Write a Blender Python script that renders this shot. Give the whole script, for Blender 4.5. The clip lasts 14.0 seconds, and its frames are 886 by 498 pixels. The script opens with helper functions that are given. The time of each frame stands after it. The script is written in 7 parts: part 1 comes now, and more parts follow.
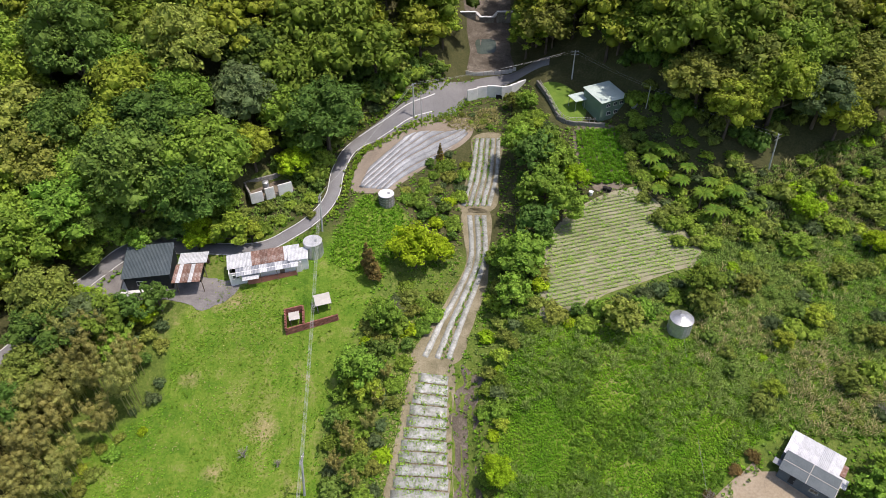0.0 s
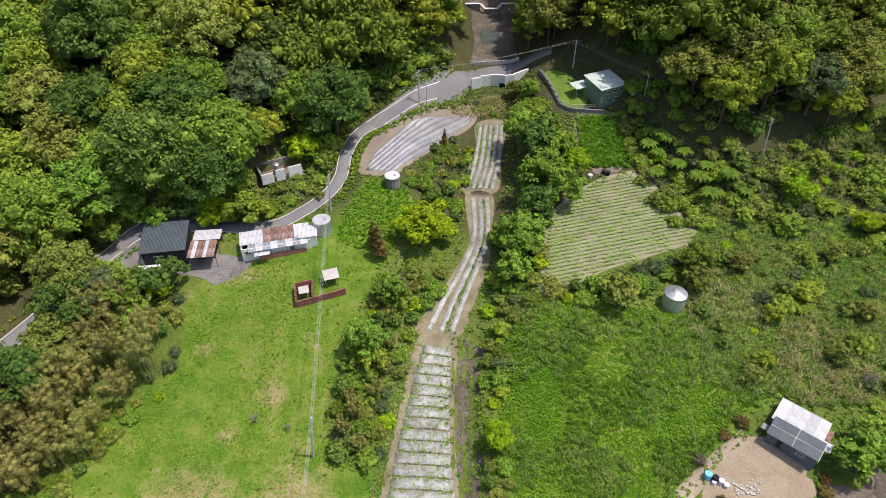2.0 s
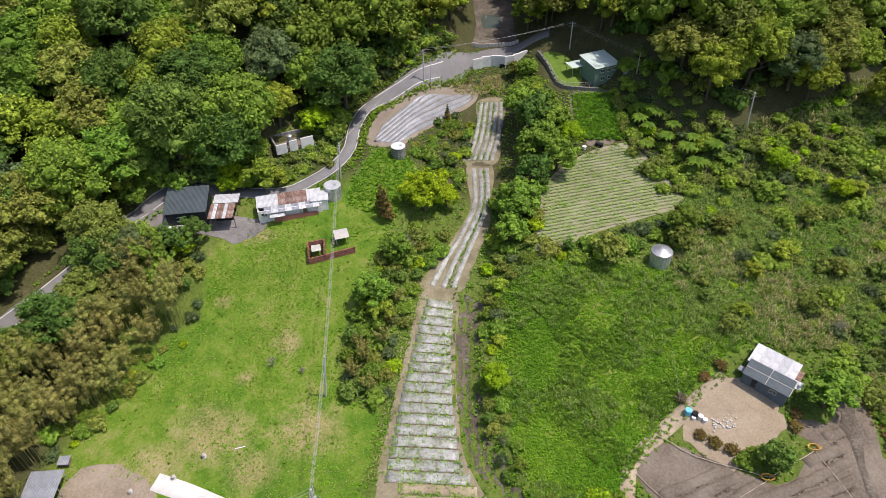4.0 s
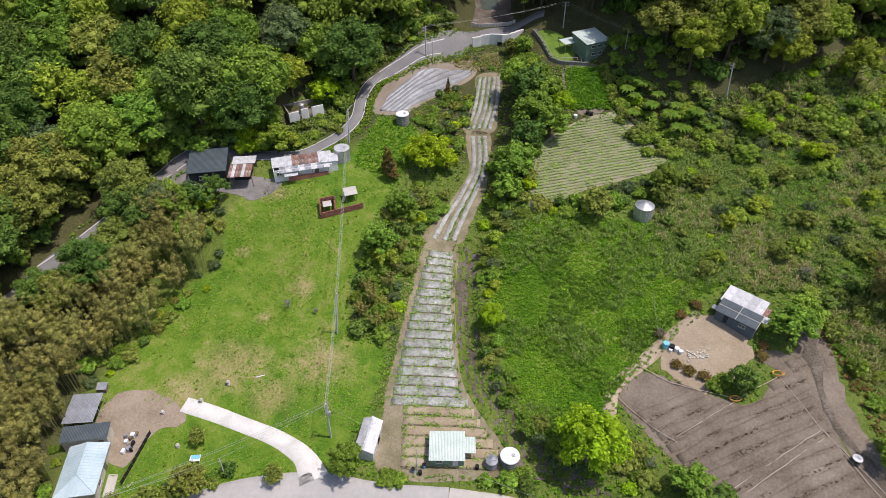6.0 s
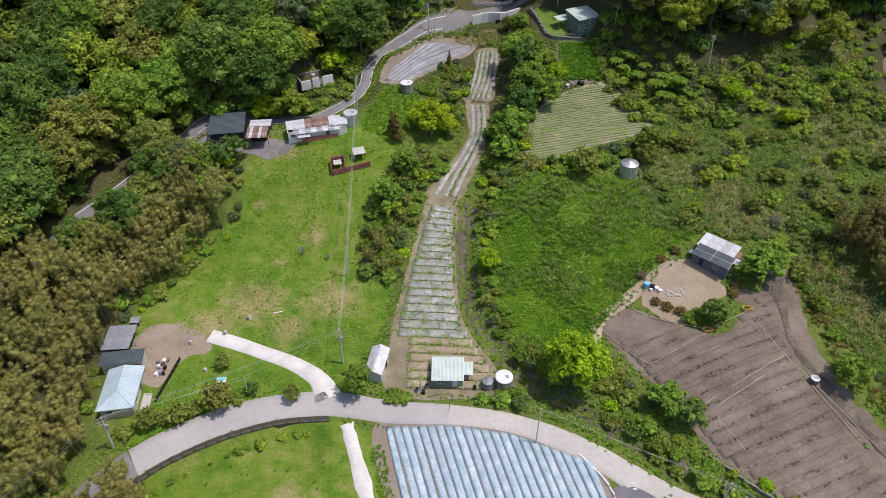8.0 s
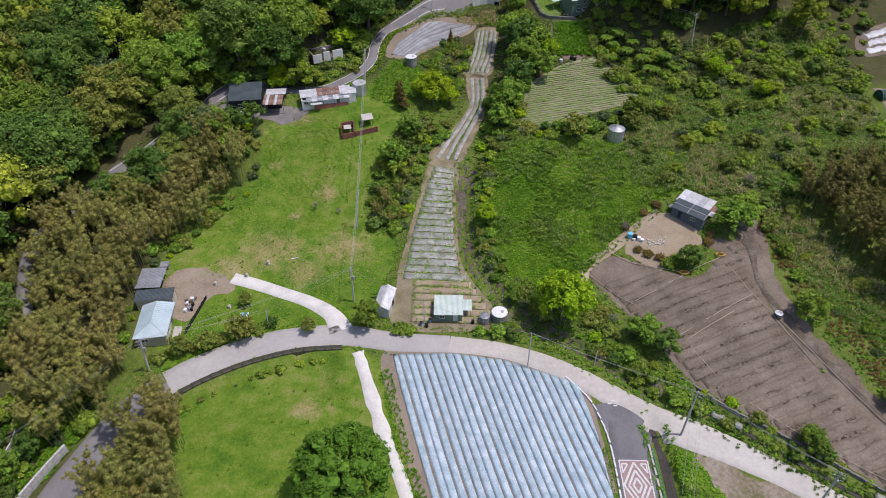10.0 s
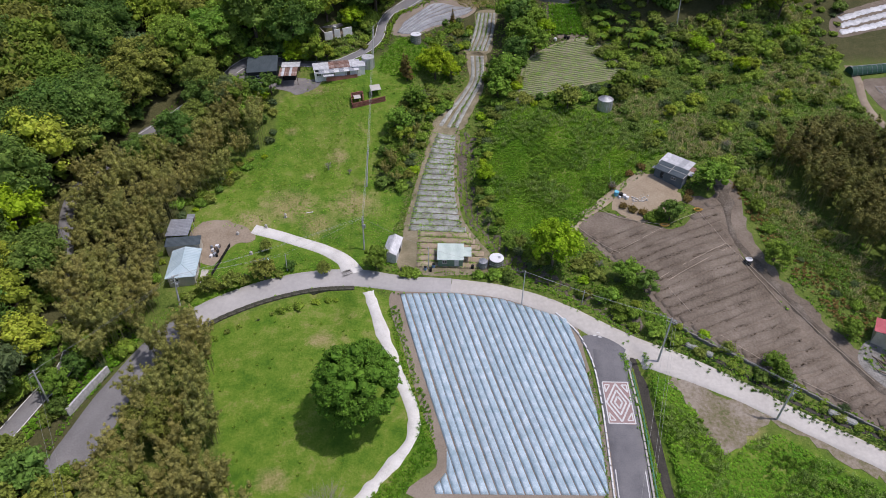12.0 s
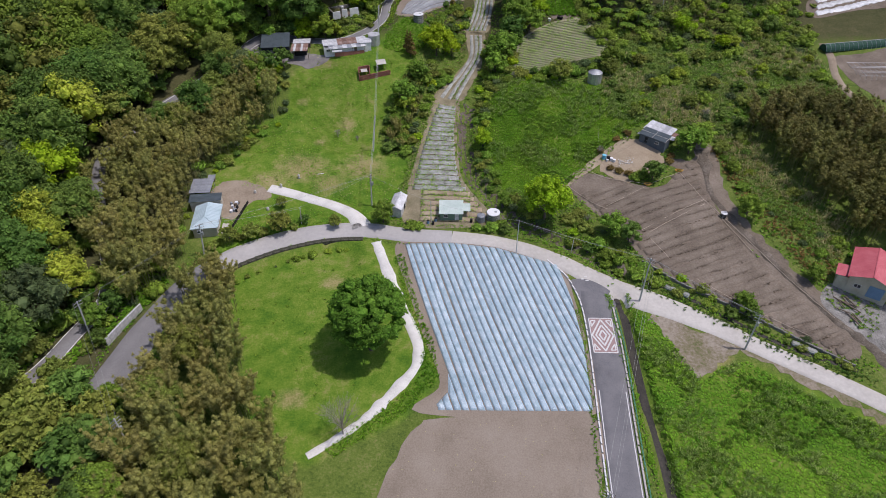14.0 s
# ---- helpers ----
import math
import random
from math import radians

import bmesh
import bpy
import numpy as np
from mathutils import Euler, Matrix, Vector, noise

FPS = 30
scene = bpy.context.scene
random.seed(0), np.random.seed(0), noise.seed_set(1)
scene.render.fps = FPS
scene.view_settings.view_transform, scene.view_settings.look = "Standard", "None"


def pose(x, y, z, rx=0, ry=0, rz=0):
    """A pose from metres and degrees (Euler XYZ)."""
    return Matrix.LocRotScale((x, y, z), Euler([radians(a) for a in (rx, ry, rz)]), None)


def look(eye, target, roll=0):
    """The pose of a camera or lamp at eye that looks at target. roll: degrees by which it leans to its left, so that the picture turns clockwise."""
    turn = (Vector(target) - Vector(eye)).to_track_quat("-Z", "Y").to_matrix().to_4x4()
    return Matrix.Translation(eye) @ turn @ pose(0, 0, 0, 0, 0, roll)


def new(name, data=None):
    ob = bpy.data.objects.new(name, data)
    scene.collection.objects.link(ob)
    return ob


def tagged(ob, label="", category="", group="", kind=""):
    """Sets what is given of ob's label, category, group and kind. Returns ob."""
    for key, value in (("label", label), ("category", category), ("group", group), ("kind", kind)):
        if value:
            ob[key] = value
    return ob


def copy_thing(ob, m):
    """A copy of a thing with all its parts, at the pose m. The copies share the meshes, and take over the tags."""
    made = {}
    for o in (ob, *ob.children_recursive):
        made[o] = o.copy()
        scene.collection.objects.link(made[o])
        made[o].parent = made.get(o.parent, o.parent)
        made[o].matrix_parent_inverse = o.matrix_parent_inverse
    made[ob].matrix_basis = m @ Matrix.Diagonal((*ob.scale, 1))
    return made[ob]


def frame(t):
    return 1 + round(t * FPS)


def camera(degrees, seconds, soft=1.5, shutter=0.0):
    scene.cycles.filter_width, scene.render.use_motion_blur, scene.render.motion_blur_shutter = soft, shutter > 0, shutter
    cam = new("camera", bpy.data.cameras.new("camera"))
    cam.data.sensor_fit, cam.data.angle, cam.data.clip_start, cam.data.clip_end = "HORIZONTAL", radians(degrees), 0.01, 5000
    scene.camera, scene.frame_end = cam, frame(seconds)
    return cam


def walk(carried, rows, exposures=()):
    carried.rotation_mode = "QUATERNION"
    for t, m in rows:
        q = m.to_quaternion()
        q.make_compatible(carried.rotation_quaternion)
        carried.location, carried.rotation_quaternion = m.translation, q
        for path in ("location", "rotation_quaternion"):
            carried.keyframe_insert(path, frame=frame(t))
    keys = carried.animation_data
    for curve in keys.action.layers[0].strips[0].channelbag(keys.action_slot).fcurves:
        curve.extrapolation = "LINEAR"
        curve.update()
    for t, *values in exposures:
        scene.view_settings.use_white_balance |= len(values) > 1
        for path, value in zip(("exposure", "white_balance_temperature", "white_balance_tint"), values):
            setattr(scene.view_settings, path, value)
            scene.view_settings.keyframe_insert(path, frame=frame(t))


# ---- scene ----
from mathutils.geometry import delaunay_2d_cdt

cam = camera(69.6, 14.0, soft=0.75)
# seconds, eye, degrees of turn to the left, of tilt, of roll
ROWS = [
    (0.0, 0.484, -0.209, 93.587, 0.26, -39.78, -0.4),
    (0.5, 0.7, -1.3, 93.52, 0.6, -39.78, -0.5),
    (1.0, 0.85, -2.717, 93.47, 0.78, -39.78, -0.6),
    (1.5, 0.91, -4.527, 93.415, 0.86, -39.75, -0.6),
    (2.0, 0.91, -6.651, 93.323, 0.93, -39.75, -0.6),
    (2.5, 0.91, -9.1, 93.243, 1.0, -39.75, -0.62),
    (3.0, 0.95, -11.969, 93.19, 1.08, -39.75, -0.64),
    (5.5, 1.52, -29.63, 93.11, 1.53, -39.75, -0.8),
    (6.0, 1.56, -33.375, 93.042, 1.49, -39.82, -0.8),
    (6.5, 1.6, -37.167, 92.945, 1.49, -39.88, -0.8),
    (7.0, 1.635, -41.077, 92.872, 1.53, -39.93, -0.8),
    (7.5, 1.68, -45.104, 92.85, 1.57, -39.97, -0.8),
    (8.0, 1.72, -49.128, 92.86, 1.57, -40.0, -0.75),
    (10.5, 1.566, -70.073, 93.167, 1.53, -40.08, -0.4),
    (11.0, 1.45, -74.495, 93.25, 1.5, -40.05, -0.28),
    (11.5, 1.28, -78.85, 93.288, 1.42, -40.05, -0.15),
    (12.0, 1.095, -83.155, 93.28, 1.35, -40.02, -0.06),
    (12.5, 0.93, -87.43, 93.27, 1.27, -40.0, 0.0),
    (13.0, 0.84, -91.72, 93.25, 1.2, -40.0, 0.06),
    (13.5, 0.825, -96.044, 93.24, 1.2, -40.0, 0.1),
    (14.0, 0.857, -100.285, 93.207, 1.2, -40.0, 0.1),
]
walk(cam, [(t, pose(x, y, z, 90 + tilt, 0, turn) @ pose(0, 0, 0, 0, 0, roll)) for t, x, y, z, turn, tilt, roll in ROWS],
     [(0, 0.40, 6550, 18), (3, 0.39, 6550, 18), (7, 0.16, 6400, 19), (10.5, -0.08, 6200, 21), (14, -0.15, 6150, 21)])

# ---- world, sun, exposure ----
world = bpy.data.worlds.new("sky")
scene.world = world
world.use_nodes = True
wn = world.node_tree.nodes
sky = wn.new("ShaderNodeTexSky")
sky.sky_type, sky.sun_disc = "NISHITA", False
SUN_WAY = Vector((0.37, -0.03, 0.93)).normalized()
sky.sun_elevation = math.asin(SUN_WAY.z)
sky.sun_rotation = math.atan2(SUN_WAY.x, SUN_WAY.y)
sky.air_density, sky.dust_density = 1.0, 2.0
world.node_tree.links.new(sky.outputs[0], wn["Background"].inputs[0])
wn["Background"].inputs[1].default_value = 0.125
sun = new("sun", bpy.data.lights.new("sun", "SUN"))
sun.data.energy, sun.data.angle, sun.data.color = 3.0, radians(1.0), (1.0, 0.95, 0.86)
sun.matrix_world = look((0, 0, 200), Vector((0, 0, 200)) - SUN_WAY)


# ---- materials ----
def material(name, colours, scale=1.0, fine=12.0, rough=0.8, metal=0.0, bump=0.3, dist=0.05, vary=0.0, island=0.0, stretch=(1, 1, 1), spec=0.3, sheer=0.0, detail=6.0, obj=False):
    """Two scales of noise over up to four colours; vary: spread of value from thing to thing; island: from piece to piece."""
    m = bpy.data.materials.new(name)
    m.use_nodes = True
    t, n = m.node_tree, m.node_tree.nodes
    b = n["Principled BSDF"]
    b.inputs["Roughness"].default_value, b.inputs["Metallic"].default_value = rough, metal
    b.inputs["Specular IOR Level"].default_value = spec
    co = n.new("ShaderNodeTexCoord")
    mp = n.new("ShaderNodeMapping")
    mp.inputs["Scale"].default_value = stretch
    t.links.new(co.outputs["Object"], mp.inputs[0])
    big, small = n.new("ShaderNodeTexNoise"), n.new("ShaderNodeTexNoise")
    for tex, s in ((big, scale), (small, fine)):
        tex.inputs["Scale"].default_value, tex.inputs["Detail"].default_value = s, detail
        tex.inputs["Roughness"].default_value = 0.62
        t.links.new(mp.outputs[0], tex.inputs["Vector"])
    mix = n.new("ShaderNodeMix")
    mix.inputs[0].default_value = 0.45
    t.links.new(big.outputs[0], mix.inputs[2]), t.links.new(small.outputs[0], mix.inputs[3])
    ramp = n.new("ShaderNodeValToRGB")
    k = len(colours)
    for i, c in enumerate(colours):
        at = 0.36 + 0.28 * i / max(1, k - 1)
        e = ramp.color_ramp.elements[i] if i < 2 else ramp.color_ramp.elements.new(at)
        e.position, e.color = at, (*c, 1)
    if k == 1:
        ramp.color_ramp.elements[1].color = (*colours[0], 1)
    t.links.new(mix.outputs[0], ramp.inputs[0])
    out = ramp.outputs[0]
    if vary or island:
        hsv = n.new("ShaderNodeHueSaturation")
        t.links.new(out, hsv.inputs["Color"])
        add = None
        for amount, src in ((vary, "ShaderNodeObjectInfo"), (island, "ShaderNodeNewGeometry")):
            if not amount:
                continue
            node = n.new(src)
            r = n.new("ShaderNodeMapRange")
            r.inputs[3].default_value, r.inputs[4].default_value = 1 - amount, 1 + amount
            t.links.new(node.outputs["Random" if src == "ShaderNodeObjectInfo" else "Random Per Island"], r.inputs[0])
            if add is None:
                add = r.outputs[0]
            else:
                mul = n.new("ShaderNodeMath")
                mul.operation = "MULTIPLY"
                t.links.new(add, mul.inputs[0]), t.links.new(r.outputs[0], mul.inputs[1])
                add = mul.outputs[0]
        t.links.new(add, hsv.inputs["Value"])
        if vary and sheer:
            node = n.new("ShaderNodeObjectInfo")
            w = n.new("ShaderNodeTexWhiteNoise")
            w.noise_dimensions = "1D"
            t.links.new(node.outputs["Random"], w.inputs["W"])
            r = n.new("ShaderNodeMapRange")
            r.inputs[3].default_value, r.inputs[4].default_value = 0.488, 0.516
            t.links.new(w.outputs["Value"], r.inputs[0])
            t.links.new(r.outputs[0], hsv.inputs["Hue"])
        out = hsv.outputs[0]
    t.links.new(out, b.inputs["Base Color"])
    if bump:
        bp = n.new("ShaderNodeBump")
        bp.inputs["Strength"].default_value, bp.inputs["Distance"].default_value = bump, dist
        t.links.new(small.outputs[0], bp.inputs["Height"])
        t.links.new(bp.outputs[0], b.inputs["Normal"])
    if sheer:
        tr, ms = n.new("ShaderNodeBsdfTranslucent"), n.new("ShaderNodeMixShader")
        ms.inputs[0].default_value = sheer
        t.links.new(out, tr.inputs["Color"])
        t.links.new(b.outputs[0], ms.inputs[1]), t.links.new(tr.outputs[0], ms.inputs[2])
        t.links.new(ms.outputs[0], n["Material Output"].inputs[0])
    return m


def leafy(name, a, b, vary=0.22, island=0.45, rough=0.62, big=0.3, sheer=0.32):
    return material(name, (a, b), big, 4.2, rough, 0, 0.9, 0.22, vary=vary, island=island, sheer=sheer, spec=0.14, detail=3.0)


LEAF_DEEP = leafy("leaves_deep_green", (0.10, 0.185, 0.034), (0.18, 0.285, 0.05))
LEAF_MID = leafy("leaves_green", (0.155, 0.27, 0.032), (0.29, 0.42, 0.054), 0.26)
LEAF_OLIVE = leafy("leaves_olive", (0.185, 0.235, 0.042), (0.32, 0.355, 0.068))
LEAF_GOLD = leafy("leaves_yellow_green", (0.25, 0.345, 0.032), (0.405, 0.47, 0.055))
LEAF_LIME = leafy("leaves_lime_green", (0.245, 0.40, 0.012), (0.39, 0.53, 0.020), 0.08)
LEAF_BAMBOO = leafy("leaves_bamboo", (0.30, 0.305, 0.080), (0.485, 0.46, 0.145), 0.14, 0.30, sheer=0.42)
LEAF_BAMBOO_DARK = leafy("leaves_dark_bamboo", (0.18, 0.18, 0.052), (0.34, 0.315, 0.105), 0.25, 0.5, sheer=0.42)
LEAF_FERN = leafy("leaves_fern", (0.132, 0.255, 0.023), (0.236, 0.359, 0.042))
LEAF_GREY = leafy("leaves_grey_green", (0.105, 0.16, 0.06), (0.17, 0.225, 0.085))
LEAF_RUST = leafy("leaves_rusty", (0.172, 0.133, 0.040), (0.281, 0.187, 0.062))
LEAF_ROUND = leafy("leaves_round_tree", (0.10, 0.235, 0.022), (0.165, 0.31, 0.034), 0.0, 0.4)
SWARD = leafy("meadow_blades", (0.145, 0.265, 0.020), (0.23, 0.34, 0.036), 0.0, 0.3)
VINE = leafy("vine_leaves", (0.115, 0.30, 0.020), (0.265, 0.46, 0.036), 0.0, 0.35, big=0.09)
VINE_BRIGHT = leafy("bright_vine_leaves", (0.145, 0.36, 0.022), (0.33, 0.53, 0.040), 0.0, 0.4, big=0.09)
REED = leafy("reed_blades", (0.145, 0.275, 0.042), (0.33, 0.42, 0.11), 0.0, 0.5, big=0.16)
SPROUT = leafy("young_leaves", (0.20, 0.38, 0.05), (0.36, 0.52, 0.10), 0.0, 0.3)
DARK_TUFTS = leafy("dark_tufts_and_withered_stalks", (0.085, 0.066, 0.042), (0.15, 0.115, 0.075), 0.0, 0.4)
STRAW = leafy("dry_blades", (0.37, 0.36, 0.14), (0.56, 0.50, 0.24), 0.0, 0.4)
BARK = material("bark", ((0.08, 0.06, 0.045), (0.16, 0.13, 0.10)), 1.5, 14, 0.9, 0, 0.6, 0.05, vary=0.2, stretch=(1, 1, 0.3))
BARK_PALE = material("pale_bark", ((0.25, 0.22, 0.18), (0.42, 0.38, 0.33)), 1.5, 14, 0.9, 0, 0.5, 0.03, vary=0.15, stretch=(1, 1, 0.3))
CULM = material("bamboo_culm", ((0.14, 0.15, 0.05), (0.25, 0.24, 0.10)), 2, 12, 0.5, 0, 0.1, 0.01, vary=0.15)
ASPHALT = material("asphalt", ((0.165, 0.16, 0.16), (0.205, 0.20, 0.20), (0.25, 0.245, 0.24)), 0.15, 4, 0.9, 0, 0.25, 0.02)
ASPHALT_DARK = material("asphalt_dark", ((0.135, 0.133, 0.138), (0.175, 0.172, 0.176), (0.215, 0.21, 0.21)), 0.25, 5, 0.9, 0, 0.25, 0.02)
CONCRETE = material("concrete", ((0.42, 0.395, 0.35), (0.48, 0.455, 0.41), (0.55, 0.525, 0.475)), 0.12, 1.4, 0.9, 0, 0.25, 0.02)
ASPHALT_PALE = material("worn_pale_asphalt", ((0.36, 0.347, 0.33), (0.405, 0.39, 0.37), (0.455, 0.44, 0.415)), 0.10, 1.2, 0.9, 0, 0.25, 0.02)
CONCRETE_OLD = material("weathered_concrete", ((0.10, 0.10, 0.085), (0.22, 0.21, 0.19), (0.34, 0.33, 0.30)), 0.5, 4, 0.92, 0, 0.4, 0.04)
STONE_DARK = material("mossy_stone", ((0.030, 0.034, 0.022), (0.075, 0.072, 0.052), (0.15, 0.14, 0.11)), 0.6, 4, 0.95, 0, 0.7, 0.08)
PATH_WHITE = material("pale_concrete", ((0.52, 0.505, 0.46), (0.64, 0.625, 0.58), (0.72, 0.705, 0.66)), 0.4, 4, 0.9, 0, 0.3, 0.02)
PAINT_WHITE = material("road_paint", ((0.52, 0.52, 0.50), (0.70, 0.70, 0.68)), 2, 9, 0.8, 0, 0.1, 0.01)
PAINT_RED = material("road_paint_red", ((0.30, 0.20, 0.185), (0.38, 0.27, 0.25)), 2, 9, 0.85, 0, 0.1, 0.01)
PLASTER = material("white_plaster", ((0.58, 0.57, 0.54), (0.72, 0.71, 0.69), (0.80, 0.79, 0.77)), 0.6, 6, 0.85, 0, 0.2, 0.01, vary=0.05)
STAINED = material("stained_plaster", ((0.22, 0.215, 0.20), (0.48, 0.475, 0.46), (0.66, 0.655, 0.64)), 0.5, 2.5, 0.9, 0, 0.3, 0.02)
SOIL = material("tilled_soil", ((0.118, 0.094, 0.069), (0.185, 0.151, 0.115), (0.255, 0.214, 0.167)), 0.14, 2.4, 0.95, 0, 0.7, 0.10)
SOIL_PALE = material("pale_soil", ((0.20, 0.163, 0.122), (0.265, 0.22, 0.17), (0.315, 0.27, 0.217)), 0.1, 3.5, 0.95, 0, 0.6, 0.06)
SAND = material("bare_sandy_ground", ((0.27, 0.21, 0.14), (0.36, 0.29, 0.20), (0.44, 0.37, 0.27)), 0.15, 3.0, 0.95, 0, 0.4, 0.04)
YARD = material("trodden_earth", ((0.21, 0.165, 0.115), (0.29, 0.235, 0.17), (0.36, 0.30, 0.23)), 0.2, 2.5, 0.95, 0, 0.5, 0.05)
CROP_SOIL = material("pale_crop_soil", ((0.20, 0.20, 0.11), (0.28, 0.265, 0.165), (0.35, 0.325, 0.225)), 0.2, 3.0, 0.95, 0, 0.5, 0.05)
VERGE = material("patchy_verge", ((0.085, 0.115, 0.030), (0.175, 0.155, 0.085), (0.26, 0.22, 0.165), (0.33, 0.29, 0.23)), 0.14, 1.6, 0.95, 0, 0.5, 0.05)
# ditch beds: the shade of their depth is put into this near-black colour
DITCH_SHADE = material("shaded_ditch_bed", ((0.016, 0.015, 0.012), (0.035, 0.031, 0.024), (0.06, 0.053, 0.04)), 0.4, 3, 0.6, 0, 0.6, 0.08)
STREAM = material("stream_stones", ((0.055, 0.045, 0.032), (0.12, 0.10, 0.076), (0.22, 0.19, 0.155)), 0.3, 3.0, 0.9, 0, 0.8, 0.1)
GRAVEL = material("grey_gravel", ((0.13, 0.12, 0.115), (0.21, 0.195, 0.185), (0.28, 0.265, 0.25)), 0.3, 6.0, 0.95, 0, 0.5, 0.04)
FILM_BLUE = material("silver_mulch_film", ((0.27, 0.385, 0.445), (0.39, 0.515, 0.585), (0.61, 0.695, 0.735)), 0.6, 5.0, 0.38, 0.15, 1.0, 0.16, vary=0.06, spec=0.6)
FILM_PALE = material("weathered_mulch_film", ((0.15, 0.155, 0.11), (0.31, 0.315, 0.28), (0.47, 0.475, 0.46)), 0.45, 2.6, 0.45, 0.1, 0.6, 0.06, vary=0.08, spec=0.5)
FILM_GREY = material("grey_mulch_film", ((0.20, 0.205, 0.21), (0.30, 0.31, 0.32), (0.42, 0.43, 0.44)), 0.4, 3.0, 0.42, 0.12, 0.6, 0.06, vary=0.06, spec=0.5)
STRAWBED = material("straw_covered_soil", ((0.14, 0.125, 0.070), (0.225, 0.195, 0.12), (0.32, 0.28, 0.19)), 0.3, 4.0, 0.95, 0, 0.6, 0.06)
STEEL = material("galvanised_steel", ((0.34, 0.35, 0.36), (0.46, 0.47, 0.48), (0.56, 0.57, 0.58)), 0.8, 6, 0.45, 0.6, 0.1, 0.01, vary=0.08)
SHEET_WHITE = material("white_metal_sheet", ((0.34, 0.345, 0.345), (0.54, 0.55, 0.56), (0.70, 0.70, 0.70)), 0.7, 5, 0.5, 0.1, 0.15, 0.01, vary=0.10)
SHEET_GREY = material("grey_metal_sheet", ((0.20, 0.21, 0.23), (0.27, 0.285, 0.31), (0.36, 0.375, 0.40)), 0.6, 5, 0.5, 0.2, 0.15, 0.01, vary=0.06)
SHEET_RUST = material("rusty_metal_sheet", ((0.11, 0.055, 0.035), (0.22, 0.13, 0.10), (0.40, 0.36, 0.33)), 0.6, 5, 0.8, 0.1, 0.3, 0.01, vary=0.25)
SHEET_DARK = material("dark_slate_sheet", ((0.048, 0.066, 0.075), (0.070, 0.090, 0.100), (0.095, 0.115, 0.125)), 0.5, 5, 0.5, 0.1, 0.1, 0.01)
SHEET_BLUE = material("pale_blue_roof", ((0.36, 0.47, 0.50), (0.45, 0.56, 0.59), (0.53, 0.63, 0.65)), 0.35, 4, 0.55, 0.05, 0.15, 0.02)
SHEET_GREEN = material("pale_green_roof", ((0.42, 0.52, 0.46), (0.52, 0.61, 0.55), (0.62, 0.69, 0.64)), 0.4, 4, 0.55, 0.05, 0.15, 0.02)
SHEET_RED = material("red_roof_sheet", ((0.42, 0.085, 0.105), (0.51, 0.12, 0.14), (0.57, 0.17, 0.19)), 0.4, 4, 0.5, 0.05, 0.1, 0.01)
WALL_GREEN = material("green_wall", ((0.115, 0.190, 0.135), (0.155, 0.235, 0.170), (0.19, 0.27, 0.20)), 0.5, 5, 0.8, 0, 0.15, 0.01)
WALL_DARK = material("dark_wall", ((0.020, 0.025, 0.030), (0.035, 0.040, 0.046)), 0.6, 5, 0.6, 0, 0.1, 0.01)
WALL_CREAM = material("cream_wall", ((0.40, 0.36, 0.27), (0.50, 0.46, 0.37), (0.58, 0.54, 0.45)), 0.5, 5, 0.85, 0, 0.15, 0.01)
WALL_GREY = material("blue_grey_wall", ((0.10, 0.12, 0.14), (0.145, 0.17, 0.195)), 0.6, 5, 0.8, 0, 0.15, 0.01)
BRICK = material("red_brick", ((0.22, 0.09, 0.065), (0.33, 0.14, 0.105)), 1.5, 8, 0.9, 0, 0.4, 0.01, vary=0.3)
WOOD = material("weathered_wood", ((0.14, 0.105, 0.075), (0.24, 0.19, 0.14)), 1.5, 12, 0.85, 0, 0.3, 0.01, vary=0.2, stretch=(1, 1, 0.2))
DARK = material("dark_interior", ((0.012, 0.012, 0.012), (0.025, 0.025, 0.025)), 1, 5, 0.9, 0, 0)
GLASS = material("window_glass", ((0.03, 0.04, 0.05), (0.05, 0.06, 0.07)), 0.5, 2, 0.08, 0, 0, spec=0.8)
BLUE_DOOR = material("blue_shutter", ((0.16, 0.27, 0.42), (0.22, 0.34, 0.50)), 0.6, 5, 0.5, 0.1, 0.1, 0.01)
BLUE_TARP = material("blue_plastic", ((0.10, 0.45, 0.62), (0.25, 0.60, 0.75)), 1, 5, 0.5, 0, 0.2, 0.02)
PLASTIC_WHITE = material("white_plastic", ((0.66, 0.67, 0.68), (0.80, 0.80, 0.80)), 1, 5, 0.4, 0, 0.1, 0.01, vary=0.1)
POLE_GREY = material("pole_concrete", ((0.42, 0.415, 0.40), (0.54, 0.535, 0.52)), 1, 8, 0.85, 0, 0.1, 0.01, vary=0.1)
INSULATOR = material("brown_porcelain", ((0.10, 0.06, 0.045), (0.16, 0.10, 0.08)), 2, 9, 0.3, 0, 0)
CABLE = material("black_cable", ((0.26, 0.27, 0.25), (0.36, 0.37, 0.35)), 2, 9, 0.6, 0, 0)
ROPE = material("pale_hose", ((0.44, 0.36, 0.27), (0.55, 0.47, 0.37)), 2, 9, 0.7, 0, 0)
GREENRAIL = material("green_painted_rail", ((0.06, 0.22, 0.14), (0.10, 0.30, 0.20)), 1, 6, 0.5, 0, 0)
WATER = material("shallow_water", ((0.05, 0.065, 0.05), (0.09, 0.11, 0.085)), 0.3, 2, 0.12, 0, 0.2, 0.02)


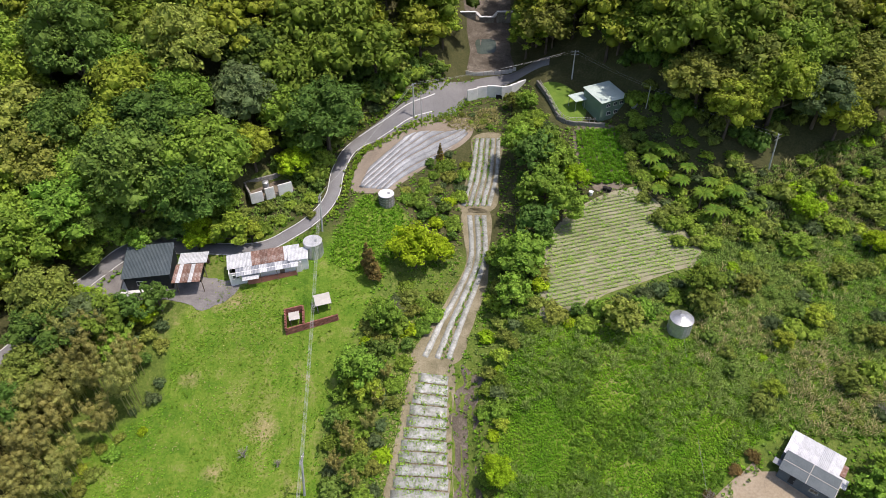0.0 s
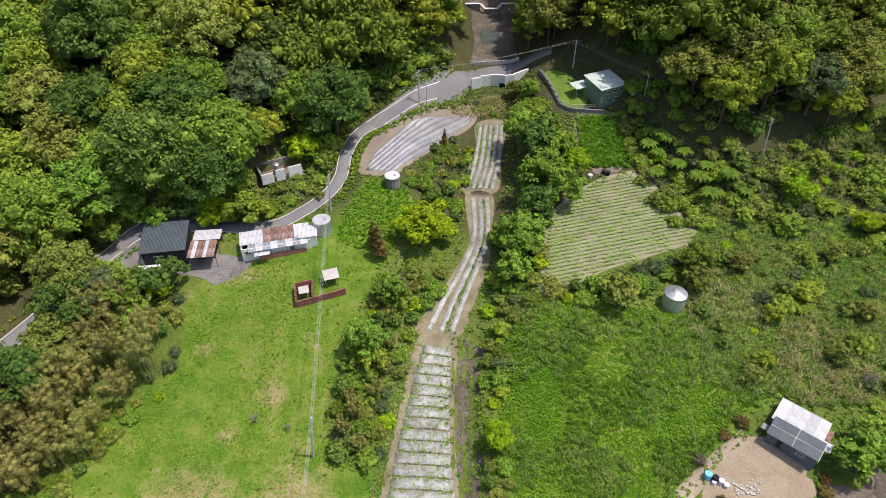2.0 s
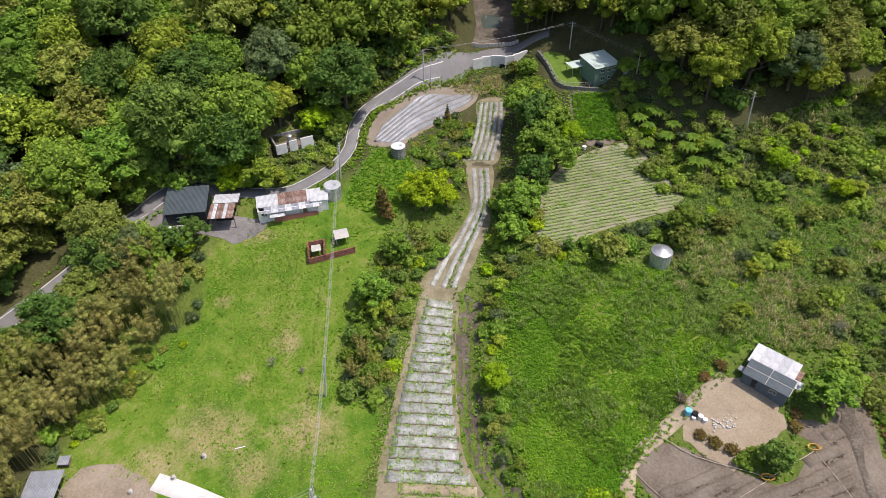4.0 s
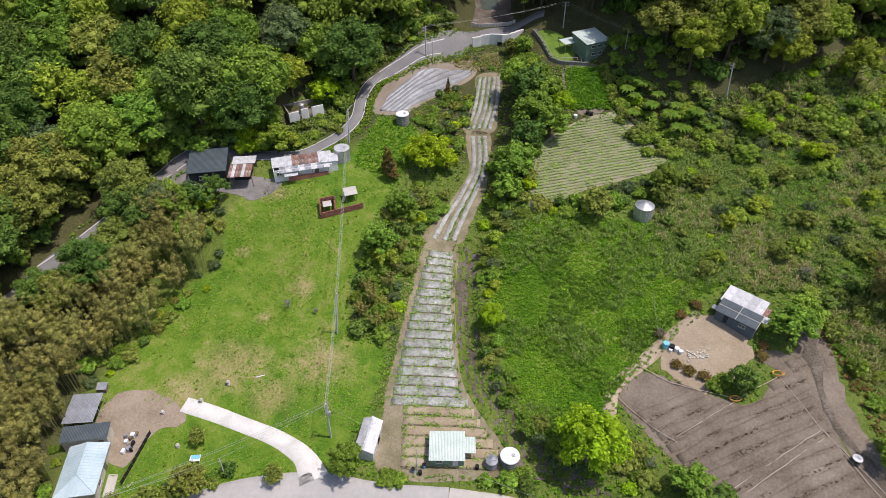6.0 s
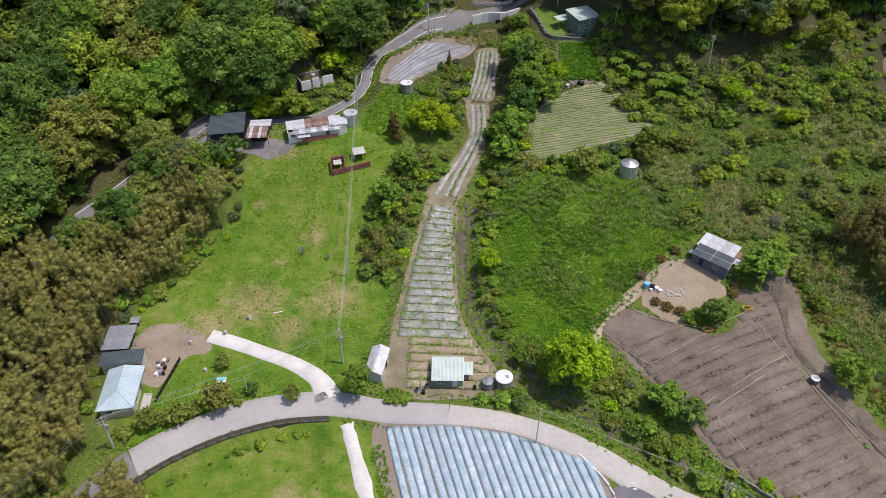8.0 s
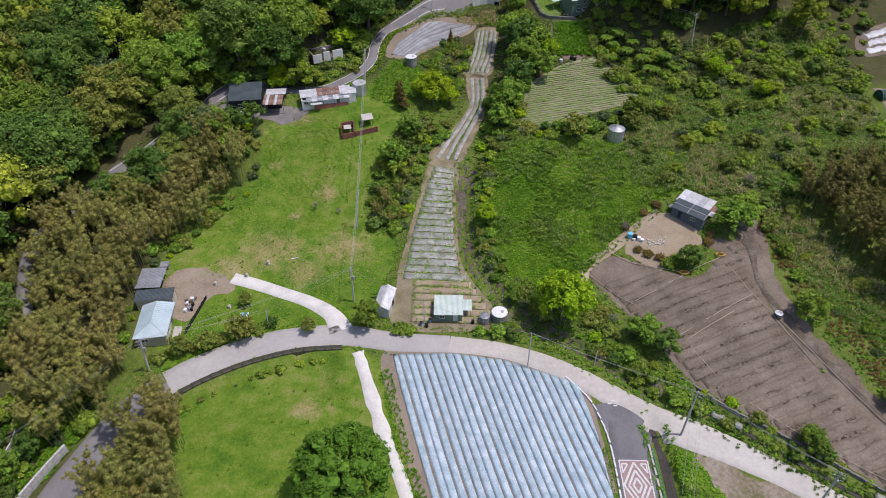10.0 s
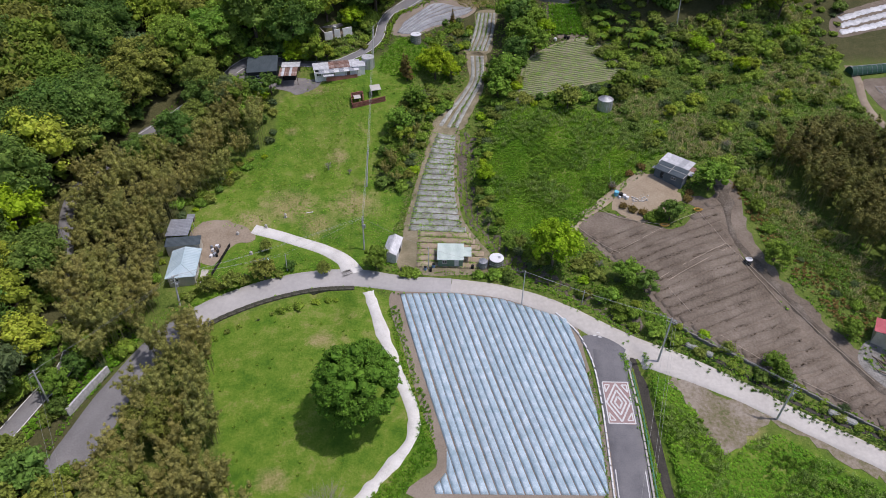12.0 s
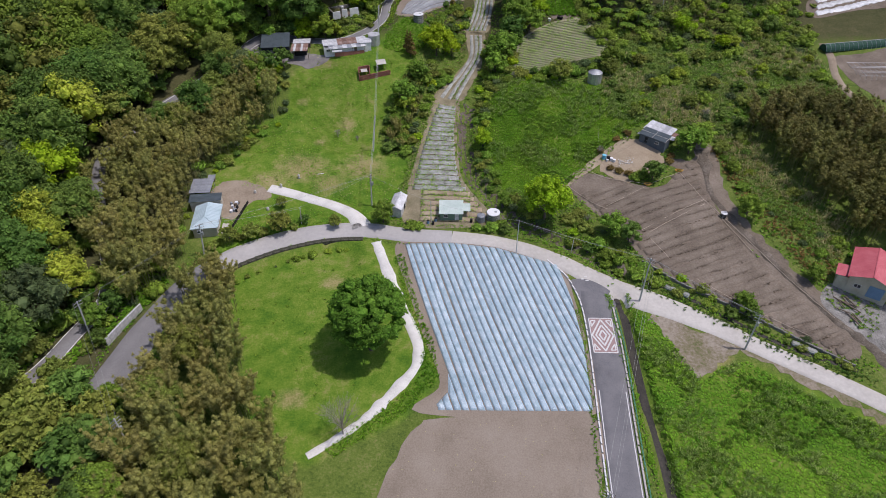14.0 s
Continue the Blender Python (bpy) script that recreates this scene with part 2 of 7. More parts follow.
def ground_material():
    """Grass, mown meadow, dry patches and bare floor, blended by the sheet's masks and broken up by noise."""
    m = bpy.data.materials.new("grass_and_earth")
    m.use_nodes = True
    t, n = m.node_tree, m.node_tree.nodes
    b = n["Principled BSDF"]
    b.inputs["Roughness"].default_value, b.inputs["Specular IOR Level"].default_value = 0.9, 0.15
    co = n.new("ShaderNodeTexCoord")

    def tex(s, d=6.0):
        q = n.new("ShaderNodeTexNoise")
        q.inputs["Scale"].default_value, q.inputs["Detail"].default_value, q.inputs["Roughness"].default_value = s, d, 0.65
        t.links.new(co.outputs["Object"], q.inputs["Vector"])
        return q.outputs[0]

    big, mid, fine = tex(0.045), tex(0.35), tex(2.2, 9.0)

    def ramp(src, *stops):
        r = n.new("ShaderNodeValToRGB")
        for i, (at, c) in enumerate(stops):
            e = r.color_ramp.elements[i] if i < 2 else r.color_ramp.elements.new(at)
            e.position, e.color = at, (*c, 1)
        t.links.new(src, r.inputs[0])
        return r.outputs[0]

    def mixf(a, c, f=0.5):
        q = n.new("ShaderNodeMix")
        q.inputs[0].default_value = f
        t.links.new(a, q.inputs[2]), t.links.new(c, q.inputs[3])
        return q.outputs[0]

    def mixc(fac, a, c):
        q = n.new("ShaderNodeMix")
        q.data_type = "RGBA"
        t.links.new(fac, q.inputs[0]), t.links.new(a, q.inputs[6]), t.links.new(c, q.inputs[7])
        return q.outputs[2]

    tone = mixf(mixf(big, mid, 0.55), fine, 0.46)
    wild = ramp(tone, (0.38, (0.055, 0.095, 0.016)), (0.52, (0.125, 0.175, 0.030)), (0.64, (0.220, 0.215, 0.080)))
    soft = mixf(mixf(big, mid, 0.5), fine, 0.24)
    mown = ramp(soft, (0.40, (0.060, 0.140, 0.011)), (0.47, (0.100, 0.190, 0.016)), (0.53, (0.148, 0.226, 0.026)), (0.61, (0.245, 0.25, 0.078)))
    dry = ramp(tone, (0.38, (0.175, 0.190, 0.050)), (0.52, (0.285, 0.255, 0.100)), (0.64, (0.370, 0.315, 0.165)))
    bare = ramp(tone, (0.38, (0.045, 0.052, 0.018)), (0.54, (0.085, 0.085, 0.034)), (0.66, (0.145, 0.125, 0.066)))
    at = n.new("ShaderNodeAttribute")
    at.attribute_name = "zones"
    sep = n.new("ShaderNodeSeparateColor")
    t.links.new(at.outputs["Color"], sep.inputs[0])

    def mask(i):
        a = n.new("ShaderNodeMath")
        a.operation = "MULTIPLY_ADD"
        t.links.new(mixf(mid, fine, 0.4), a.inputs[0])
        a.inputs[1].default_value = 1.3
        t.links.new(sep.outputs[i], a.inputs[2])
        r = n.new("ShaderNodeMapRange")
        r.inputs[1].default_value, r.inputs[2].default_value = 0.92, 1.46
        t.links.new(a.outputs[0], r.inputs[0])
        return r.outputs[0]

    col = mixc(mask(0), wild, mown)
    col = mixc(mask(1), col, dry)
    col = mixc(mask(2), col, bare)
    t.links.new(col, b.inputs["Base Color"])
    bp = n.new("ShaderNodeBump")
    bp.inputs["Strength"].default_value, bp.inputs["Distance"].default_value = 1.0, 0.35
    t.links.new(mixf(mid, fine, 0.6), bp.inputs["Height"])
    t.links.new(bp.outputs[0], b.inputs["Normal"])
    return m


GROUND = ground_material()


# ---- the lie of the land ----
def sm(a, b, v):
    t = min(1.0, max(0.0, (v - a) / (b - a)))
    return t * t * (3 - 2 * t)


def away(line, x, y):
    """Distance from a line of points in plan."""
    best = 1e9
    for (ax, ay), (bx, by) in zip(line, line[1:]):
        dx, dy = bx - ax, by - ay
        k = min(1.0, max(0.0, ((x - ax) * dx + (y - ay) * dy) / (dx * dx + dy * dy)))
        best = min(best, (x - ax - k * dx) ** 2 + (y - ay - k * dy) ** 2)
    return math.sqrt(best)


def inside(outline, x, y):
    odd = False
    for (ax, ay), (bx, by) in zip(outline, outline[1:] + outline[:1]):
        if (ay > y) != (by > y) and x < (bx - ax) * (y - ay) / (by - ay) + ax:
            odd = not odd
    return odd


MEADOW_SOUTH = [(-52, 5), (-45, 9), (-30, 16.5), (-18, 17.5), (-12, 14), (-6, -3), (-3, -12), (-2, -20), (-8, -28), (-25, -38), (-36, -32), (-43, -10)]
WALL_LINE = [(-53, 5.0), (-47.4, 9.6), (-38.9, 14.2), (-29.7, 17.2), (-22, 18.0)]
VALLEY_Y = (-400, -140, -60, -27, -4, 12, 24, 50, 75, 112, 150, 200, 300, 700)
VALLEY_Z = (-40, -17, -11.5, -8.6, -6.6, -4.0, -3.0, 0.4, 4.0, 9.8, 17.0, 27.0, 62.0, 230.0)
GULLY = [(6, 74), (3.6, 66), (3.7, 53), (5.6, 43), (9.4, 35.5), (14.7, 26.5), (20.5, 22.8), (27, 18.5), (33, 14), (40, 8.5)]
DITCH = [(37.6, 2.6), (38.4, -9), (38.9, -23), (39.2, -34.5), (39.4, -43), (39.6, -90)]


def slope(y):
    return float(np.interp(y, VALLEY_Y, VALLEY_Z))


def height(x, y):
    z = (slope(y - 6) + slope(y - 3) + slope(y) + slope(y + 3) + slope(y + 6)) / 5
    c = x - 0.11 * (max(y, 60) - 75)
    z += 6.5 * sm(55, 90, y) * sm(0, -16, c)
    z += 5.0 * sm(38, 76, y) * sm(7, 19, c)
    z += 3.0 * sm(5, 32, y) * (1 - sm(42, 76, y)) * sm(32, 56, x)
    left = 128 - 38 * sm(-18, -62, x)
    right = 150 - 48 * sm(30, 62, x)
    d = y - (left if x < 10 else right)
    z += 0.42 * max(0, d) * sm(8, 30, abs(x - 14)) * (1 - 0.75 * sm(90, 115, x))
    z += 0.25 * max(0, -x - 66) * (1 - sm(60, 110, y))
    if 0 < y < 80 and 0 < x < 45:
        z -= 1.7 * (1 - sm(0.6, 2.8, away(GULLY, x, y)))
    if -56 < x < -18 and -22 < y < 19 and inside(MEADOW_SOUTH, x, y):
        d = away(WALL_LINE, x, y)
        z -= 1.7 * sm(0.0, 1.0, d) * (1 - sm(4, 16, d)) * sm(-19, -25, x)
    if y < 3 and 34 < x < 45:
        z -= 1.5 * (1 - sm(0.8, 2.1, away(DITCH, x, y)))
    return z


# ---- builders ----
def put(name, verts, faces, mat, parent=None, label="", smooth=False):
    """One mesh object from plain lists."""
    me = bpy.data.meshes.new(name)
    me.from_pydata([tuple(v) for v in verts], [], faces)
    me.materials.append(mat)
    if smooth:
        me.shade_smooth()
    ob = new(name, me)
    ob.parent = parent
    if label:
        ob["label"] = label
    return ob


def part(name, bm, mat, parent=None, label="", smooth=False):
    """One mesh object from a bmesh, under a thing or a part."""
    me = bpy.data.meshes.new(name)
    bmesh.ops.recalc_face_normals(bm, faces=bm.faces)
    bm.to_mesh(me)
    bm.free()
    me.materials.append(mat)
    if smooth:
        me.shade_smooth()
    ob = new(name, me)
    ob.parent = parent
    if label:
        ob["label"] = label
    return ob


def empty(name, m):
    ob = new(name)
    ob.empty_display_size = 0.3
    ob.matrix_basis = m
    return ob


def block(bm, cx, cy, cz, sx, sy, sz, rz=0.0, bevel=0.0):
    """A box of full sizes about its centre."""
    made = bmesh.ops.create_cube(bm, size=1, matrix=pose(cx, cy, cz, 0, 0, rz) @ Matrix.Diagonal((sx, sy, sz, 1)))
    if bevel:
        edges = list({e for v in made["verts"] for e in v.link_edges})
        bmesh.ops.bevel(bm, geom=edges, offset=bevel, segments=1, affect="EDGES")
    return bm


def box(*args, **more):
    return block(bmesh.new(), *args, **more)


def rod(bm, a, b, r0, r1=None, sides=7):
    """A tapered rod from a to b."""
    a, b = Vector(a), Vector(b)
    turn = (b - a).to_track_quat("Z", "Y").to_matrix().to_4x4()
    bmesh.ops.create_cone(bm, cap_ends=True, segments=sides, radius1=r0, radius2=r0 if r1 is None else r1, depth=(b - a).length, matrix=Matrix.Translation((a + b) / 2) @ turn)
    return bm


def tube(bm, points, r, sides=5):
    """One continuous round tube through the points."""
    pts = [Vector(q) for q in points]
    rings = []
    for i, q in enumerate(pts):
        d = (pts[min(i + 1, len(pts) - 1)] - pts[max(i - 1, 0)]).normalized()
        u = d.cross(Vector((0, 0, 1)) if abs(d.z) < 0.9 else Vector((1, 0, 0))).normalized()
        v = d.cross(u)
        rings.append([bm.verts.new(q + (u * math.cos(6.2832 * k / sides) + v * math.sin(6.2832 * k / sides)) * r) for k in range(sides)])
    for a, b in zip(rings, rings[1:]):
        for k in range(sides):
            bm.faces.new((a[k], a[(k + 1) % sides], b[(k + 1) % sides], b[k]))
    bm.faces.new(rings[0][::-1]), bm.faces.new(rings[-1])
    return bm


def glide(points, step=1.5, closed=False):
    """A smooth line through the points, at even steps."""
    p = [Vector((*q[:2], 0)) for q in points]
    n = len(p)
    out = []
    for i in range(n if closed else n - 1):
        a, b = p[i], p[(i + 1) % n]
        z = p[i - 1] if closed or i else a
        c = p[(i + 2) % n] if closed or i + 2 < n else b
        k = max(1, round((b - a).length / step))
        for j in range(k):
            t = j / k
            q = 0.5 * ((2 * a) + (b - z) * t + (2 * z - 5 * a + 4 * b - c) * t * t + (3 * a - z - 3 * b + c) * t ** 3)
            out.append((q.x, q.y))
    if not closed:
        out.append((p[-1].x, p[-1].y))
    return out


def sheet(name, outline, mat, lift=0.05, step=2.0, wobble=0.0, label="", round_off=True):
    """A patch that follows the ground inside an outline, its border turned down into the earth."""
    rim = glide(outline, 1.2, True) if round_off else [q for a, b in zip(outline, outline[1:] + outline[:1]) for q in glide([a, b], 1.5)[:-1]]
    if wobble:
        rim = [(x + wobble * noise.noise((x * 0.5, y * 0.5, 3.1)), y + wobble * noise.noise((x * 0.5, y * 0.5, 7.7))) for x, y in rim]
    xs, ys = [q[0] for q in rim], [q[1] for q in rim]
    pts = list(rim)
    gx = min(xs) + step * 0.5
    while gx < max(xs):
        gy = min(ys) + step * 0.5
        while gy < max(ys):
            if inside(rim, gx, gy) and min((gx - a) ** 2 + (gy - b) ** 2 for a, b in rim) > (0.45 * step) ** 2:
                pts.append((gx, gy))
            gy += step
        gx += step
    n = len(rim)
    cdt = delaunay_2d_cdt([Vector(q) for q in pts], [(i, (i + 1) % n) for i in range(n)], [], 1, 1e-4)
    verts = [(q.x, q.y, height(q.x, q.y) + lift) for q in cdt[0]]
    faces = [tuple(f) for f in cdt[2]]
    base = len(verts)
    verts += [(x, y, height(x, y) - 0.4) for x, y in rim]
    index = {}
    for i, src in enumerate(cdt[3]):
        for k in src:
            index[k] = i
    for i in range(n):
        j = (i + 1) % n
        if i in index and j in index:
            faces.append((index[i], base + i, base + j, index[j]))
    return put(name, verts, faces, mat, label=label, smooth=False)


def ribbon(name, line, width, mat, lift=0.06, step=1.5, across=4, wobble=0.0, shift=0.0, parent=None, label=""):
    """A band of a width (one number or one for each point) along a line on the ground."""
    pts = glide(line, step)
    n = len(pts)
    verts, faces = [], []
    for i, (x, y) in enumerate(pts):
        a, b = pts[max(0, i - 1)], pts[min(n - 1, i + 1)]
        d = Vector((b[0] - a[0], b[1] - a[1])).normalized()
        w = width if not isinstance(width, (tuple, list)) else float(np.interp(i / (n - 1), np.linspace(0, 1, len(width)), width))
        edge = 1 + (wobble * noise.noise((x * 0.4, y * 0.4, 2.0)) if wobble else 0)
        for k in range(across + 1):
            s = k / across - 0.5
            if across > 2:
                s = -0.5 if k == 0 else 0.5 if k == across else (-0.5 + 0.18 / w + (1 - 0.36 / w) * (k - 1) / (across - 2))
            s = s * w * edge + shift
            px, py = x - d.y * s * -1, y + d.x * s * -1
            verts.append((px, py, height(px, py) + lift - (0.3 if k in (0, across) and lift > 0.045 and across > 2 else 0)))
    c = across + 1
    for i in range(n - 1):
        for k in range(across):
            faces.append((i * c + k, i * c + k + 1, (i + 1) * c + k + 1, (i + 1) * c + k))
    return put(name, verts, faces, mat, parent, label, smooth=True)


# ---- plan: the clearings ----
MEADOW_NORTH = [(-64, 37), (-57, 60), (-47, 66), (-48, 78), (-43, 88), (-26, 92), (-20, 100), (-17, 110), (-8, 106), (-12, 90), (-17, 75), (-22, 60), (-19, 50), (-12, 48), (-14, 35), (-20, 24), (-30, 21), (-42, 16), (-55, 13), (-60, 26)]
LUSH = [(11, 44), (15, 33), (22, 27), (28, 36), (37, 47), (47, 56), (58, 62), (52, 74), (42, 76), (20, 80), (10, 76), (9, 60)]
GRASS_EAST = [(40, -1), (49, -7), (53, -16), (61, -15), (69, -20), (84, -29), (110, -50), (100, -90), (42, -90), (40.6, -40)]
BANK = [(43, 12), (52, 4), (64, -5), (78, -14), (84, -10), (72, 2), (60, 8)]
DRY_SPOTS = [(-40, 44, 13), (-24, 45, 11), (-48, 39, 8), (-32, 38, 8), (-38, 84, 4), (-41, 83, 3), (-26, 5, 5), (-20, -5, 4), (-37, 55, 3), (-30, -25, 5), (52, -10, 6), (-30, 62, 5), (56, -14, 5), (-44, 70, 3), (95, 75, 8), (88, 92, 8)]


def zones(x, y):
    """Masks at a place: mown meadow, dry, bare."""
    rimmed = max(sm(3, -1, away(o + o[:1], x, y) * (-1 if inside(o, x, y) else 1)) for o in (MEADOW_NORTH, MEADOW_SOUTH))
    tall = max(sm(3, -1, away(o + o[:1], x, y) * (-1 if inside(o, x, y) else 1)) for o in (LUSH, GRASS_EAST))
    dry = max(0.86 * sm(r * 1.15, 0, math.hypot(x - a, (y - b) * 1.3)) for a, b, r in DRY_SPOTS)
    open_land = max(rimmed, tall)
    wood = (1 - open_land) * max(sm(94, 108, y), sm(-58, -72, x) * sm(-75, -60, y))
    return max(rimmed, 0.9 * tall), dry, 0.95 * wood


def terrain():
    def axis(lo, hi, step, far):
        v = list(np.arange(lo, hi + step / 2, step))
        d, out, back = step, [], []
        while (out[-1] if out else hi) < far:
            d *= 1.35
            out.append((out[-1] if out else hi) + d)
        d = step
        while (back[-1] if back else lo) > -far:
            d *= 1.35
            back.append((back[-1] if back else lo) - d)
        return back[::-1] + v + out
    xs, ys = axis(-100, 125, 1.3, 900), axis(-75, 200, 1.3, 900)
    verts = [(x, y, height(x, y)) for y in ys for x in xs]
    w = len(xs)
    faces = [(j * w + i, j * w + i + 1, (j + 1) * w + i + 1, (j + 1) * w + i) for j in range(len(ys) - 1) for i in range(w - 1)]
    ob = put("ground", verts, faces, GROUND, smooth=True)
    layer = ob.data.color_attributes.new("zones", "FLOAT_COLOR", "POINT")
    flat = np.zeros((len(verts), 4), np.float32)
    for i, (x, y, z) in enumerate(verts):
        flat[i, :3] = zones(x, y)
    layer.data.foreach_set("color", flat.ravel())
    return tagged(ob, "green valley floor and slopes with grass, dry patches and earth", "ground", kind="structure")


terrain()

# ---- roads and paths ----
ROAD = [(-70, -48), (-67, -33), (-65.4, -19), (-63.4, -7.5), (-59.4, 2.4), (-53, 9.4), (-47.4, 13.4), (-38.9, 17.9), (-29.7, 20.6), (-20, 21.2), (-10.4, 19.8), (0.5, 19.4), (10.7, 18), (19.9, 14.8), (26.8, 11.0), (33, 6.8), (40, 2.6), (48.8, -1.4), (57.8, -6.3), (63.6, -10.3), (70.8, -14.9), (78.8, -20), (95, -31), (125, -50)]
SIDE = [(33.0, 3.0), (32.6, -2), (32.8, -10), (32.4, -22), (31.8, -36), (31.2, -55), (30.5, -90)]
UPPER = [(-88, -36), (-80, -24), (-76.5, -12), (-74.5, -4), (-77, 6), (-84, 20), (-90, 40), (-83, 62), (-77.8, 69.5), (-71, 80), (-68, 86.4), (-62, 93), (-52.4, 96), (-37, 96), (-30, 100.3), (-25.5, 105.5), (-23.3, 111), (-22.8, 118.6), (-20, 126), (-11, 132.6), (-3.2, 140.5), (3.9, 152), (10, 158), (20.6, 160.5), (28, 159.5)]
LANE_EAST = [(28.6, 34), (30.6, 40), (37.4, 45.6), (43, 49.5), (49, 53)]
TRACK_EAST = [(67, 49), (66.4, 42.3), (65.4, 36.4), (65.6, 30.6), (68, 25.5), (70.8, 19.3), (77, 8), (83, -3.3), (88.5, -12), (92, -26)]


def roads():
    S = "structure"
    tagged(ribbon("road_south_west", ROAD[:6], [6.0, 7.6, 8.6, 7.0, 6.0, 6.6], ASPHALT, 0.09, 1.2, 6, 0.04), "grey asphalt road bending below the bamboo grove", "road", kind=S)
    tagged(ribbon("road_west", ROAD[5:12], [6.6, 6.4, 5.8, 5.4, 5.1, 4.8, 4.3], ASPHALT_PALE, 0.10, 1.2, 6, 0.04), "worn pale grey asphalt country road", "road", kind=S)
    tagged(ribbon("road_main", ROAD[11:], [4.2, 4.0, 4.4, 5.0, 6.4, 5.2, 4.6, 4.6, 4.4, 4.4, 4.4, 4.4, 4.4], CONCRETE, 0.10, 1.2, 6, 0.05), "pale grey concrete country road with worn edges", "road", kind=S)
    tagged(ribbon("road_side", SIDE, [7.5, 6.6, 6.1, 6.0, 6.0, 6.0, 6.0], ASPHALT_DARK, 0.125, 1.2, 6), "dark asphalt side road with white edge lines", "road", kind=S)
    tagged(ribbon("road_upper", UPPER, [3.2] * 19 + [3.8, 5.0, 6.6, 5.6, 4.4, 3.4], ASPHALT, 0.10, 1.2, 4), "narrow grey asphalt lane climbing along the wooded slope", "road", kind=S)
    tagged(sheet("road_junction", [(27.2, 6.0), (28.6, 2), (29.4, -1), (29.8, -4), (35.6, -4), (36.4, -1), (37.4, 1.2), (35, 4.4), (31, 6.6)], ASPHALT_DARK, 0.115, 1.5), "fan-shaped asphalt junction of two country roads", "road", kind=S)
    # dark ribbon paints the shade that the ditch is too shallow to cast
    tagged(ribbon("drain", DITCH, 2.3, DITCH_SHADE, 0.22, 1.2, 6, 0.15), "drainage ditch beside the side road, its depth shade painted dark", "ditch", kind=S)
    tagged(ribbon("gully_bed", GULLY, 4.0, STREAM, 0.07, 0.7, 8, 0.8), "dark stony gully bed below the terraces", "gully", kind=S)
    tagged(ribbon("field_ditch", [(43, 7.6), (51, 3.2), (61, -4.0), (70.5, -10.6), (82.5, -16.2)], 1.3, DITCH_SHADE, 0.06, 1.2, 4, 0.3), "dark overgrown ditch at the foot of the field", "ditch", kind=S)
    for s in (-1, 1):
        tagged(ribbon("road_edge_line", SIDE[3:], 0.18, PAINT_WHITE, 0.137, 1.2, 1, shift=2.6 * s), "white painted edge line on dark asphalt", "road marking", kind=S)
        tagged(ribbon("road_edge_line", UPPER[:6], 0.16, PAINT_WHITE, 0.112, 1.2, 1, shift=1.4 * s), "white painted edge line on narrow lane", "road marking", kind=S)
        tagged(ribbon("road_edge_line", UPPER[7:23], 0.16, PAINT_WHITE, 0.112, 1.2, 1, shift=1.4 * s), "white painted edge line on narrow lane", "road marking", kind=S)
    tagged(ribbon("path_north", [(-21.6, 22.4), (-23.4, 25.6), (-25.6, 27.6), (-29.9, 30.0), (-35.5, 32.1), (-41.3, 34.2), (-47.2, 36.0)], [5.4, 3.8, 3.3, 3.1, 3.1, 3.2, 3.2], PATH_WHITE, 0.10, 1.0, 4), "pale concrete drive leading to the farmhouse yard", "path", kind=S)
    tagged(ribbon("path_south", [(-17.6, 17.3), (-14.2, 8.2), (-11, 0), (-8.9, -4.6), (-6.2, -11.6), (-6.4, -17), (-10, -22.5), (-14.9, -28.6), (-19.7, -32.8), (-25, -36.8)], [3.0, 2.7, 2.6, 2.5, 2.7, 2.7, 2.5, 2.3, 2.0, 1.6], PATH_WHITE, 0.08, 0.5, 4, 0.45), "winding white stone path across the meadow", "path", kind=S)
    tagged(ribbon("path_east", LANE_EAST, [2.6, 2.6, 2.8, 3.2, 4.0], SAND, 0.07, 1.0, 4, 0.12), "sandy track up to the grey cottage", "path", kind=S)
    tagged(ribbon("track_east", TRACK_EAST, [3.6, 2.0, 1.6, 1.8, 2.2, 1.8, 1.8, 2.4, 3.6, 4.5], STREAM, 0.07, 0.6, 4, 0.9), "stony brown track along the ploughed field", "path", kind=S)


# ---- field sheets ----
FILM_FIELD = [(-10.8, 16.8), (0.6, 17.3), (11.3, 15.8), (24.8, 10.8), (27.2, 1), (28.3, -11), (28.0, -26.6), (-3, -27), (0.6, -22.3), (0.4, -19.1), (-2, -11.5), (-6.1, 1.1)]
FIELD_EAST = [(30.5, 38), (36.5, 43), (48, 36.5), (53, 35), (59, 40.5), (66, 47), (64.5, 37), (66, 25), (71.5, 13.5), (77.5, 3.6), (85.5, -8.5), (81.5, -13.5), (66.7, -2.7), (57.3, 3.2), (46, 11.5), (40.5, 22)]


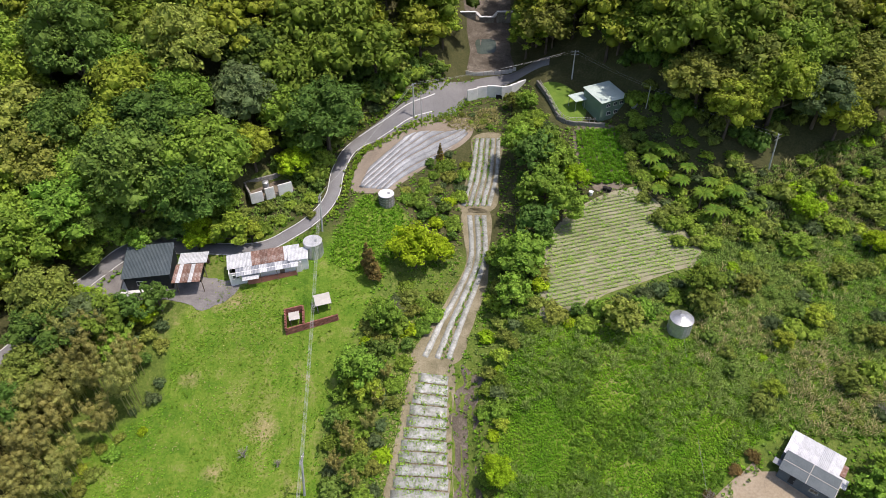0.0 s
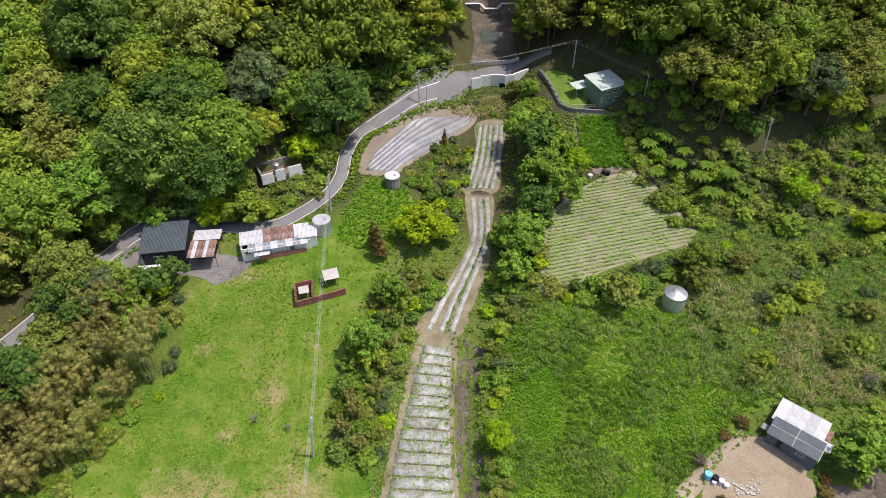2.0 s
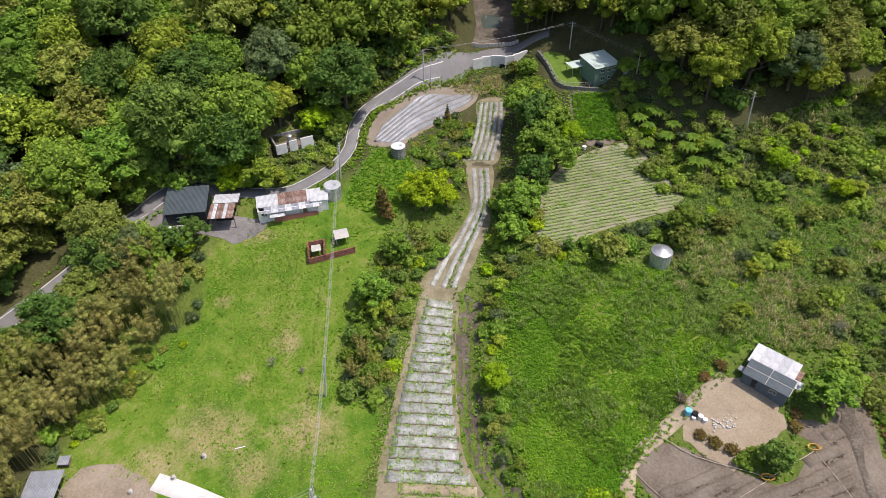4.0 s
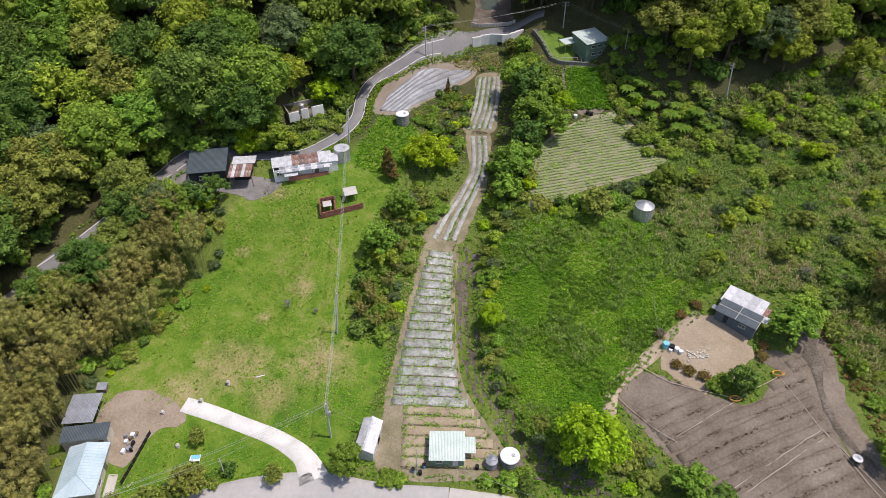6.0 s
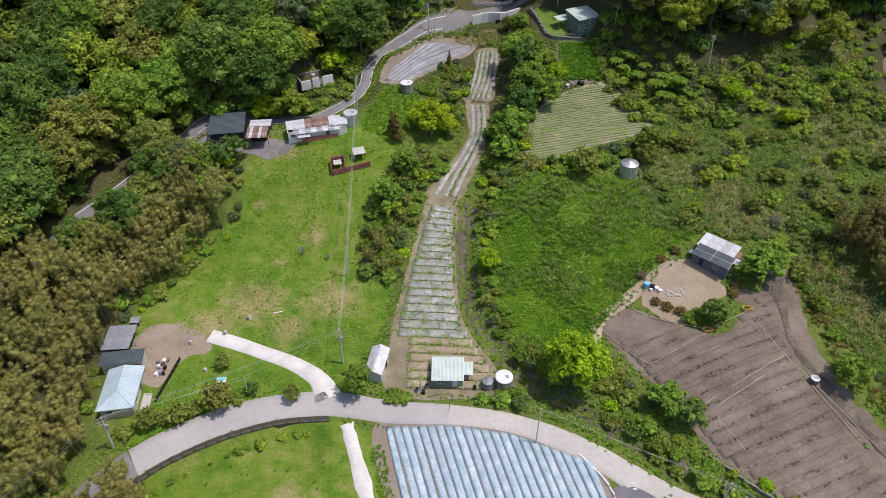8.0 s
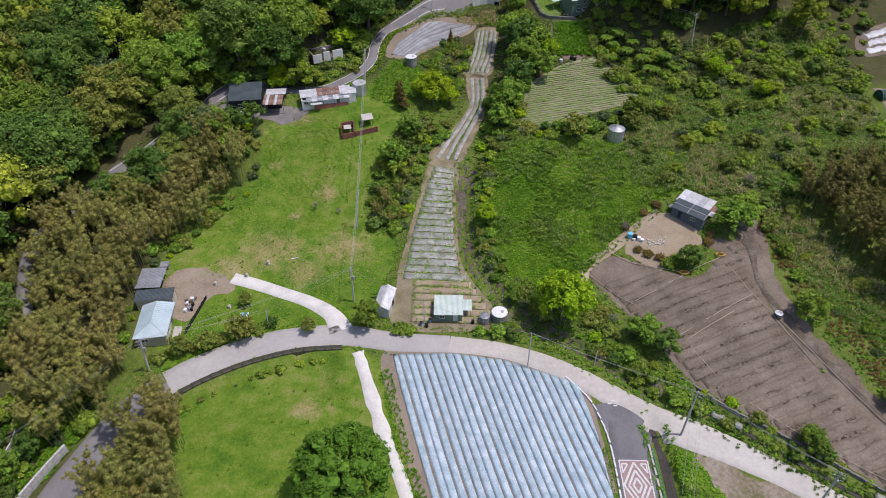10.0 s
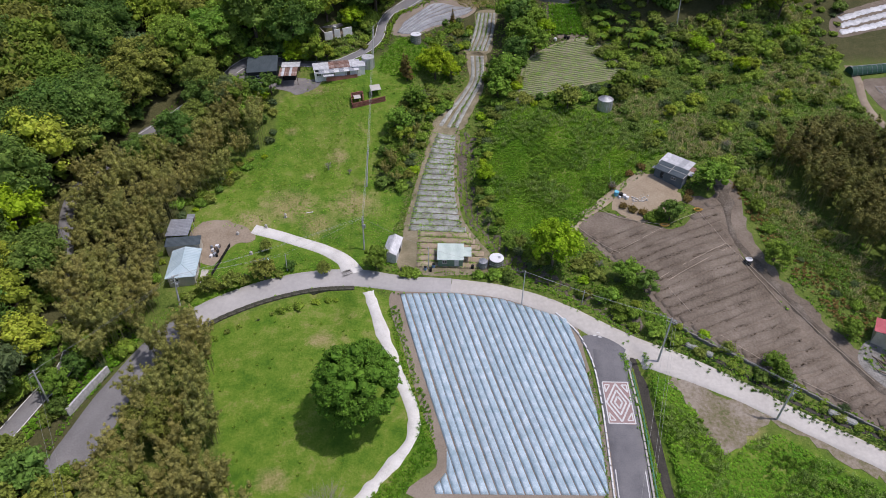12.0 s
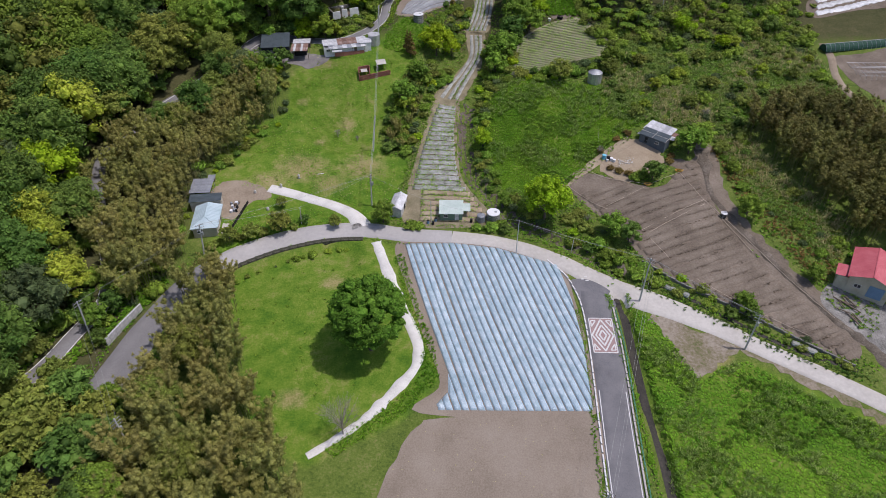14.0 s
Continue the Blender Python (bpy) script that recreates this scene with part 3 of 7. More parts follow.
def fields():
    S = "structure"
    tagged(sheet("film_field_soil", [(-12.6, 17), (0.6, 18), (11.3, 16.4), (25.2, 11.2), (27.8, 1), (28.9, -11), (28.5, -27), (-5, -27.6), (-1.6, -22), (-2, -18), (-4.4, -11.5), (-8.5, 1.1)], SOIL_PALE, 0.04), "brown soil under rows of silver mulch film", "field", kind=S)
    tagged(sheet("field_south", [(-0.4, -28.6), (28.2, -28.0), (27.2, -43.3), (26, -75), (-20, -78), (-11.6, -44), (-8.6, -36), (-7.2, -32.6), (-4.6, -29.8)], SOIL_PALE, 0.05, 2.5, 0.3), "bare pale brown harrowed field", "field", kind=S)
    tagged(sheet("field_east", FIELD_EAST, SOIL, 0.05, 2.0, 0.4), "dark brown ploughed field on a slope", "field", kind=S)
    tagged(sheet("yard_west", [(-62, 31), (-60.5, 37.5), (-54, 38.5), (-47, 35), (-46.6, 31.8), (-50.5, 31.2), (-52.3, 28), (-54, 24), (-57.5, 26)], YARD, 0.05, 1.5, 0.6), "bare sandy farmyard beside the open shed", "yard", kind=S)
    tagged(sheet("yard_east", [(39.5, 43.6), (43.8, 49.2), (50, 53), (56, 47.5), (55.2, 43), (51, 40), (46, 38.2)], SAND, 0.055, 1.2, 1.6), "bare sandy forecourt of the grey cottage", "yard", kind=S)
    tagged(sheet("bare_earth_east", [(56, 44.5), (59.5, 46), (63, 44.5), (64.5, 48), (67.5, 52), (70.5, 48), (69.5, 38), (70.5, 27), (77, 14), (84, 2), (88, -8), (84, -9), (74, 8), (66.5, 22), (64, 34), (60, 40)], SOIL, 0.042, 1.5, 1.4), "bare brown earth beside the field track", "earth", kind=S)
    tagged(sheet("yard_upper", [(-72, 78), (-66, 83.5), (-61, 84), (-50, 84), (-44, 82), (-40, 84), (-38, 87.5), (-44, 88.5), (-51, 90), (-61, 92), (-68, 88)], GRAVEL, 0.055, 1.5, 0.5), "grey gravel yard before the sheds", "yard", kind=S)
    tagged(sheet("lay_by_east", [(43.1, -3.6), (45.5, -8), (47.5, -14), (50.1, -19), (54.9, -15), (60.4, -12.8), (66, -16), (74, -21.5), (84, -29), (84, -27), (74, -19), (62, -11.6), (54, -7), (49.3, -4.2)], VERGE, 0.05, 1.2, 2.2), "bare dry verge beside the road", "verge", kind=S)
    tagged(sheet("strip_soil_lower", [(-11.3, 35), (-9.4, 51), (-7.6, 62), (-4.8, 74.5), (1.9, 74.5), (1.4, 62), (1.9, 50), (3.2, 40), (9.4, 29), (11, 25.5), (7, 22.9), (-10.5, 23.4)], STRAWBED, 0.05, 1.5, 0.2), "straw-covered soil of a terraced vegetable strip", "field", kind=S)
    tagged(sheet("strip_soil_middle", [(-5.6, 75.2), (-2.6, 82), (1.2, 90), (4.8, 99), (4.2, 112.6), (10.4, 112.6), (9.6, 101), (8.6, 92), (5.2, 82), (2.6, 75.2)], STRAWBED, 0.05, 1.5, 0.2), "straw-covered soil of a narrow vegetable strip", "field", kind=S)
    tagged(sheet("strip_soil_upper", [(3.4, 113.8), (6.8, 128), (7.4, 137.5), (14.6, 138), (13, 125), (11.4, 113.8)], STRAWBED, 0.05, 1.5, 0.2), "straw-covered soil of a vegetable terrace", "field", kind=S)
    tagged(sheet("film_field_upper_soil", [(-19.5, 112.5), (-18.4, 121), (-13.5, 129), (-2, 138), (6.6, 144.5), (7, 138), (-0.5, 127.6), (-8, 116), (-12, 111.6)], SOIL_PALE, 0.05, 1.5, 0.2), "reddish soil under the upper film rows", "field", kind=S)
    tagged(sheet("crop_field", [(18.4, 80.6), (19.6, 92), (21.3, 100.3), (26.7, 106.8), (33, 111.5), (38.5, 113.6), (43.9, 113), (51.4, 94.6), (45.5, 91.6), (32.6, 86.8)], CROP_SOIL, 0.05, 1.5, 0.2), "soil of a sloping field of young green crops", "field", kind=S)
    tagged(sheet("crop_terrace", [(32, 115), (39.6, 115.4), (42, 133), (31, 133.6)], SOIL, 0.05, 1.5, 0.3), "soil of a small overgrown vegetable terrace", "field", kind=S)


roads()
fields()


# ---- plants ----
def leaves(rng, centres, radii, per_m2, size, slim=0.5, low=-0.15, squash=0.85, up=0.5, clump=0.0):
    """Leaf blades over a cloud of lobes: each a small kite, those buried in a neighbour lobe left out; clump gathers them into tufts on each lobe."""
    C, R = np.array(centres), np.array(radii)
    quads = []
    for c, r in zip(C, R):
        n = max(8, int(4 * math.pi * r * r * per_m2 * 0.60))
        d = rng.normal(size=(n * 2, 3))
        d /= np.linalg.norm(d, axis=1)[:, None]
        d = d[d[:, 2] > low][:n]
        if clump:
            m = max(6, int(6.5 * r * r))
            tip = d[:m] * (0.80 + 0.24 * rng.random((len(d[:m]), 1)))
            which = rng.integers(0, len(tip), len(d))
            off = rng.normal(size=d.shape)
            off /= np.linalg.norm(off, axis=1)[:, None]
            off[:, 2] = np.where(off[:, 2] < -0.45, -off[:, 2], off[:, 2])
            wide = clump * (0.7 + 0.6 * rng.random((len(tip), 1)))[which]
            p = c + (tip[which] * r + off * wide * (0.75 + 0.35 * rng.random((len(d), 1)))) * np.array((1, 1, squash))
            d = off + 0.5 * d[which]
            d /= np.linalg.norm(d, axis=1)[:, None]
        else:
            p = c + d * r * (0.82 + 0.28 * rng.random((len(d), 1))) * np.array((1, 1, squash))
        far = np.linalg.norm((p[:, None, :] - C[None]) / np.array((1, 1, squash)), axis=2) / R[None]
        keep = np.sort(far, axis=1)[:, 0] > 0.76
        p, d = p[keep], d[keep]
        nrm = d + 0.42 * rng.normal(size=d.shape) + np.array((0, 0, up))
        nrm /= np.linalg.norm(nrm, axis=1)[:, None]
        t = np.cross(nrm, rng.normal(size=d.shape))
        t /= np.linalg.norm(t, axis=1)[:, None] + 1e-9
        b = np.cross(nrm, t)
        s = size * (0.65 + 0.7 * rng.random((len(p), 1)))
        quads.append(np.stack((p - t * s, p - b * s * slim, p + t * s - nrm * s * 0.25, p + b * s * slim), axis=1))
    return np.concatenate(quads)


ICO = bmesh.new()
bmesh.ops.create_icosphere(ICO, subdivisions=1, radius=1)
ICO_V, ICO_F = [tuple(v.co) for v in ICO.verts], [tuple(v.index for v in f.verts) for f in ICO.faces]
ICO.free()


def crown(quads, centres, radii, mat, parent, core=0.80, name="crown", label=""):
    """Blades and the leafy bodies under them in one mesh."""
    verts = quads.reshape(-1, 3).tolist()
    faces = [(4 * i, 4 * i + 1, 4 * i + 2, 4 * i + 3) for i in range(len(quads))]
    for c, r in zip(centres, radii):
        k = len(verts)
        for v in ICO_V:
            j = core * r * (1 + 0.22 * noise.noise((v[0] * 1.7 + c[0], v[1] * 1.7 + c[1], v[2] * 1.7 + c[2])))
            verts.append((c[0] + v[0] * j, c[1] + v[1] * j, c[2] + v[2] * j * 0.85))
        faces += [tuple(k + a for a in f) for f in ICO_F]
    return put(name, verts, faces, mat, parent, label)


def limbs(rng, h, r0, targets, parent, mat=None, fork=0.35):
    """A tapered, slightly bent trunk with limbs out to some of the lobes."""
    bm = bmesh.new()
    lean = rng.normal(size=2) * 0.03 * h
    knots = [Vector((lean[0] * k * k, lean[1] * k * k, h * k)) for k in (0, 0.3, 0.6, 0.85)]
    for i in range(3):
        rod(bm, knots[i] - Vector((0, 0, 0.4 if i == 0 else 0)), knots[i + 1], r0 * (1 - 0.25 * i), r0 * (0.75 - 0.22 * i), 7)
    for q in targets:
        k = fork + 0.4 * rng.random()
        a = knots[0].lerp(knots[3], k)
        mid = a.lerp(Vector(q), 0.55) + Vector((0, 0, -0.04 * h))
        rod(bm, a, mid, r0 * 0.38, r0 * 0.24, 5)
        rod(bm, mid, Vector(q), r0 * 0.24, r0 * 0.08, 4)
    return part("trunk", bm, mat or BARK, parent)


def tree(seed, h, r, mat, lobes=26, dens=6.6, size=0.30, flat=0.72, stem=0.18, bark=None, lump=0.30, slim=0.55, taper=0.0, core=0.74, twigs=7, tight=0.0, clump=0.62):
    """A broad-leaved tree: trunk with limbs, and a crown of many billows with an uneven outline."""
    rng = np.random.default_rng(seed)
    root = empty("tree", pose(0, 0, 0))
    mid = h * (stem + (1 - stem) * 0.5)
    half = h * (1 - stem) * 0.5
    centres, radii = [], []
    for i in range(lobes):
        u = 1 - 1.55 * (i + 0.5) / lobes
        a = i * 2.39996 + rng.normal() * 0.35
        w = math.sqrt(max(0.02, 1 - u * u)) * (1 - taper * max(0, u))
        k = (0.62 + 0.34 * rng.random())
        rr = r * lump * (0.75 + 0.6 * rng.random())
        k = tight + (1 - tight) * k if tight else k
        centres.append((w * k * r * math.cos(a), w * k * r * math.sin(a), mid + u * (half - rr * 0.6) * (0.8 + 0.3 * rng.random())))
        radii.append(rr)
    for i in range(4):
        a = i * 1.6
        centres.append((0.3 * r * math.cos(a), 0.3 * r * math.sin(a), mid + half * 0.15))
        radii.append(r * 0.42)
    limbs(rng, mid + half * 0.3, 0.03 * h, [centres[j] for j in range(2, lobes, max(1, lobes // twigs))], root, bark)
    crown(leaves(rng, centres, radii, dens, size, slim, clump=clump), centres, radii, mat, root, core)
    return root


def conifer(seed, h, r, mat):
    """A narrow, shaggy evergreen of drooping tiers."""
    rng = np.random.default_rng(seed)
    centres, radii = [], []
    for i in range(20):
        k = i / 19
        a = i * 2.4
        w = r * (1 - k) ** 0.8 * 0.55
        centres.append((w * math.cos(a), w * math.sin(a), h * (0.15 + 0.82 * k)))
        radii.append(r * (0.48 - 0.34 * k))
    root = empty("tree", pose(0, 0, 0))
    limbs(rng, h, 0.02 * h, centres[2:12:3], root)
    crown(leaves(rng, centres, radii, 7, 0.34, 0.35), centres, radii, mat, root)
    return root


def bush(seed, h, r, mat, dens=5.0, size=0.30, lobes=9, slim=0.5):
    """A low shrub of several billows on short stems."""
    rng = np.random.default_rng(seed)
    centres, radii = [], []
    for i in range(lobes):
        a, k = i * 2.4, math.sqrt((i + 0.4) / lobes)
        rr = r * (0.34 + 0.22 * rng.random())
        centres.append((k * 0.72 * r * math.cos(a), k * 0.72 * r * math.sin(a), max(rr * 0.55, (h - rr) * (1 - 0.55 * k * k) * (0.75 + 0.35 * rng.random()))))
        radii.append(rr)
    root = empty("shrub", pose(0, 0, 0))
    bm = bmesh.new()
    for q in centres[:5]:
        rod(bm, (q[0] * 0.1, q[1] * 0.1, -0.3), q, 0.06, 0.02, 5)
    part("stem", bm, BARK, root)
    crown(leaves(rng, centres, radii, dens * 1.3, size, slim, clump=0.40), centres, radii, mat, root)
    return root


def bamboo(seed, h, spread, culms=11, mat=None):
    """A clump of arching culms, each under a feathery plume of narrow drooping leaves."""
    rng = np.random.default_rng(seed)
    root = empty("bamboo_clump", pose(0, 0, 0))
    bm = bmesh.new()
    centres, radii = [], []
    for i in range(culms):
        a = i * 2.4 + rng.normal() * 0.3
        base = Vector((math.cos(a), math.sin(a), 0)) * spread * 0.5 * math.sqrt((i + 0.5) / culms)
        out = Vector((math.cos(a), math.sin(a), 0)) * spread * (0.2 + 0.45 * rng.random())
        hh = h * (0.70 + 0.36 * rng.random())
        def at(k):
            return base + out * (k ** 2.6) + Vector((0, 0, hh * (k - 0.16 * k ** 4)))
        pts = [at(k) for k in (0, 0.4, 0.7, 1.0)]
        pts[0].z = -0.4
        for j, (p, q) in enumerate(zip(pts, pts[1:])):
            rod(bm, p, q, 0.055 - 0.016 * j, 0.04 - 0.014 * j, 4)
        for k, r in ((0.42, 0.66), (0.60, 0.84), (0.77, 0.72), (0.91, 0.52), (1.03, 0.30)):
            centres.append(tuple(at(k) + Vector(rng.normal(size=3)) * 0.16))
            radii.append(r * (0.72 + 0.35 * rng.random()))
    quads = leaves(rng, centres, radii, 11.5, 0.21, 0.20, -0.5, 1.15, 0.4)
    droop = rng.random((len(quads), 1, 1)) * 0.5
    mid = quads.mean(axis=1, keepdims=True)
    quads = quads + (quads - mid) * 0.25
    quads[:, 2:3] += np.array((0, 0, -1.0)) * droop * 0.8
    tagged(part("culm", bm, CULM, root), kind="stuff")
    crown(quads, centres, radii, mat or LEAF_BAMBOO, root, 0.74, "foliage")
    return root


def tree_fern(seed, h):
    """A slim trunk with a rosette of arching fronds."""
    rng = np.random.default_rng(seed)
    root = empty("tree_fern", pose(0, 0, 0))
    part("trunk", rod(bmesh.new(), (0, 0, -0.4), (0, 0, h), 0.16, 0.11, 7), BARK, root)
    for i in range(13):
        a = i * 2 * math.pi / 13 + rng.normal() * 0.1
        L = 2.6 * (0.85 + 0.3 * rng.random())
        bm = bmesh.new()
        last = None
        for j in range(7):
            k = j / 6
            c = Vector((math.cos(a) * L * k, math.sin(a) * L * k, h + 0.9 * math.sin(k * 2.2) - 0.75 * k * k))
            w = 0.42 * math.sin(math.pi * (0.12 + 0.86 * k)) + 0.03
            side = Vector((-math.sin(a), math.cos(a), 0)) * w
            row = [bm.verts.new(c - side - Vector((0, 0, w * 0.35))), bm.verts.new(c), bm.verts.new(c + side - Vector((0, 0, w * 0.35)))]
            if last:
                bm.faces.new((last[0], last[1], row[1], row[0])), bm.faces.new((last[1], last[2], row[2], row[1]))
            last = row
        part("frond", bm, LEAF_FERN, root)
    return root


def bare_tree(seed, h, mat, n=26):
    """A leafless tree: trunk and branching twigs."""
    rng = np.random.default_rng(seed)
    root = empty("bare_tree", pose(0, 0, 0))
    bm = bmesh.new()
    rod(bm, (0, 0, -0.3), (0, 0, h * 0.35), 0.12, 0.09, 7)
    twigs = bmesh.new()
    for i in range(n):
        a, e = i * 2.4, 0.72 + 0.68 * rng.random()
        o = Vector((0, 0, h * (0.15 + 0.22 * rng.random())))
        d = Vector((math.cos(a) * math.cos(e), math.sin(a) * math.cos(e), math.sin(e)))
        m = o + d * h * 0.35
        rod(bm, o, m, 0.05, 0.03, 4)
        for j in range(5):
            dd = (d + Vector(rng.normal(size=3)) * 0.4).normalized()
            q = m + dd * h * (0.15 + 0.2 * rng.random())
            rod(twigs, m, q, 0.025, 0.008, 3)
            rod(twigs, m.lerp(q, 0.5), m.lerp(q, 0.5) + (dd + Vector(rng.normal(size=3)) * 0.6).normalized() * h * 0.12, 0.015, 0.006, 3)
    part("trunk", bm, mat, root)
    part("branch", twigs, mat, root)
    return root


class Stand:
    """Prototypes of one kind of plant; each call plants one more of them."""

    def __init__(self, protos, label, category, group):
        self.protos, self.used, self.back = protos, [False] * len(protos), []
        for p in protos:
            tagged(p, label, category, group)

    def plant(self, x, y, scale=1.0, turn=0.0, which=0, tall=1.0, sink=0.0, z=None):
        i = which % len(self.protos)
        m = pose(x, y, (height(x, y) if z is None else z) - sink, 0, 0, turn) @ Matrix.Diagonal((scale, scale, scale * tall, 1))
        if not self.used[i]:
            self.used[i] = True
            self.protos[i].matrix_basis = m
            return self.protos[i]
        return copy_thing_scaled(self.protos[i], m)

    def gather(self, x, y, scale=1.0, turn=0.0, which=0, tall=1.0, sink=0.0):
        """Keeps a plant back for the joined mass of this kind."""
        self.back.append((which % len(self.protos), pose(x, y, height(x, y) - sink, 0, 0, turn) @ Matrix.Diagonal((scale, scale, scale * tall, 1))))

    def mass(self, name, label, category):
        """All plants that were kept back, as one mesh."""
        if not self.back:
            return None
        mats, total, corners = [], 0, 0
        co_all, loop_all, start_all, slot_all = [], [], [], []
        for i, m in self.back:
            a = np.array(m)
            for ob in self.protos[i].children:
                me = ob.data
                if me.materials[0] not in mats:
                    mats.append(me.materials[0])
                co, loop, start = np.empty(len(me.vertices) * 3, np.float32), np.empty(len(me.loops), np.int32), np.empty(len(me.polygons), np.int32)
                me.vertices.foreach_get("co", co), me.loops.foreach_get("vertex_index", loop), me.polygons.foreach_get("loop_start", start)
                co_all.append(co.reshape(-1, 3) @ a[:3, :3].T + a[:3, 3])
                loop_all.append(loop + total), start_all.append(start + corners)
                slot_all.append(np.full(len(start), mats.index(me.materials[0]), np.int32))
                total, corners = total + len(me.vertices), corners + len(loop)
        me = bpy.data.meshes.new(name)
        co, loop, start = np.concatenate(co_all), np.concatenate(loop_all), np.concatenate(start_all)
        me.vertices.add(len(co)), me.loops.add(len(loop)), me.polygons.add(len(start))
        me.vertices.foreach_set("co", co.astype(np.float32).ravel()), me.loops.foreach_set("vertex_index", loop.astype(np.int32))
        me.polygons.foreach_set("loop_start", start.astype(np.int32))
        for mat in mats:
            me.materials.append(mat)
        me.polygons.foreach_set("material_index", np.concatenate(slot_all))
        me.update(calc_edges=True)
        ob = new(name, me)
        return tagged(ob, label, category, kind="stuff")


def copy_thing_scaled(ob, m):
    """copy_thing() for a prototype that already stands scaled in its place."""
    keep = ob.matrix_basis.copy()
    ob.matrix_basis = Matrix.Identity(4)
    made = copy_thing(ob, m)
    ob.matrix_basis = keep
    return made


DEEP = Stand([tree(11, 15, 6.2, LEAF_DEEP, 34), tree(12, 14, 6.6, LEAF_DEEP, 38, lump=0.26), tree(13, 16, 5.6, LEAF_DEEP, 30)], "tall dark green broadleaf tree in the hillside wood", "tree", "wood trees")
MID = Stand([tree(21, 14, 6.2, LEAF_MID, 34), tree(22, 13, 6.4, LEAF_MID, 38, lump=0.25), tree(23, 15, 5.6, LEAF_MID, 28)], "green broadleaf tree with a billowing crown", "tree", "wood trees")
OLIVE = Stand([tree(31, 14, 5.8, LEAF_OLIVE, 36, lump=0.24), tree(32, 13, 6.2, LEAF_OLIVE, 40, lump=0.22)], "olive green tree with a fine crown", "tree", "wood trees")
GOLD = Stand([tree(41, 13, 5.2, LEAF_GOLD, 28, lump=0.27), tree(42, 12, 5.0, LEAF_GOLD, 26, lump=0.29)], "yellow-green tree in fresh leaf", "tree", "wood trees")
LIME = Stand([tree(51, 9, 4.2, LEAF_LIME, 44, lump=0.22, stem=0.15, dens=9.0, size=0.24, clump=0.5), tree(52, 8, 4.0, LEAF_LIME, 34, lump=0.24, stem=0.15, dens=9.0, size=0.24, clump=0.5)], "bright lime green tree with rounded billows", "tree", "bright trees")
GREY = Stand([tree(61, 12, 5.2, LEAF_GREY, 30, size=0.36, dens=6.5, slim=0.34)], "grey-green tree with fine leaves", "tree", "wood trees")
SMALL = Stand([tree(65, 7, 3.2, LEAF_MID, 22, dens=8, size=0.27, clump=0.42, stem=0.12), tree(66, 6.5, 3.4, LEAF_MID, 24, dens=8, size=0.27, clump=0.42, stem=0.1, lump=0.26), tree(67, 7, 3.0, LEAF_DEEP, 22, dens=8, size=0.27, clump=0.42, stem=0.1)], "small green broadleaf tree beside the fields", "tree", "field trees")
SMALL_OLIVE = Stand([tree(68, 6, 3.0, LEAF_OLIVE, 24, dens=8, size=0.26, clump=0.42, stem=0.12, lump=0.26), tree(69, 6, 2.8, LEAF_GOLD, 20, dens=8, size=0.26, clump=0.42, stem=0.15)], "small olive tree with a mixed crown", "tree", "field trees")
FAR = Stand([tree(171, 14, 6.6, LEAF_DEEP, 20, 1.9, 0.50, twigs=2, clump=0.8), tree(172, 14, 6.6, LEAF_MID, 21, 1.9, 0.50, twigs=2, clump=0.8), tree(173, 13, 6.2, LEAF_OLIVE, 20, 1.9, 0.50, twigs=2, clump=0.8), tree(174, 13, 5.6, LEAF_GOLD, 18, 1.9, 0.50, twigs=2, clump=0.8)], "distant tree of the hillside wood", "tree", "far trees")
ROUND = Stand([tree(77, 17.8, 7.0, LEAF_ROUND, 120, dens=11, size=0.24, stem=0.22, lump=0.165, core=0.90, tight=0.8, clump=0.42)], "large round dense green tree standing alone in the meadow", "tree", "field trees")
CONE = Stand([conifer(71, 8, 2.0, LEAF_RUST)], "slim brownish conifer beside the meadow", "tree", "conifers")
BAMBOO = Stand([bamboo(81, 11, 3.2), bamboo(82, 10, 3.4), bamboo(83, 12, 3.0, 12)], "clump of feathery olive-brown bamboo", "bamboo", "bamboo grove")
BAMBOO_DARK = Stand([bamboo(84, 11, 3.4, mat=LEAF_BAMBOO_DARK), bamboo(85, 12, 3.2, 12, LEAF_BAMBOO_DARK)], "clump of feathery dark olive bamboo", "bamboo", "bamboo grove")
FERN = Stand([tree_fern(91, 4.0), tree_fern(92, 3.0)], "tree fern with a rosette of bright fronds", "tree fern", "tree ferns")
UNDER = Stand([bush(151, 3.2, 2.6, LEAF_MID, 3.2, 0.42, 8), bush(152, 2.8, 2.4, LEAF_DEEP, 3.2, 0.42, 8), bush(153, 3.0, 2.5, LEAF_OLIVE, 3.2, 0.42, 8)], "leafy undergrowth at the edge of the wood", "shrub", "edge shrubs")
SHRUB = Stand([bush(101, 2.6, 2.0, LEAF_MID), bush(102, 2.2, 2.2, LEAF_MID, lobes=11), bush(103, 3.0, 1.8, LEAF_DEEP)], "green leafy shrub on the slope", "shrub", "slope shrubs")
SHRUB_OLIVE = Stand([bush(111, 2.4, 1.9, LEAF_OLIVE, 5.5, 0.28), bush(112, 2.0, 2.1, LEAF_OLIVE)], "olive green shrub on the slope", "shrub", "slope shrubs")
SHRUB_PALE = Stand([bush(121, 2.4, 1.8, LEAF_GOLD, 5.5, 0.26), bush(122, 1.8, 1.6, LEAF_LIME)], "pale yellow-green shrub on the slope", "shrub", "slope shrubs")
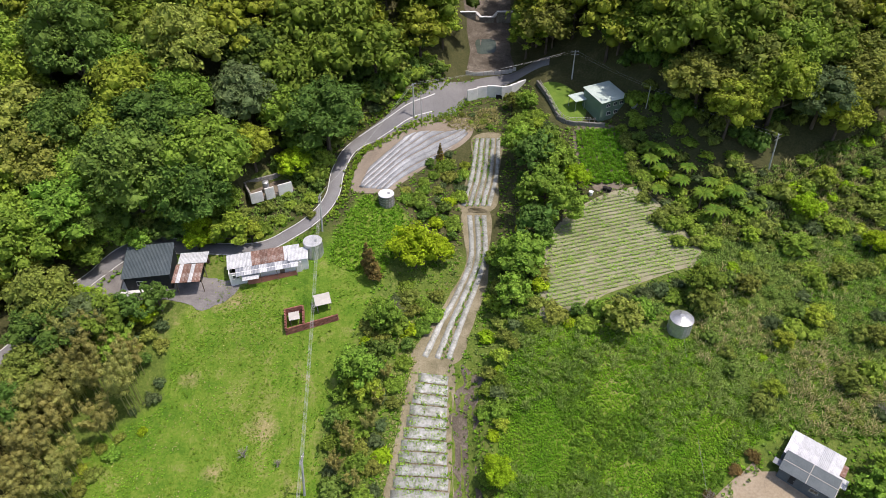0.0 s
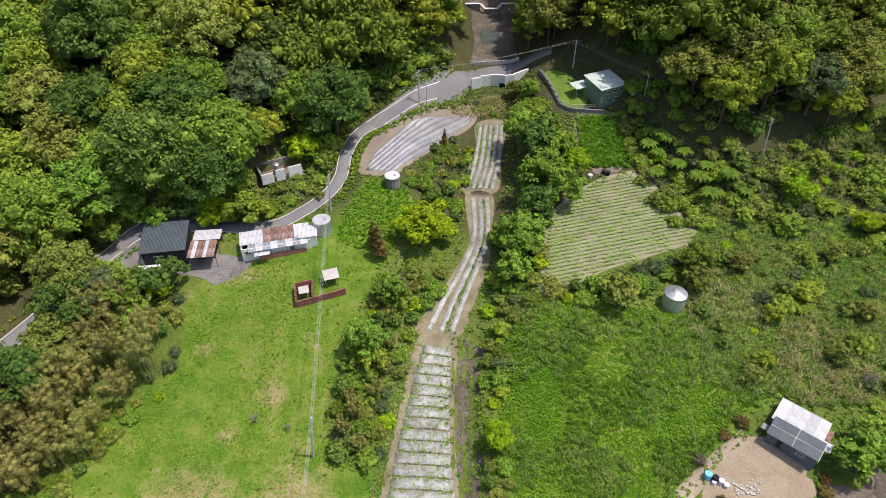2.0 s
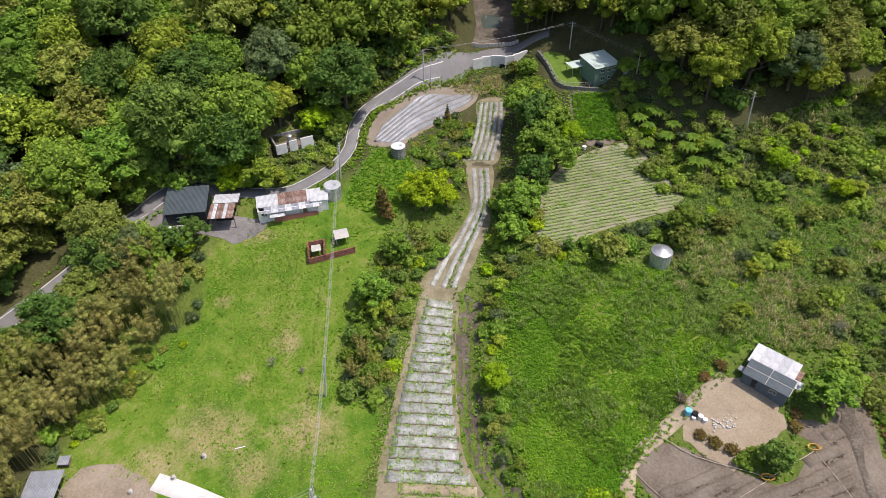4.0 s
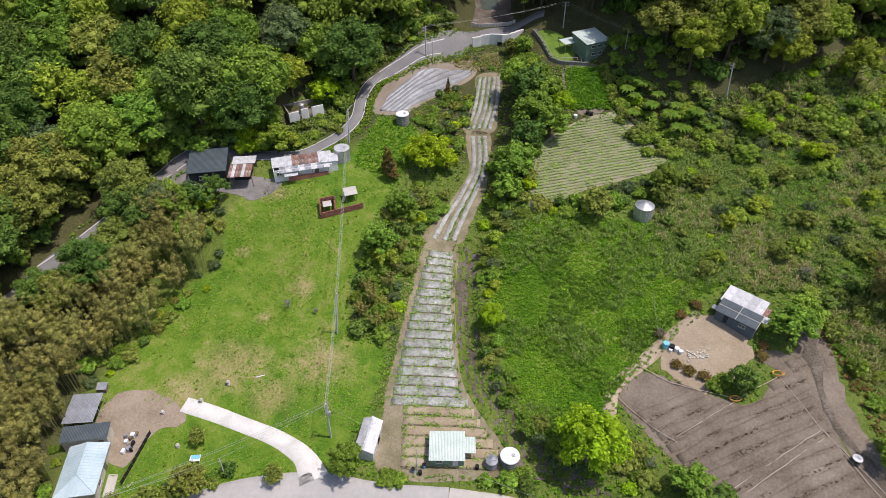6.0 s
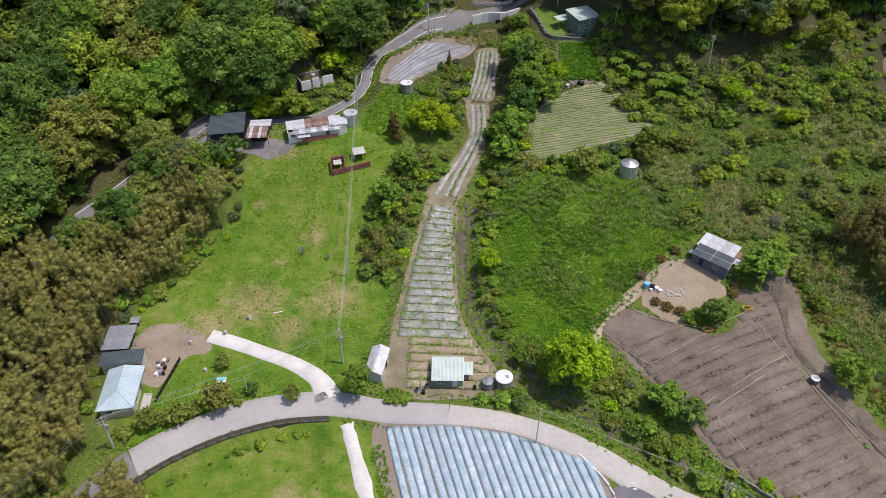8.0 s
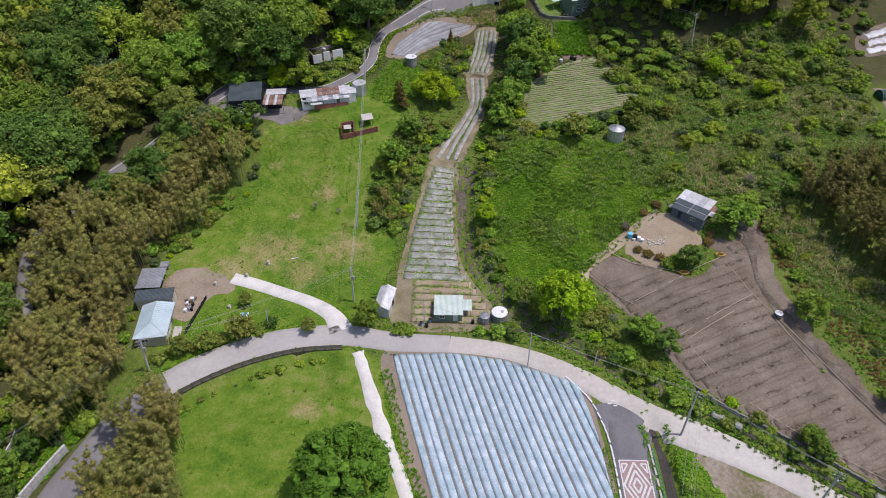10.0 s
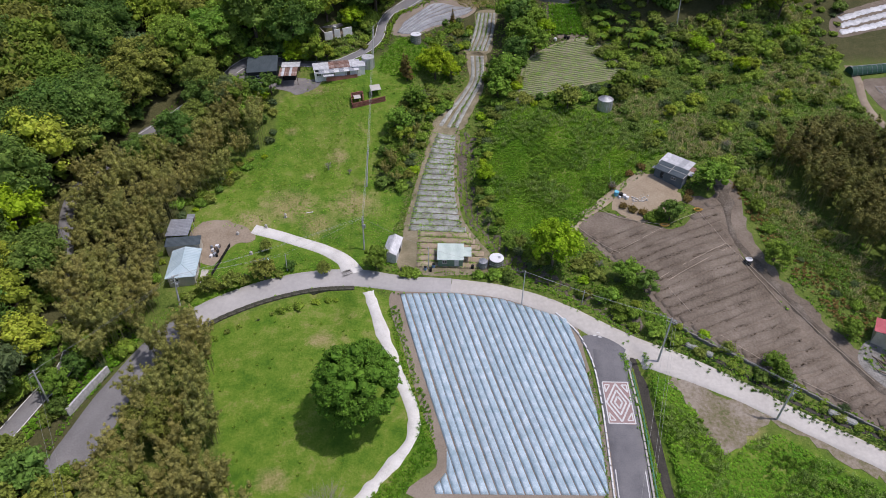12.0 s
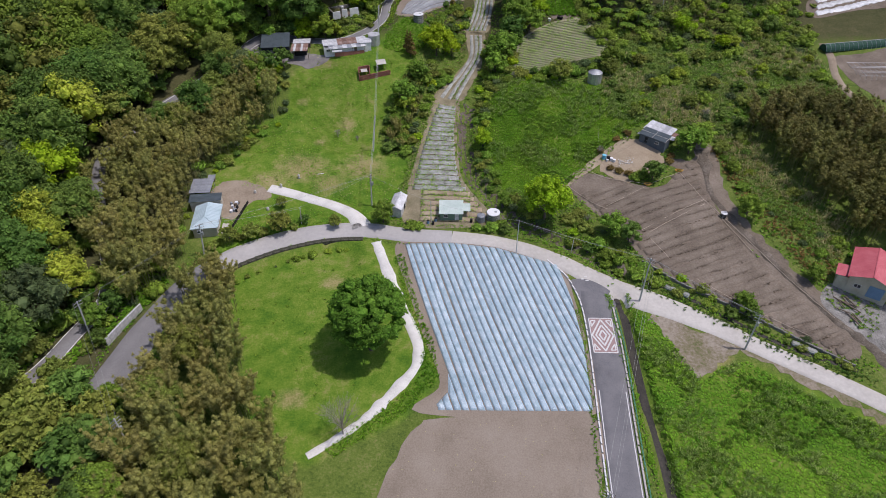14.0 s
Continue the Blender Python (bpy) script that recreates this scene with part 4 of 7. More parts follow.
SHRUB_GREY = Stand([bush(131, 1.8, 1.6, LEAF_GREY, 6, 0.34, slim=0.2)], "grey-green tufted shrub on the slope", "shrub", "slope shrubs")
SHRUB_RUST = Stand([bush(141, 1.6, 1.7, LEAF_RUST, 6, 0.26, slim=0.3)], "rusty brown shrub with drying leaves", "shrub", "slope shrubs")


def scatter(outline, gap, seed, avoid=(), tries=30):
    """Places at least a gap apart inside an outline and away from lines (line, distance)."""
    rng = random.Random(seed)
    xs, ys = [q[0] for q in outline], [q[1] for q in outline]
    cell, got = {}, []
    n = int((max(xs) - min(xs)) * (max(ys) - min(ys)) / gap ** 2 * tries * 0.12)
    for _ in range(n):
        x, y = rng.uniform(min(xs), max(xs)), rng.uniform(min(ys), max(ys))
        if not inside(outline, x, y) or any(away(line, x, y) < d for line, d in avoid):
            continue
        i, j = int(x // gap), int(y // gap)
        if any((x - a) ** 2 + (y - b) ** 2 < gap * gap for u in (i - 1, i, i + 1) for v in (j - 1, j, j + 1) for a, b in cell.get((u, v), ())):
            continue
        cell.setdefault((i, j), []).append((x, y))
        got.append((x, y, rng.random(), rng.random(), rng.randrange(1000)))
    return got


WOOD_LEFT = [(-175, 40), (-118, 66), (-86, 68), (-76, 84), (-66, 97), (-48, 99), (-42, 99), (-44, 113), (-31, 116), (-26, 120), (-24.4, 128.6), (-14.8, 136.6), (-6.6, 143), (0, 154.6), (4, 166), (3, 184), (-12, 172), (-110, 160), (-185, 160)]
WOOD_RIGHT = [(22, 165), (27, 163), (33, 157), (42, 150), (46.5, 141), (50, 131), (54, 125), (60, 119.5), (66, 117.5), (77, 120), (90, 125), (103, 133), (116, 138), (150, 148), (150, 180), (60, 185), (22, 200)]
WOOD_WEST = [(-125, -40), (-84, -52), (-79, -20), (-77, -2), (-80, 8), (-88, 20), (-92, 40), (-84, 60), (-86, 68), (-118, 66), (-150, 50)]
WOOD_LANE = [(-80, 54), (-74, 54), (-68, 66), (-62, 76), (-64, 84), (-70, 78), (-78, 64)]
WOOD_CORNER = [(-108, -66), (-58, -66), (-59, -40), (-61, -28), (-68, -27), (-73, -21), (-79, -28), (-96, -44)]


WOOD_SHED = [(-84, 76), (-78, 80), (-71, 90), (-62, 99), (-48, 99), (-42, 99), (-44, 106), (-52, 106), (-66, 104), (-78, 94), (-86, 84)]
LANE_VIEW = [(-80, 60), (-76, 66), (-71, 73)]


# bright single trees that stand free among the darker wood
BRIGHT = [(-94.2, 24.5), (-94.6, 40.5), (-91.5, 9.6), (-80.0, -5.0), (-86.5, 3.0)]


def woods():
    fresh = ((DEEP, 0.16), (MID, 0.34), (OLIVE, 0.22), (GOLD, 0.18), (LIME, 0.05), (GREY, 0.05))
    shady = ((DEEP, 0.44), (GREY, 0.18), (OLIVE, 0.28), (MID, 0.10))
    mixed = ((OLIVE, 0.30), (MID, 0.30), (GOLD, 0.34), (GREY, 0.06))
    for outline, gap, seed, far in ((WOOD_LEFT, 5.9, 5, 3.2), (WOOD_RIGHT, 5.9, 6, 1.9), (WOOD_WEST, 5.6, 7, 2.6), (WOOD_LANE, 4.2, 8, 2.4), (WOOD_CORNER, 3.9, 10, 2.6), (WOOD_SHED, 4.6, 12, 2.4)):
        for x, y, a, b, k in scatter(outline, gap, seed, ((UPPER, far), (LANE_VIEW, 3.2), (ROAD[2:], 5.5), *((((x, y), (x + 6, y - 4)), 5.5) for x, y in BRIGHT))):
            kinds = shady if outline in (WOOD_WEST, WOOD_LANE) or (outline is WOOD_LEFT and y < 98) else mixed if outline is WOOD_RIGHT else fresh
            v = (0.5 + 0.9 * noise.noise((x * 0.035, y * 0.035, 1.5)) + 0.75 * (a - 0.5)) % 1.0
            for stand, share in kinds:
                v -= share
                if v < 0:
                    break
            small = 0.55 if outline in (WOOD_LANE, WOOD_SHED) else 0.42 if outline is WOOD_CORNER else 0.94
            if outline is WOOD_CORNER:
                (SMALL, SMALL_OLIVE)[k % 2].plant(x, y, 0.9 + 0.7 * b, a * 360, (2, 0)[k % 2], 0.9 + 0.2 * a, 0.2)
            elif y > 130 or x < -104:
                FAR.gather(x, y, 0.9 + 0.4 * b, a * 360, (DEEP, MID, OLIVE, GOLD, LIME, GREY).index(stand) % 4, 0.95 + 0.25 * a, 0.2)
            else:
                stand.plant(x, y, small + 0.42 * b, a * 360, k, 0.85 + 0.25 * a, 0.2)
    for outline, seed in ((WOOD_LEFT, 61), (WOOD_RIGHT, 62), (WOOD_WEST, 63), (WOOD_CORNER, 64)):
        for x, y, a, b, k in scatter(outline, 3.4, seed, ((UPPER, 2.6), (ROAD, 3.6))):
            near = away(outline + outline[:1], x, y)
            if near < 7.5 and y < 150 and x > -106:
                UNDER.gather(x, y, 0.7 + 0.8 * b, a * 360, k, 1.0 + 0.7 * a, 0.2)
    FAR.mass("far_wood", "distant trees of the hillside wood", "wood")
    UNDER.mass("wood_edge", "leafy undergrowth along the edge of the wood", "undergrowth")


woods()
GROVE_WEST = [(-57, -12), (-57.5, -3), (-57.5, 3), (-55.5, 6.5), (-52.5, 5), (-48.6, 0.4), (-43.5, -10), (-41, -20), (-37, -29), (-28, -40), (-24, -48), (-30, -66), (-56, -66), (-58, -46), (-58, -30), (-55.5, -20)]
GROVE_NORTH = [(-76, 2), (-72, -3), (-67, -2), (-64, 4), (-62, 9.5), (-63.6, 16), (-65.8, 24), (-68, 36), (-66, 41), (-60, 48), (-56, 60), (-50, 66), (-52, 72), (-58, 76), (-64, 74), (-70, 62), (-76, 54), (-88, 44), (-90, 30), (-84, 14), (-80, 8)]
GROVE_EAST = [(81, 57), (98, 65), (112, 61), (122, 40), (108, 15), (96, 19), (87, 38)]


def groves():
    for outline, gap, seed in ((GROVE_WEST, 3.5, 21), (GROVE_NORTH, 3.4, 22), (GROVE_EAST, 3.2, 23)):
        for x, y, a, b, k in scatter(outline, gap, seed, ((ROAD[2:], 2.6), (UPPER[5:], 2.2), (UPPER[:5], 2.6), (LANE_VIEW, 4.0))):
            (BAMBOO_DARK if outline is GROVE_EAST else BAMBOO).plant(x, y, 0.86 + 0.36 * b, a * 360, k, 0.9 + 0.25 * a)
    for x, y, a, b, k in scatter(GROVE_WEST, 11.0, 24, ((ROAD, 6.0),)):
        if x < -38:
            (MID, OLIVE, OLIVE)[k % 3].plant(x, y, 0.5 + 0.3 * b, a * 360, k)


groves()


# ---- field rows ----
def clip(outline, o, u):
    """Stretches of the line o + s u inside an outline."""
    hits = []
    for (ax, ay), (bx, by) in zip(outline, outline[1:] + outline[:1]):
        ex, ey = bx - ax, by - ay
        det = u[0] * ey - u[1] * ex
        if abs(det) < 1e-9:
            continue
        s = ((ax - o[0]) * ey - (ay - o[1]) * ex) / det
        k = ((ax - o[0]) * u[1] - (ay - o[1]) * u[0]) / det
        if 0 <= k < 1:
            hits.append(s)
    hits.sort()
    return list(zip(hits[::2], hits[1::2]))


def ridge(name, line, width, high, mat, parent, rng, ragged=0.05, step=0.9):
    """A raised bed along a line, rounded on top, its edges a little uneven."""
    pts = glide(line, step)
    n = len(pts)
    verts, faces = [], []
    prof = ((-0.5, -0.06), (-0.42, 0.7), (-0.16, 1.0), (0.16, 1.0), (0.42, 0.7), (0.5, -0.06))
    for i, (x, y) in enumerate(pts):
        a, b = pts[max(0, i - 1)], pts[min(n - 1, i + 1)]
        d = Vector((b[0] - a[0], b[1] - a[1])).normalized()
        end = 0.35 if i in (0, n - 1) else 1.0
        for s, k in prof:
            w = s * width * (1 + rng.uniform(-ragged, ragged))
            px, py = x + d.y * w, y - d.x * w
            verts.append((px, py, height(px, py) + 0.05 + k * high * end * (1 + rng.uniform(-0.15, 0.15))))
    c = len(prof)
    for i in range(n - 1):
        for k in range(c - 1):
            faces.append((i * c + k, (i + 1) * c + k, (i + 1) * c + k + 1, i * c + k + 1))
    faces += [tuple(range(c)), tuple(range((n - 1) * c, n * c))[::-1]]
    return put(name, verts, faces, mat, parent, smooth=True)


def film_row(outline, o, u, width, high, mat, parent, rng, step=0.8):
    """A straight film-covered bed whose ends follow the border of its field."""
    prof = ((-0.5, -0.06), (-0.44, 0.75), (-0.18, 1.0), (0.18, 1.0), (0.44, 0.75), (0.5, -0.06))
    ends = []
    for s, k in prof:
        cut = clip(outline, (o[0] + u.y * s * width, o[1] - u.x * s * width), u)
        if not cut:
            return None
        ends.append(max(cut, key=lambda c: c[1] - c[0]))
    long = max(b - a for a, b in ends)
    if long < 1.6 or min(b - a for a, b in ends) < 0.4:
        return None
    n = max(3, int(long / step))
    verts, faces = [], []
    bend = rng.uniform(-0.10, 0.10)
    for i in range(n + 1):
        t = i / n
        for (s, k), (a, b) in zip(prof, ends):
            d = a + 0.1 + (b - a - 0.2) * t
            w = s * width * (1 + rng.uniform(-0.03, 0.03)) + bend * math.sin(math.pi * t)
            x, y = o[0] + u.x * d + u.y * w, o[1] + u.y * d - u.x * w
            verts.append((x, y, height(x, y) + 0.05 + k * high * (0.4 if i in (0, n) else 1.0) * (1 + rng.uniform(-0.12, 0.12))))
    for i in range(n):
        for k in range(5):
            faces.append((i * 6 + k, (i + 1) * 6 + k, (i + 1) * 6 + k + 1, i * 6 + k + 1))
    faces += [tuple(range(6)), tuple(range(n * 6, n * 6 + 6))[::-1]]
    return put("mulch_row", verts, faces, mat, parent, smooth=True)


def tufts(name, places, size, mat, rng, label, category, blades=5, slim=0.35, tall=1.0, parent=None, spread=0.5):
    """Many small plants in one mesh: kites that fan out from each place."""
    verts, faces = [], []
    for x, y in places:
        z = height(x, y) + 0.06
        s = size * rng.uniform(0.65, 1.3)
        a0 = rng.uniform(0, 6.28)
        for k in range(blades):
            a = a0 + k * 6.283 / blades + rng.uniform(-0.4, 0.4)
            ca, sa = math.cos(a), math.sin(a)
            l, h, w = s * spread * rng.uniform(0.8, 1.5), s * tall * rng.uniform(0.5, 1.1), s * slim * 0.5
            i = len(verts)
            verts += [(x, y, z - 0.05), (x + ca * l * 0.5 - sa * w, y + sa * l * 0.5 + ca * w, z + h * 0.75), (x + ca * l, y + sa * l, z + h), (x + ca * l * 0.5 + sa * w, y + sa * l * 0.5 - ca * w, z + h * 0.75)]
            faces.append((i, i + 1, i + 2, i + 3))
    ob = put(name, verts, faces, mat, parent)
    return tagged(ob, label, category, kind="stuff")


def rows():
    rng = random.Random(31)
    soil = bpy.data.objects["film_field_soil"]
    u = Vector((0.308, -0.951)).normalized()
    for i in range(-7, 30):
        o = (-10.2 + 1.47 * i * 0.951 + 0.1, 16 + 1.47 * i * 0.308)
        film_row(FILM_FIELD, o, u, 1.30, 0.34, FILM_BLUE, soil, rng)
    low = bpy.data.objects["strip_soil_lower"]
    plants, furrows = [], []
    lower = [(-10.6, 35), (-8.7, 51), (-6.9, 62), (-4.3, 74), (1.2, 74), (0.7, 62), (1.1, 50), (2.4, 40), (8.4, 29), (9.8, 25.5), (-8.6, 25.2)]
    y = 25.6
    while y < 73.6:
        bed = clip(lower, (-30, y), (1, 0))
        if bed:
            a, b = bed[0][0] - 30 + 0.4, bed[-1][1] - 30 - 0.2
            if y < 36:
                a = max(a, -7.6)
            film = y > 36.5
            ridge("mulch_bed" if film else "soil_bed", [(a, y + 0.15), ((a + b) / 2, y + 0.02), (b, y - 0.35)], 1.80 if film else 1.55, 0.16, FILM_PALE if film else SAND, low, rng, 0.025, 1.6)
            x = a + 0.3
            while x < b - 0.3:
                for s in (-0.6, -0.1, 0.4, 0.75):
                    if rng.random() < 0.35 + 0.6 * (noise.noise((x * 0.25, y * 0.25, 8)) + 0.5):
                        plants.append((x + rng.uniform(-0.1, 0.1), y + s + 0.15 - 0.5 * (x - a) / (b - a) + rng.uniform(-0.15, 0.15)))
                x += 0.5
            # a line of small dark tufts along each gap between beds
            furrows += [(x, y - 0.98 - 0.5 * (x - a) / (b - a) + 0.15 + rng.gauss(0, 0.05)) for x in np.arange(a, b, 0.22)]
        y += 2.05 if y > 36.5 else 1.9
    tufts("bed_gap_weeds", furrows, 0.20, DARK_TUFTS, rng, "small dark tufts in the gaps between beds", "weeds", 4, 0.45, 0.45)
    tufts("crop_seedlings", plants, 0.52, SPROUT, rng, "young green vegetables growing on mulch beds", "crops", 4, 0.6, 0.5)
    mid = bpy.data.objects["strip_soil_middle"]
    for k in (-1.6, 0.1, 1.7):
        ridge("mulch_bed", [(-1.2 + k * 1.3, 76), (1.6 + k * 1.15, 84), (4.8 + k * 0.9, 92), (7.2 + k * 0.85, 100), (7.4 + k * 0.95, 111.8)], 1.1, 0.2, FILM_PALE, mid, rng, 0.1)
    top = bpy.data.objects["strip_soil_upper"]
    for k in range(5):
        f = (k - 2) * 1.42
        ridge("mulch_bed", [(7.4 + f, 114.6), (9.7 + f, 125), (11.0 + f * 0.92, 137)], 0.95, 0.2, FILM_PALE, top, rng, 0.1)
    between = [(7.4 + (k - 1.5) * 1.42 + 2.3 * t + rng.uniform(-0.3, 0.3), 114.6 + 22 * t) for k in range(4) for t in np.linspace(0, 1, 40)]
    between += [(x + rng.uniform(-0.5, 0.5), y) for x, y in glide([(0.2, 76), (2.7, 84), (5.6, 92), (7.9, 100), (8.2, 111)], 0.35)]
    tufts("row_weeds", between, 0.5, VINE, rng, "green weeds between mulch beds", "weeds", 4, 0.5, 0.5)
    up = bpy.data.objects["film_field_upper_soil"]
    area = [(-18, 112.9), (-16, 120), (-11.5, 127), (0, 135.5), (6, 141), (6.2, 138.4), (-0.7, 128), (-8, 116.6), (-11.8, 112.2)]
    v = Vector((0.605, 0.797)).normalized()
    for i in range(24):
        film_row(area, (-24 + i * 0.88, 130 - i * 0.665), v, 0.96, 0.2, FILM_GREY, up, rng)
    crop, gap = [(18.8, 81), (20, 92), (21.7, 100), (27, 106.4), (33, 111), (38.5, 113.2), (43.6, 112.4), (50.8, 94.8), (45.3, 92), (32.6, 87.3)], 0.95
    w = Vector((0.97, 0.24)).normalized()
    soil = bpy.data.objects["crop_field"]
    green = []
    for i in range(44):
        o = (0, 76 + gap * i)
        for a, b in clip(crop, o, w):
            if b - a > 2:
                ridge("crop_row", [(o[0] + w.x * a, o[1] + w.y * a), (o[0] + w.x * (a + b) / 2, o[1] + w.y * (a + b) / 2), (o[0] + w.x * b, o[1] + w.y * b)], 0.62, 0.12, CROP_SOIL, soil, rng, 0.08, 1.5)
                s = a + 0.3
                while s < b - 0.2:
                    if rng.random() < 0.95:
                        green.append((o[0] + w.x * s, o[1] + w.y * s + rng.uniform(-0.06, 0.06)))
                    s += 0.31
    tufts("crop_plants", green, 0.8, SPROUT, rng, "rows of young leafy green crops", "crops", 5, 0.55, 0.2)
    wild = [(rng.uniform(31.5, 41.5), rng.uniform(115.5, 133)) for _ in range(1500)]
    wild = [(31.5 + round((x - 31.5) / 1.3) * 1.3 + rng.uniform(-0.4, 0.4), y) for x, y in wild]
    tufts("terrace_crops", wild, 0.8, VINE, rng, "overgrown green vegetable rows on a terrace", "crops", 5, 0.5, 0.6)
    east = bpy.data.objects["field_east"]
    f = Vector((0.93, 0.36)).normalized()
    furrow = []
    for i in range(30):
        o = (0, -50 + 2.45 * i)
        for a, b in clip(FIELD_EAST, o, f):
            if b - a > 5:
                p = [(o[0] + f.x * s + rng.uniform(-0.15, 0.15), o[1] + f.y * s + rng.uniform(-0.25, 0.25)) for s in np.linspace(a + 0.8, b - 0.8, 6)]
                ridge("plough_ridge", p, 1.75, 0.32, SOIL, east, rng, 0.18, 1.2)
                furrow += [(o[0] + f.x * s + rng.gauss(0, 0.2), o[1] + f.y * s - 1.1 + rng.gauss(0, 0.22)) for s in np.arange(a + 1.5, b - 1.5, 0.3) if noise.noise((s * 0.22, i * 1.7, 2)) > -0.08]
    tufts("furrow_litter", furrow, 0.42, DARK_TUFTS, rng, "dark withered stalks lying in the furrows", "stalks", 4, 0.3, 0.3)
    clods = [(rng.uniform(-12, 28), rng.uniform(-75, -28.5)) for _ in range(260)]
    tufts("field_stubble", [q for q in clods if inside([(-9, -29), (27, -28.5), (26, -74), (-18, -76)], *q)], 0.22, STRAW, rng, "dry stubble scattered over bare soil", "stubble", 3, 0.4, 0.3)


rows()


# ---- road details ----
def quad_on(name, corners, mat, lift, parent=None, label=""):
    return put(name, [(x, y, height(x, y) + lift) for x, y in corners], [tuple(range(len(corners)))], mat, parent, label)


def paving_motif():
    """A red panel with white diamonds and corner triangles, painted across the side road."""
    root = tagged(ribbon("road_motif", [(32.75, -4.1), (32.7, -8.5), (32.5, -13.0)], 5.0, PAINT_RED, 0.14, 1.0, 2), "painted red and white diamond pattern across dark asphalt", "road marking", kind="structure")
    cx, cy, w, h = 32.62, -8.5, 2.45, 4.4

    def band(pts, t, closed=True):
        n = len(pts)
        for i in range(n if closed else n - 1):
            a, b = Vector(pts[i]), Vector(pts[(i + 1) % n])
            d = (b - a).normalized()
            s = Vector((-d.y, d.x)) * t / 2
            m = 4
            for j in range(m):
                p, q = a.lerp(b, j / m), a.lerp(b, (j + 1) / m)
                quad_on("painted_stripe", [tuple(p - s), tuple(q - s), tuple(q + s), tuple(p + s)], PAINT_WHITE, 0.165, root)
    for k in (0.92, 0.60, 0.30):
        band([(cx, cy + h * k), (cx + w * k, cy), (cx, cy - h * k), (cx - w * k, cy)], 0.34)
    band([(cx - w, cy - h), (cx + w, cy - h), (cx + w, cy + h), (cx - w, cy + h)], 0.22)
    for sx in (-1, 1):
        for sy in (-1, 1):
            band([(cx + sx * w * 0.86, cy + sy * h * 0.86), (cx + sx * w * 0.86, cy + sy * h * 0.5), (cx + sx * w * 0.45, cy + sy * h * 0.86)], 0.26)


paving_motif()


def along(line, shift, step):
    """Points beside a line, a step apart, with the way of the line there."""
    pts = glide(line, step)
    out = []
    for i, (x, y) in enumerate(pts):
        a, b = pts[max(0, i - 1)], pts[min(len(pts) - 1, i + 1)]
        d = Vector((b[0] - a[0], b[1] - a[1])).normalized()
        out.append((x + d.y * shift, y - d.x * shift, math.degrees(math.atan2(d.y, d.x))))
    return out


def kerb_row(name, line, shift, size, mat, label, step=1.5, parent=None, sunk=0.3):
    """Kerb stones laid end to end, all on one mesh."""
    root = empty(name, pose(0, 0, 0))
    tagged(root, label, "kerb", kind="structure")
    me = None
    for x, y, a in along(line, shift, step):
        if me is None:
            ob = part("kerb_stone", box(0, 0, 0, step * 0.985, size[0], size[1] + sunk, bevel=0.03), mat, root)
            me = ob.data
        else:
            ob = new("kerb_stone", me)
            ob.parent = root
        ob.matrix_basis = pose(x, y, height(x, y) + (size[1] - sunk) / 2, 0, 0, a)
    return root


kerb_row("kerb_west", [(23.2, 11.6), (26.6, 7.4), (28.4, 2.6), (29.2, -2), (29.4, -10), (29.0, -22), (28.4, -36), (27.8, -55)], 0, (0.3, 0.32), PLASTER, "low white concrete kerb beside the side road")
kerb_row("kerb_east", SIDE[1:], -3.3, (0.35, 0.35), CONCRETE, "grey concrete channel edge beside the side road")


def railing(line, shift, step, label):
    """Posts and two rails along a line."""
    root = empty("guard_rail", pose(0, 0, 0))
    tagged(root, label, "railing")
    pts = along(line, shift, step)
    for x, y, a in pts:
        z = height(x, y)
        part("post", rod(bmesh.new(), (x, y, z - 0.3), (x, y, z + 1.0), 0.06, 0.06, 6), GREENRAIL, root)
    for k in (0.5, 0.95):
        part("rail", tube(bmesh.new(), [(x, y, height(x, y) + k) for x, y, a in pts], 0.05, 5), GREENRAIL, root)


railing(SIDE[1:], -3.75, 2.4, "green painted metal guard rail beside the side road")


def retaining_wall(name, line, high, thick, mat, label, shift=0.0, base=0.6, top=None):
    """A wall of stout blocks that follows a line; each block its own part."""
    root = empty(name, pose(0, 0, 0))
    tagged(root, label, "wall", kind="structure")
    me = None
    spots = along(line, shift, 2.0)
    pitch = max(math.hypot(p[0] - q[0], p[1] - q[1]) for p, q in zip(spots, spots[1:])) + 0.02
    for x, y, a in spots:
        if me is None:
            ob = part("wall_block", box(0, 0, (high - base) / 2, pitch, thick, high + base, bevel=0.05), mat, root)
            me = ob.data
        else:
            ob = new("wall_block", me)
            ob.parent = root
        ob.matrix_basis = pose(x, y, height(x, y) if top is None else top(x, y), 0, 0, a)
    return root


retaining_wall("wall_road_south", WALL_LINE, 0.35, 1.1, STONE_DARK, "dark mossy stone wall below the road edge", -0.1, 2.4)
retaining_wall("wall_bridge", [(7.6, 151.6), (10.2, 152.8), (13, 153), (16.5, 152.4), (20.5, 155)], 3.6, 0.5, PLASTER, "white-grey concrete retaining wall under the upper lane", 0, 2.6, lambda x, y: 16.6 + 0.05 * (x - 2))
retaining_wall("wall_terrace", [(24.5, 151), (26, 145), (28.3, 136.5), (33, 134.8), (37, 134.4)], 1.0, 0.5, CONCRETE_OLD, "old stone terrace wall beside the lawn", 0, 2.6)
retaining_wall("wall_field", [(45.5, 11.0), (52, 5.6), (60, 0.6), (68, -5.0), (76, -11.0), (81, -14.6)], 0.7, 0.4, CONCRETE_OLD, "dark stone wall at the foot of the ploughed field", 0, 1.2)


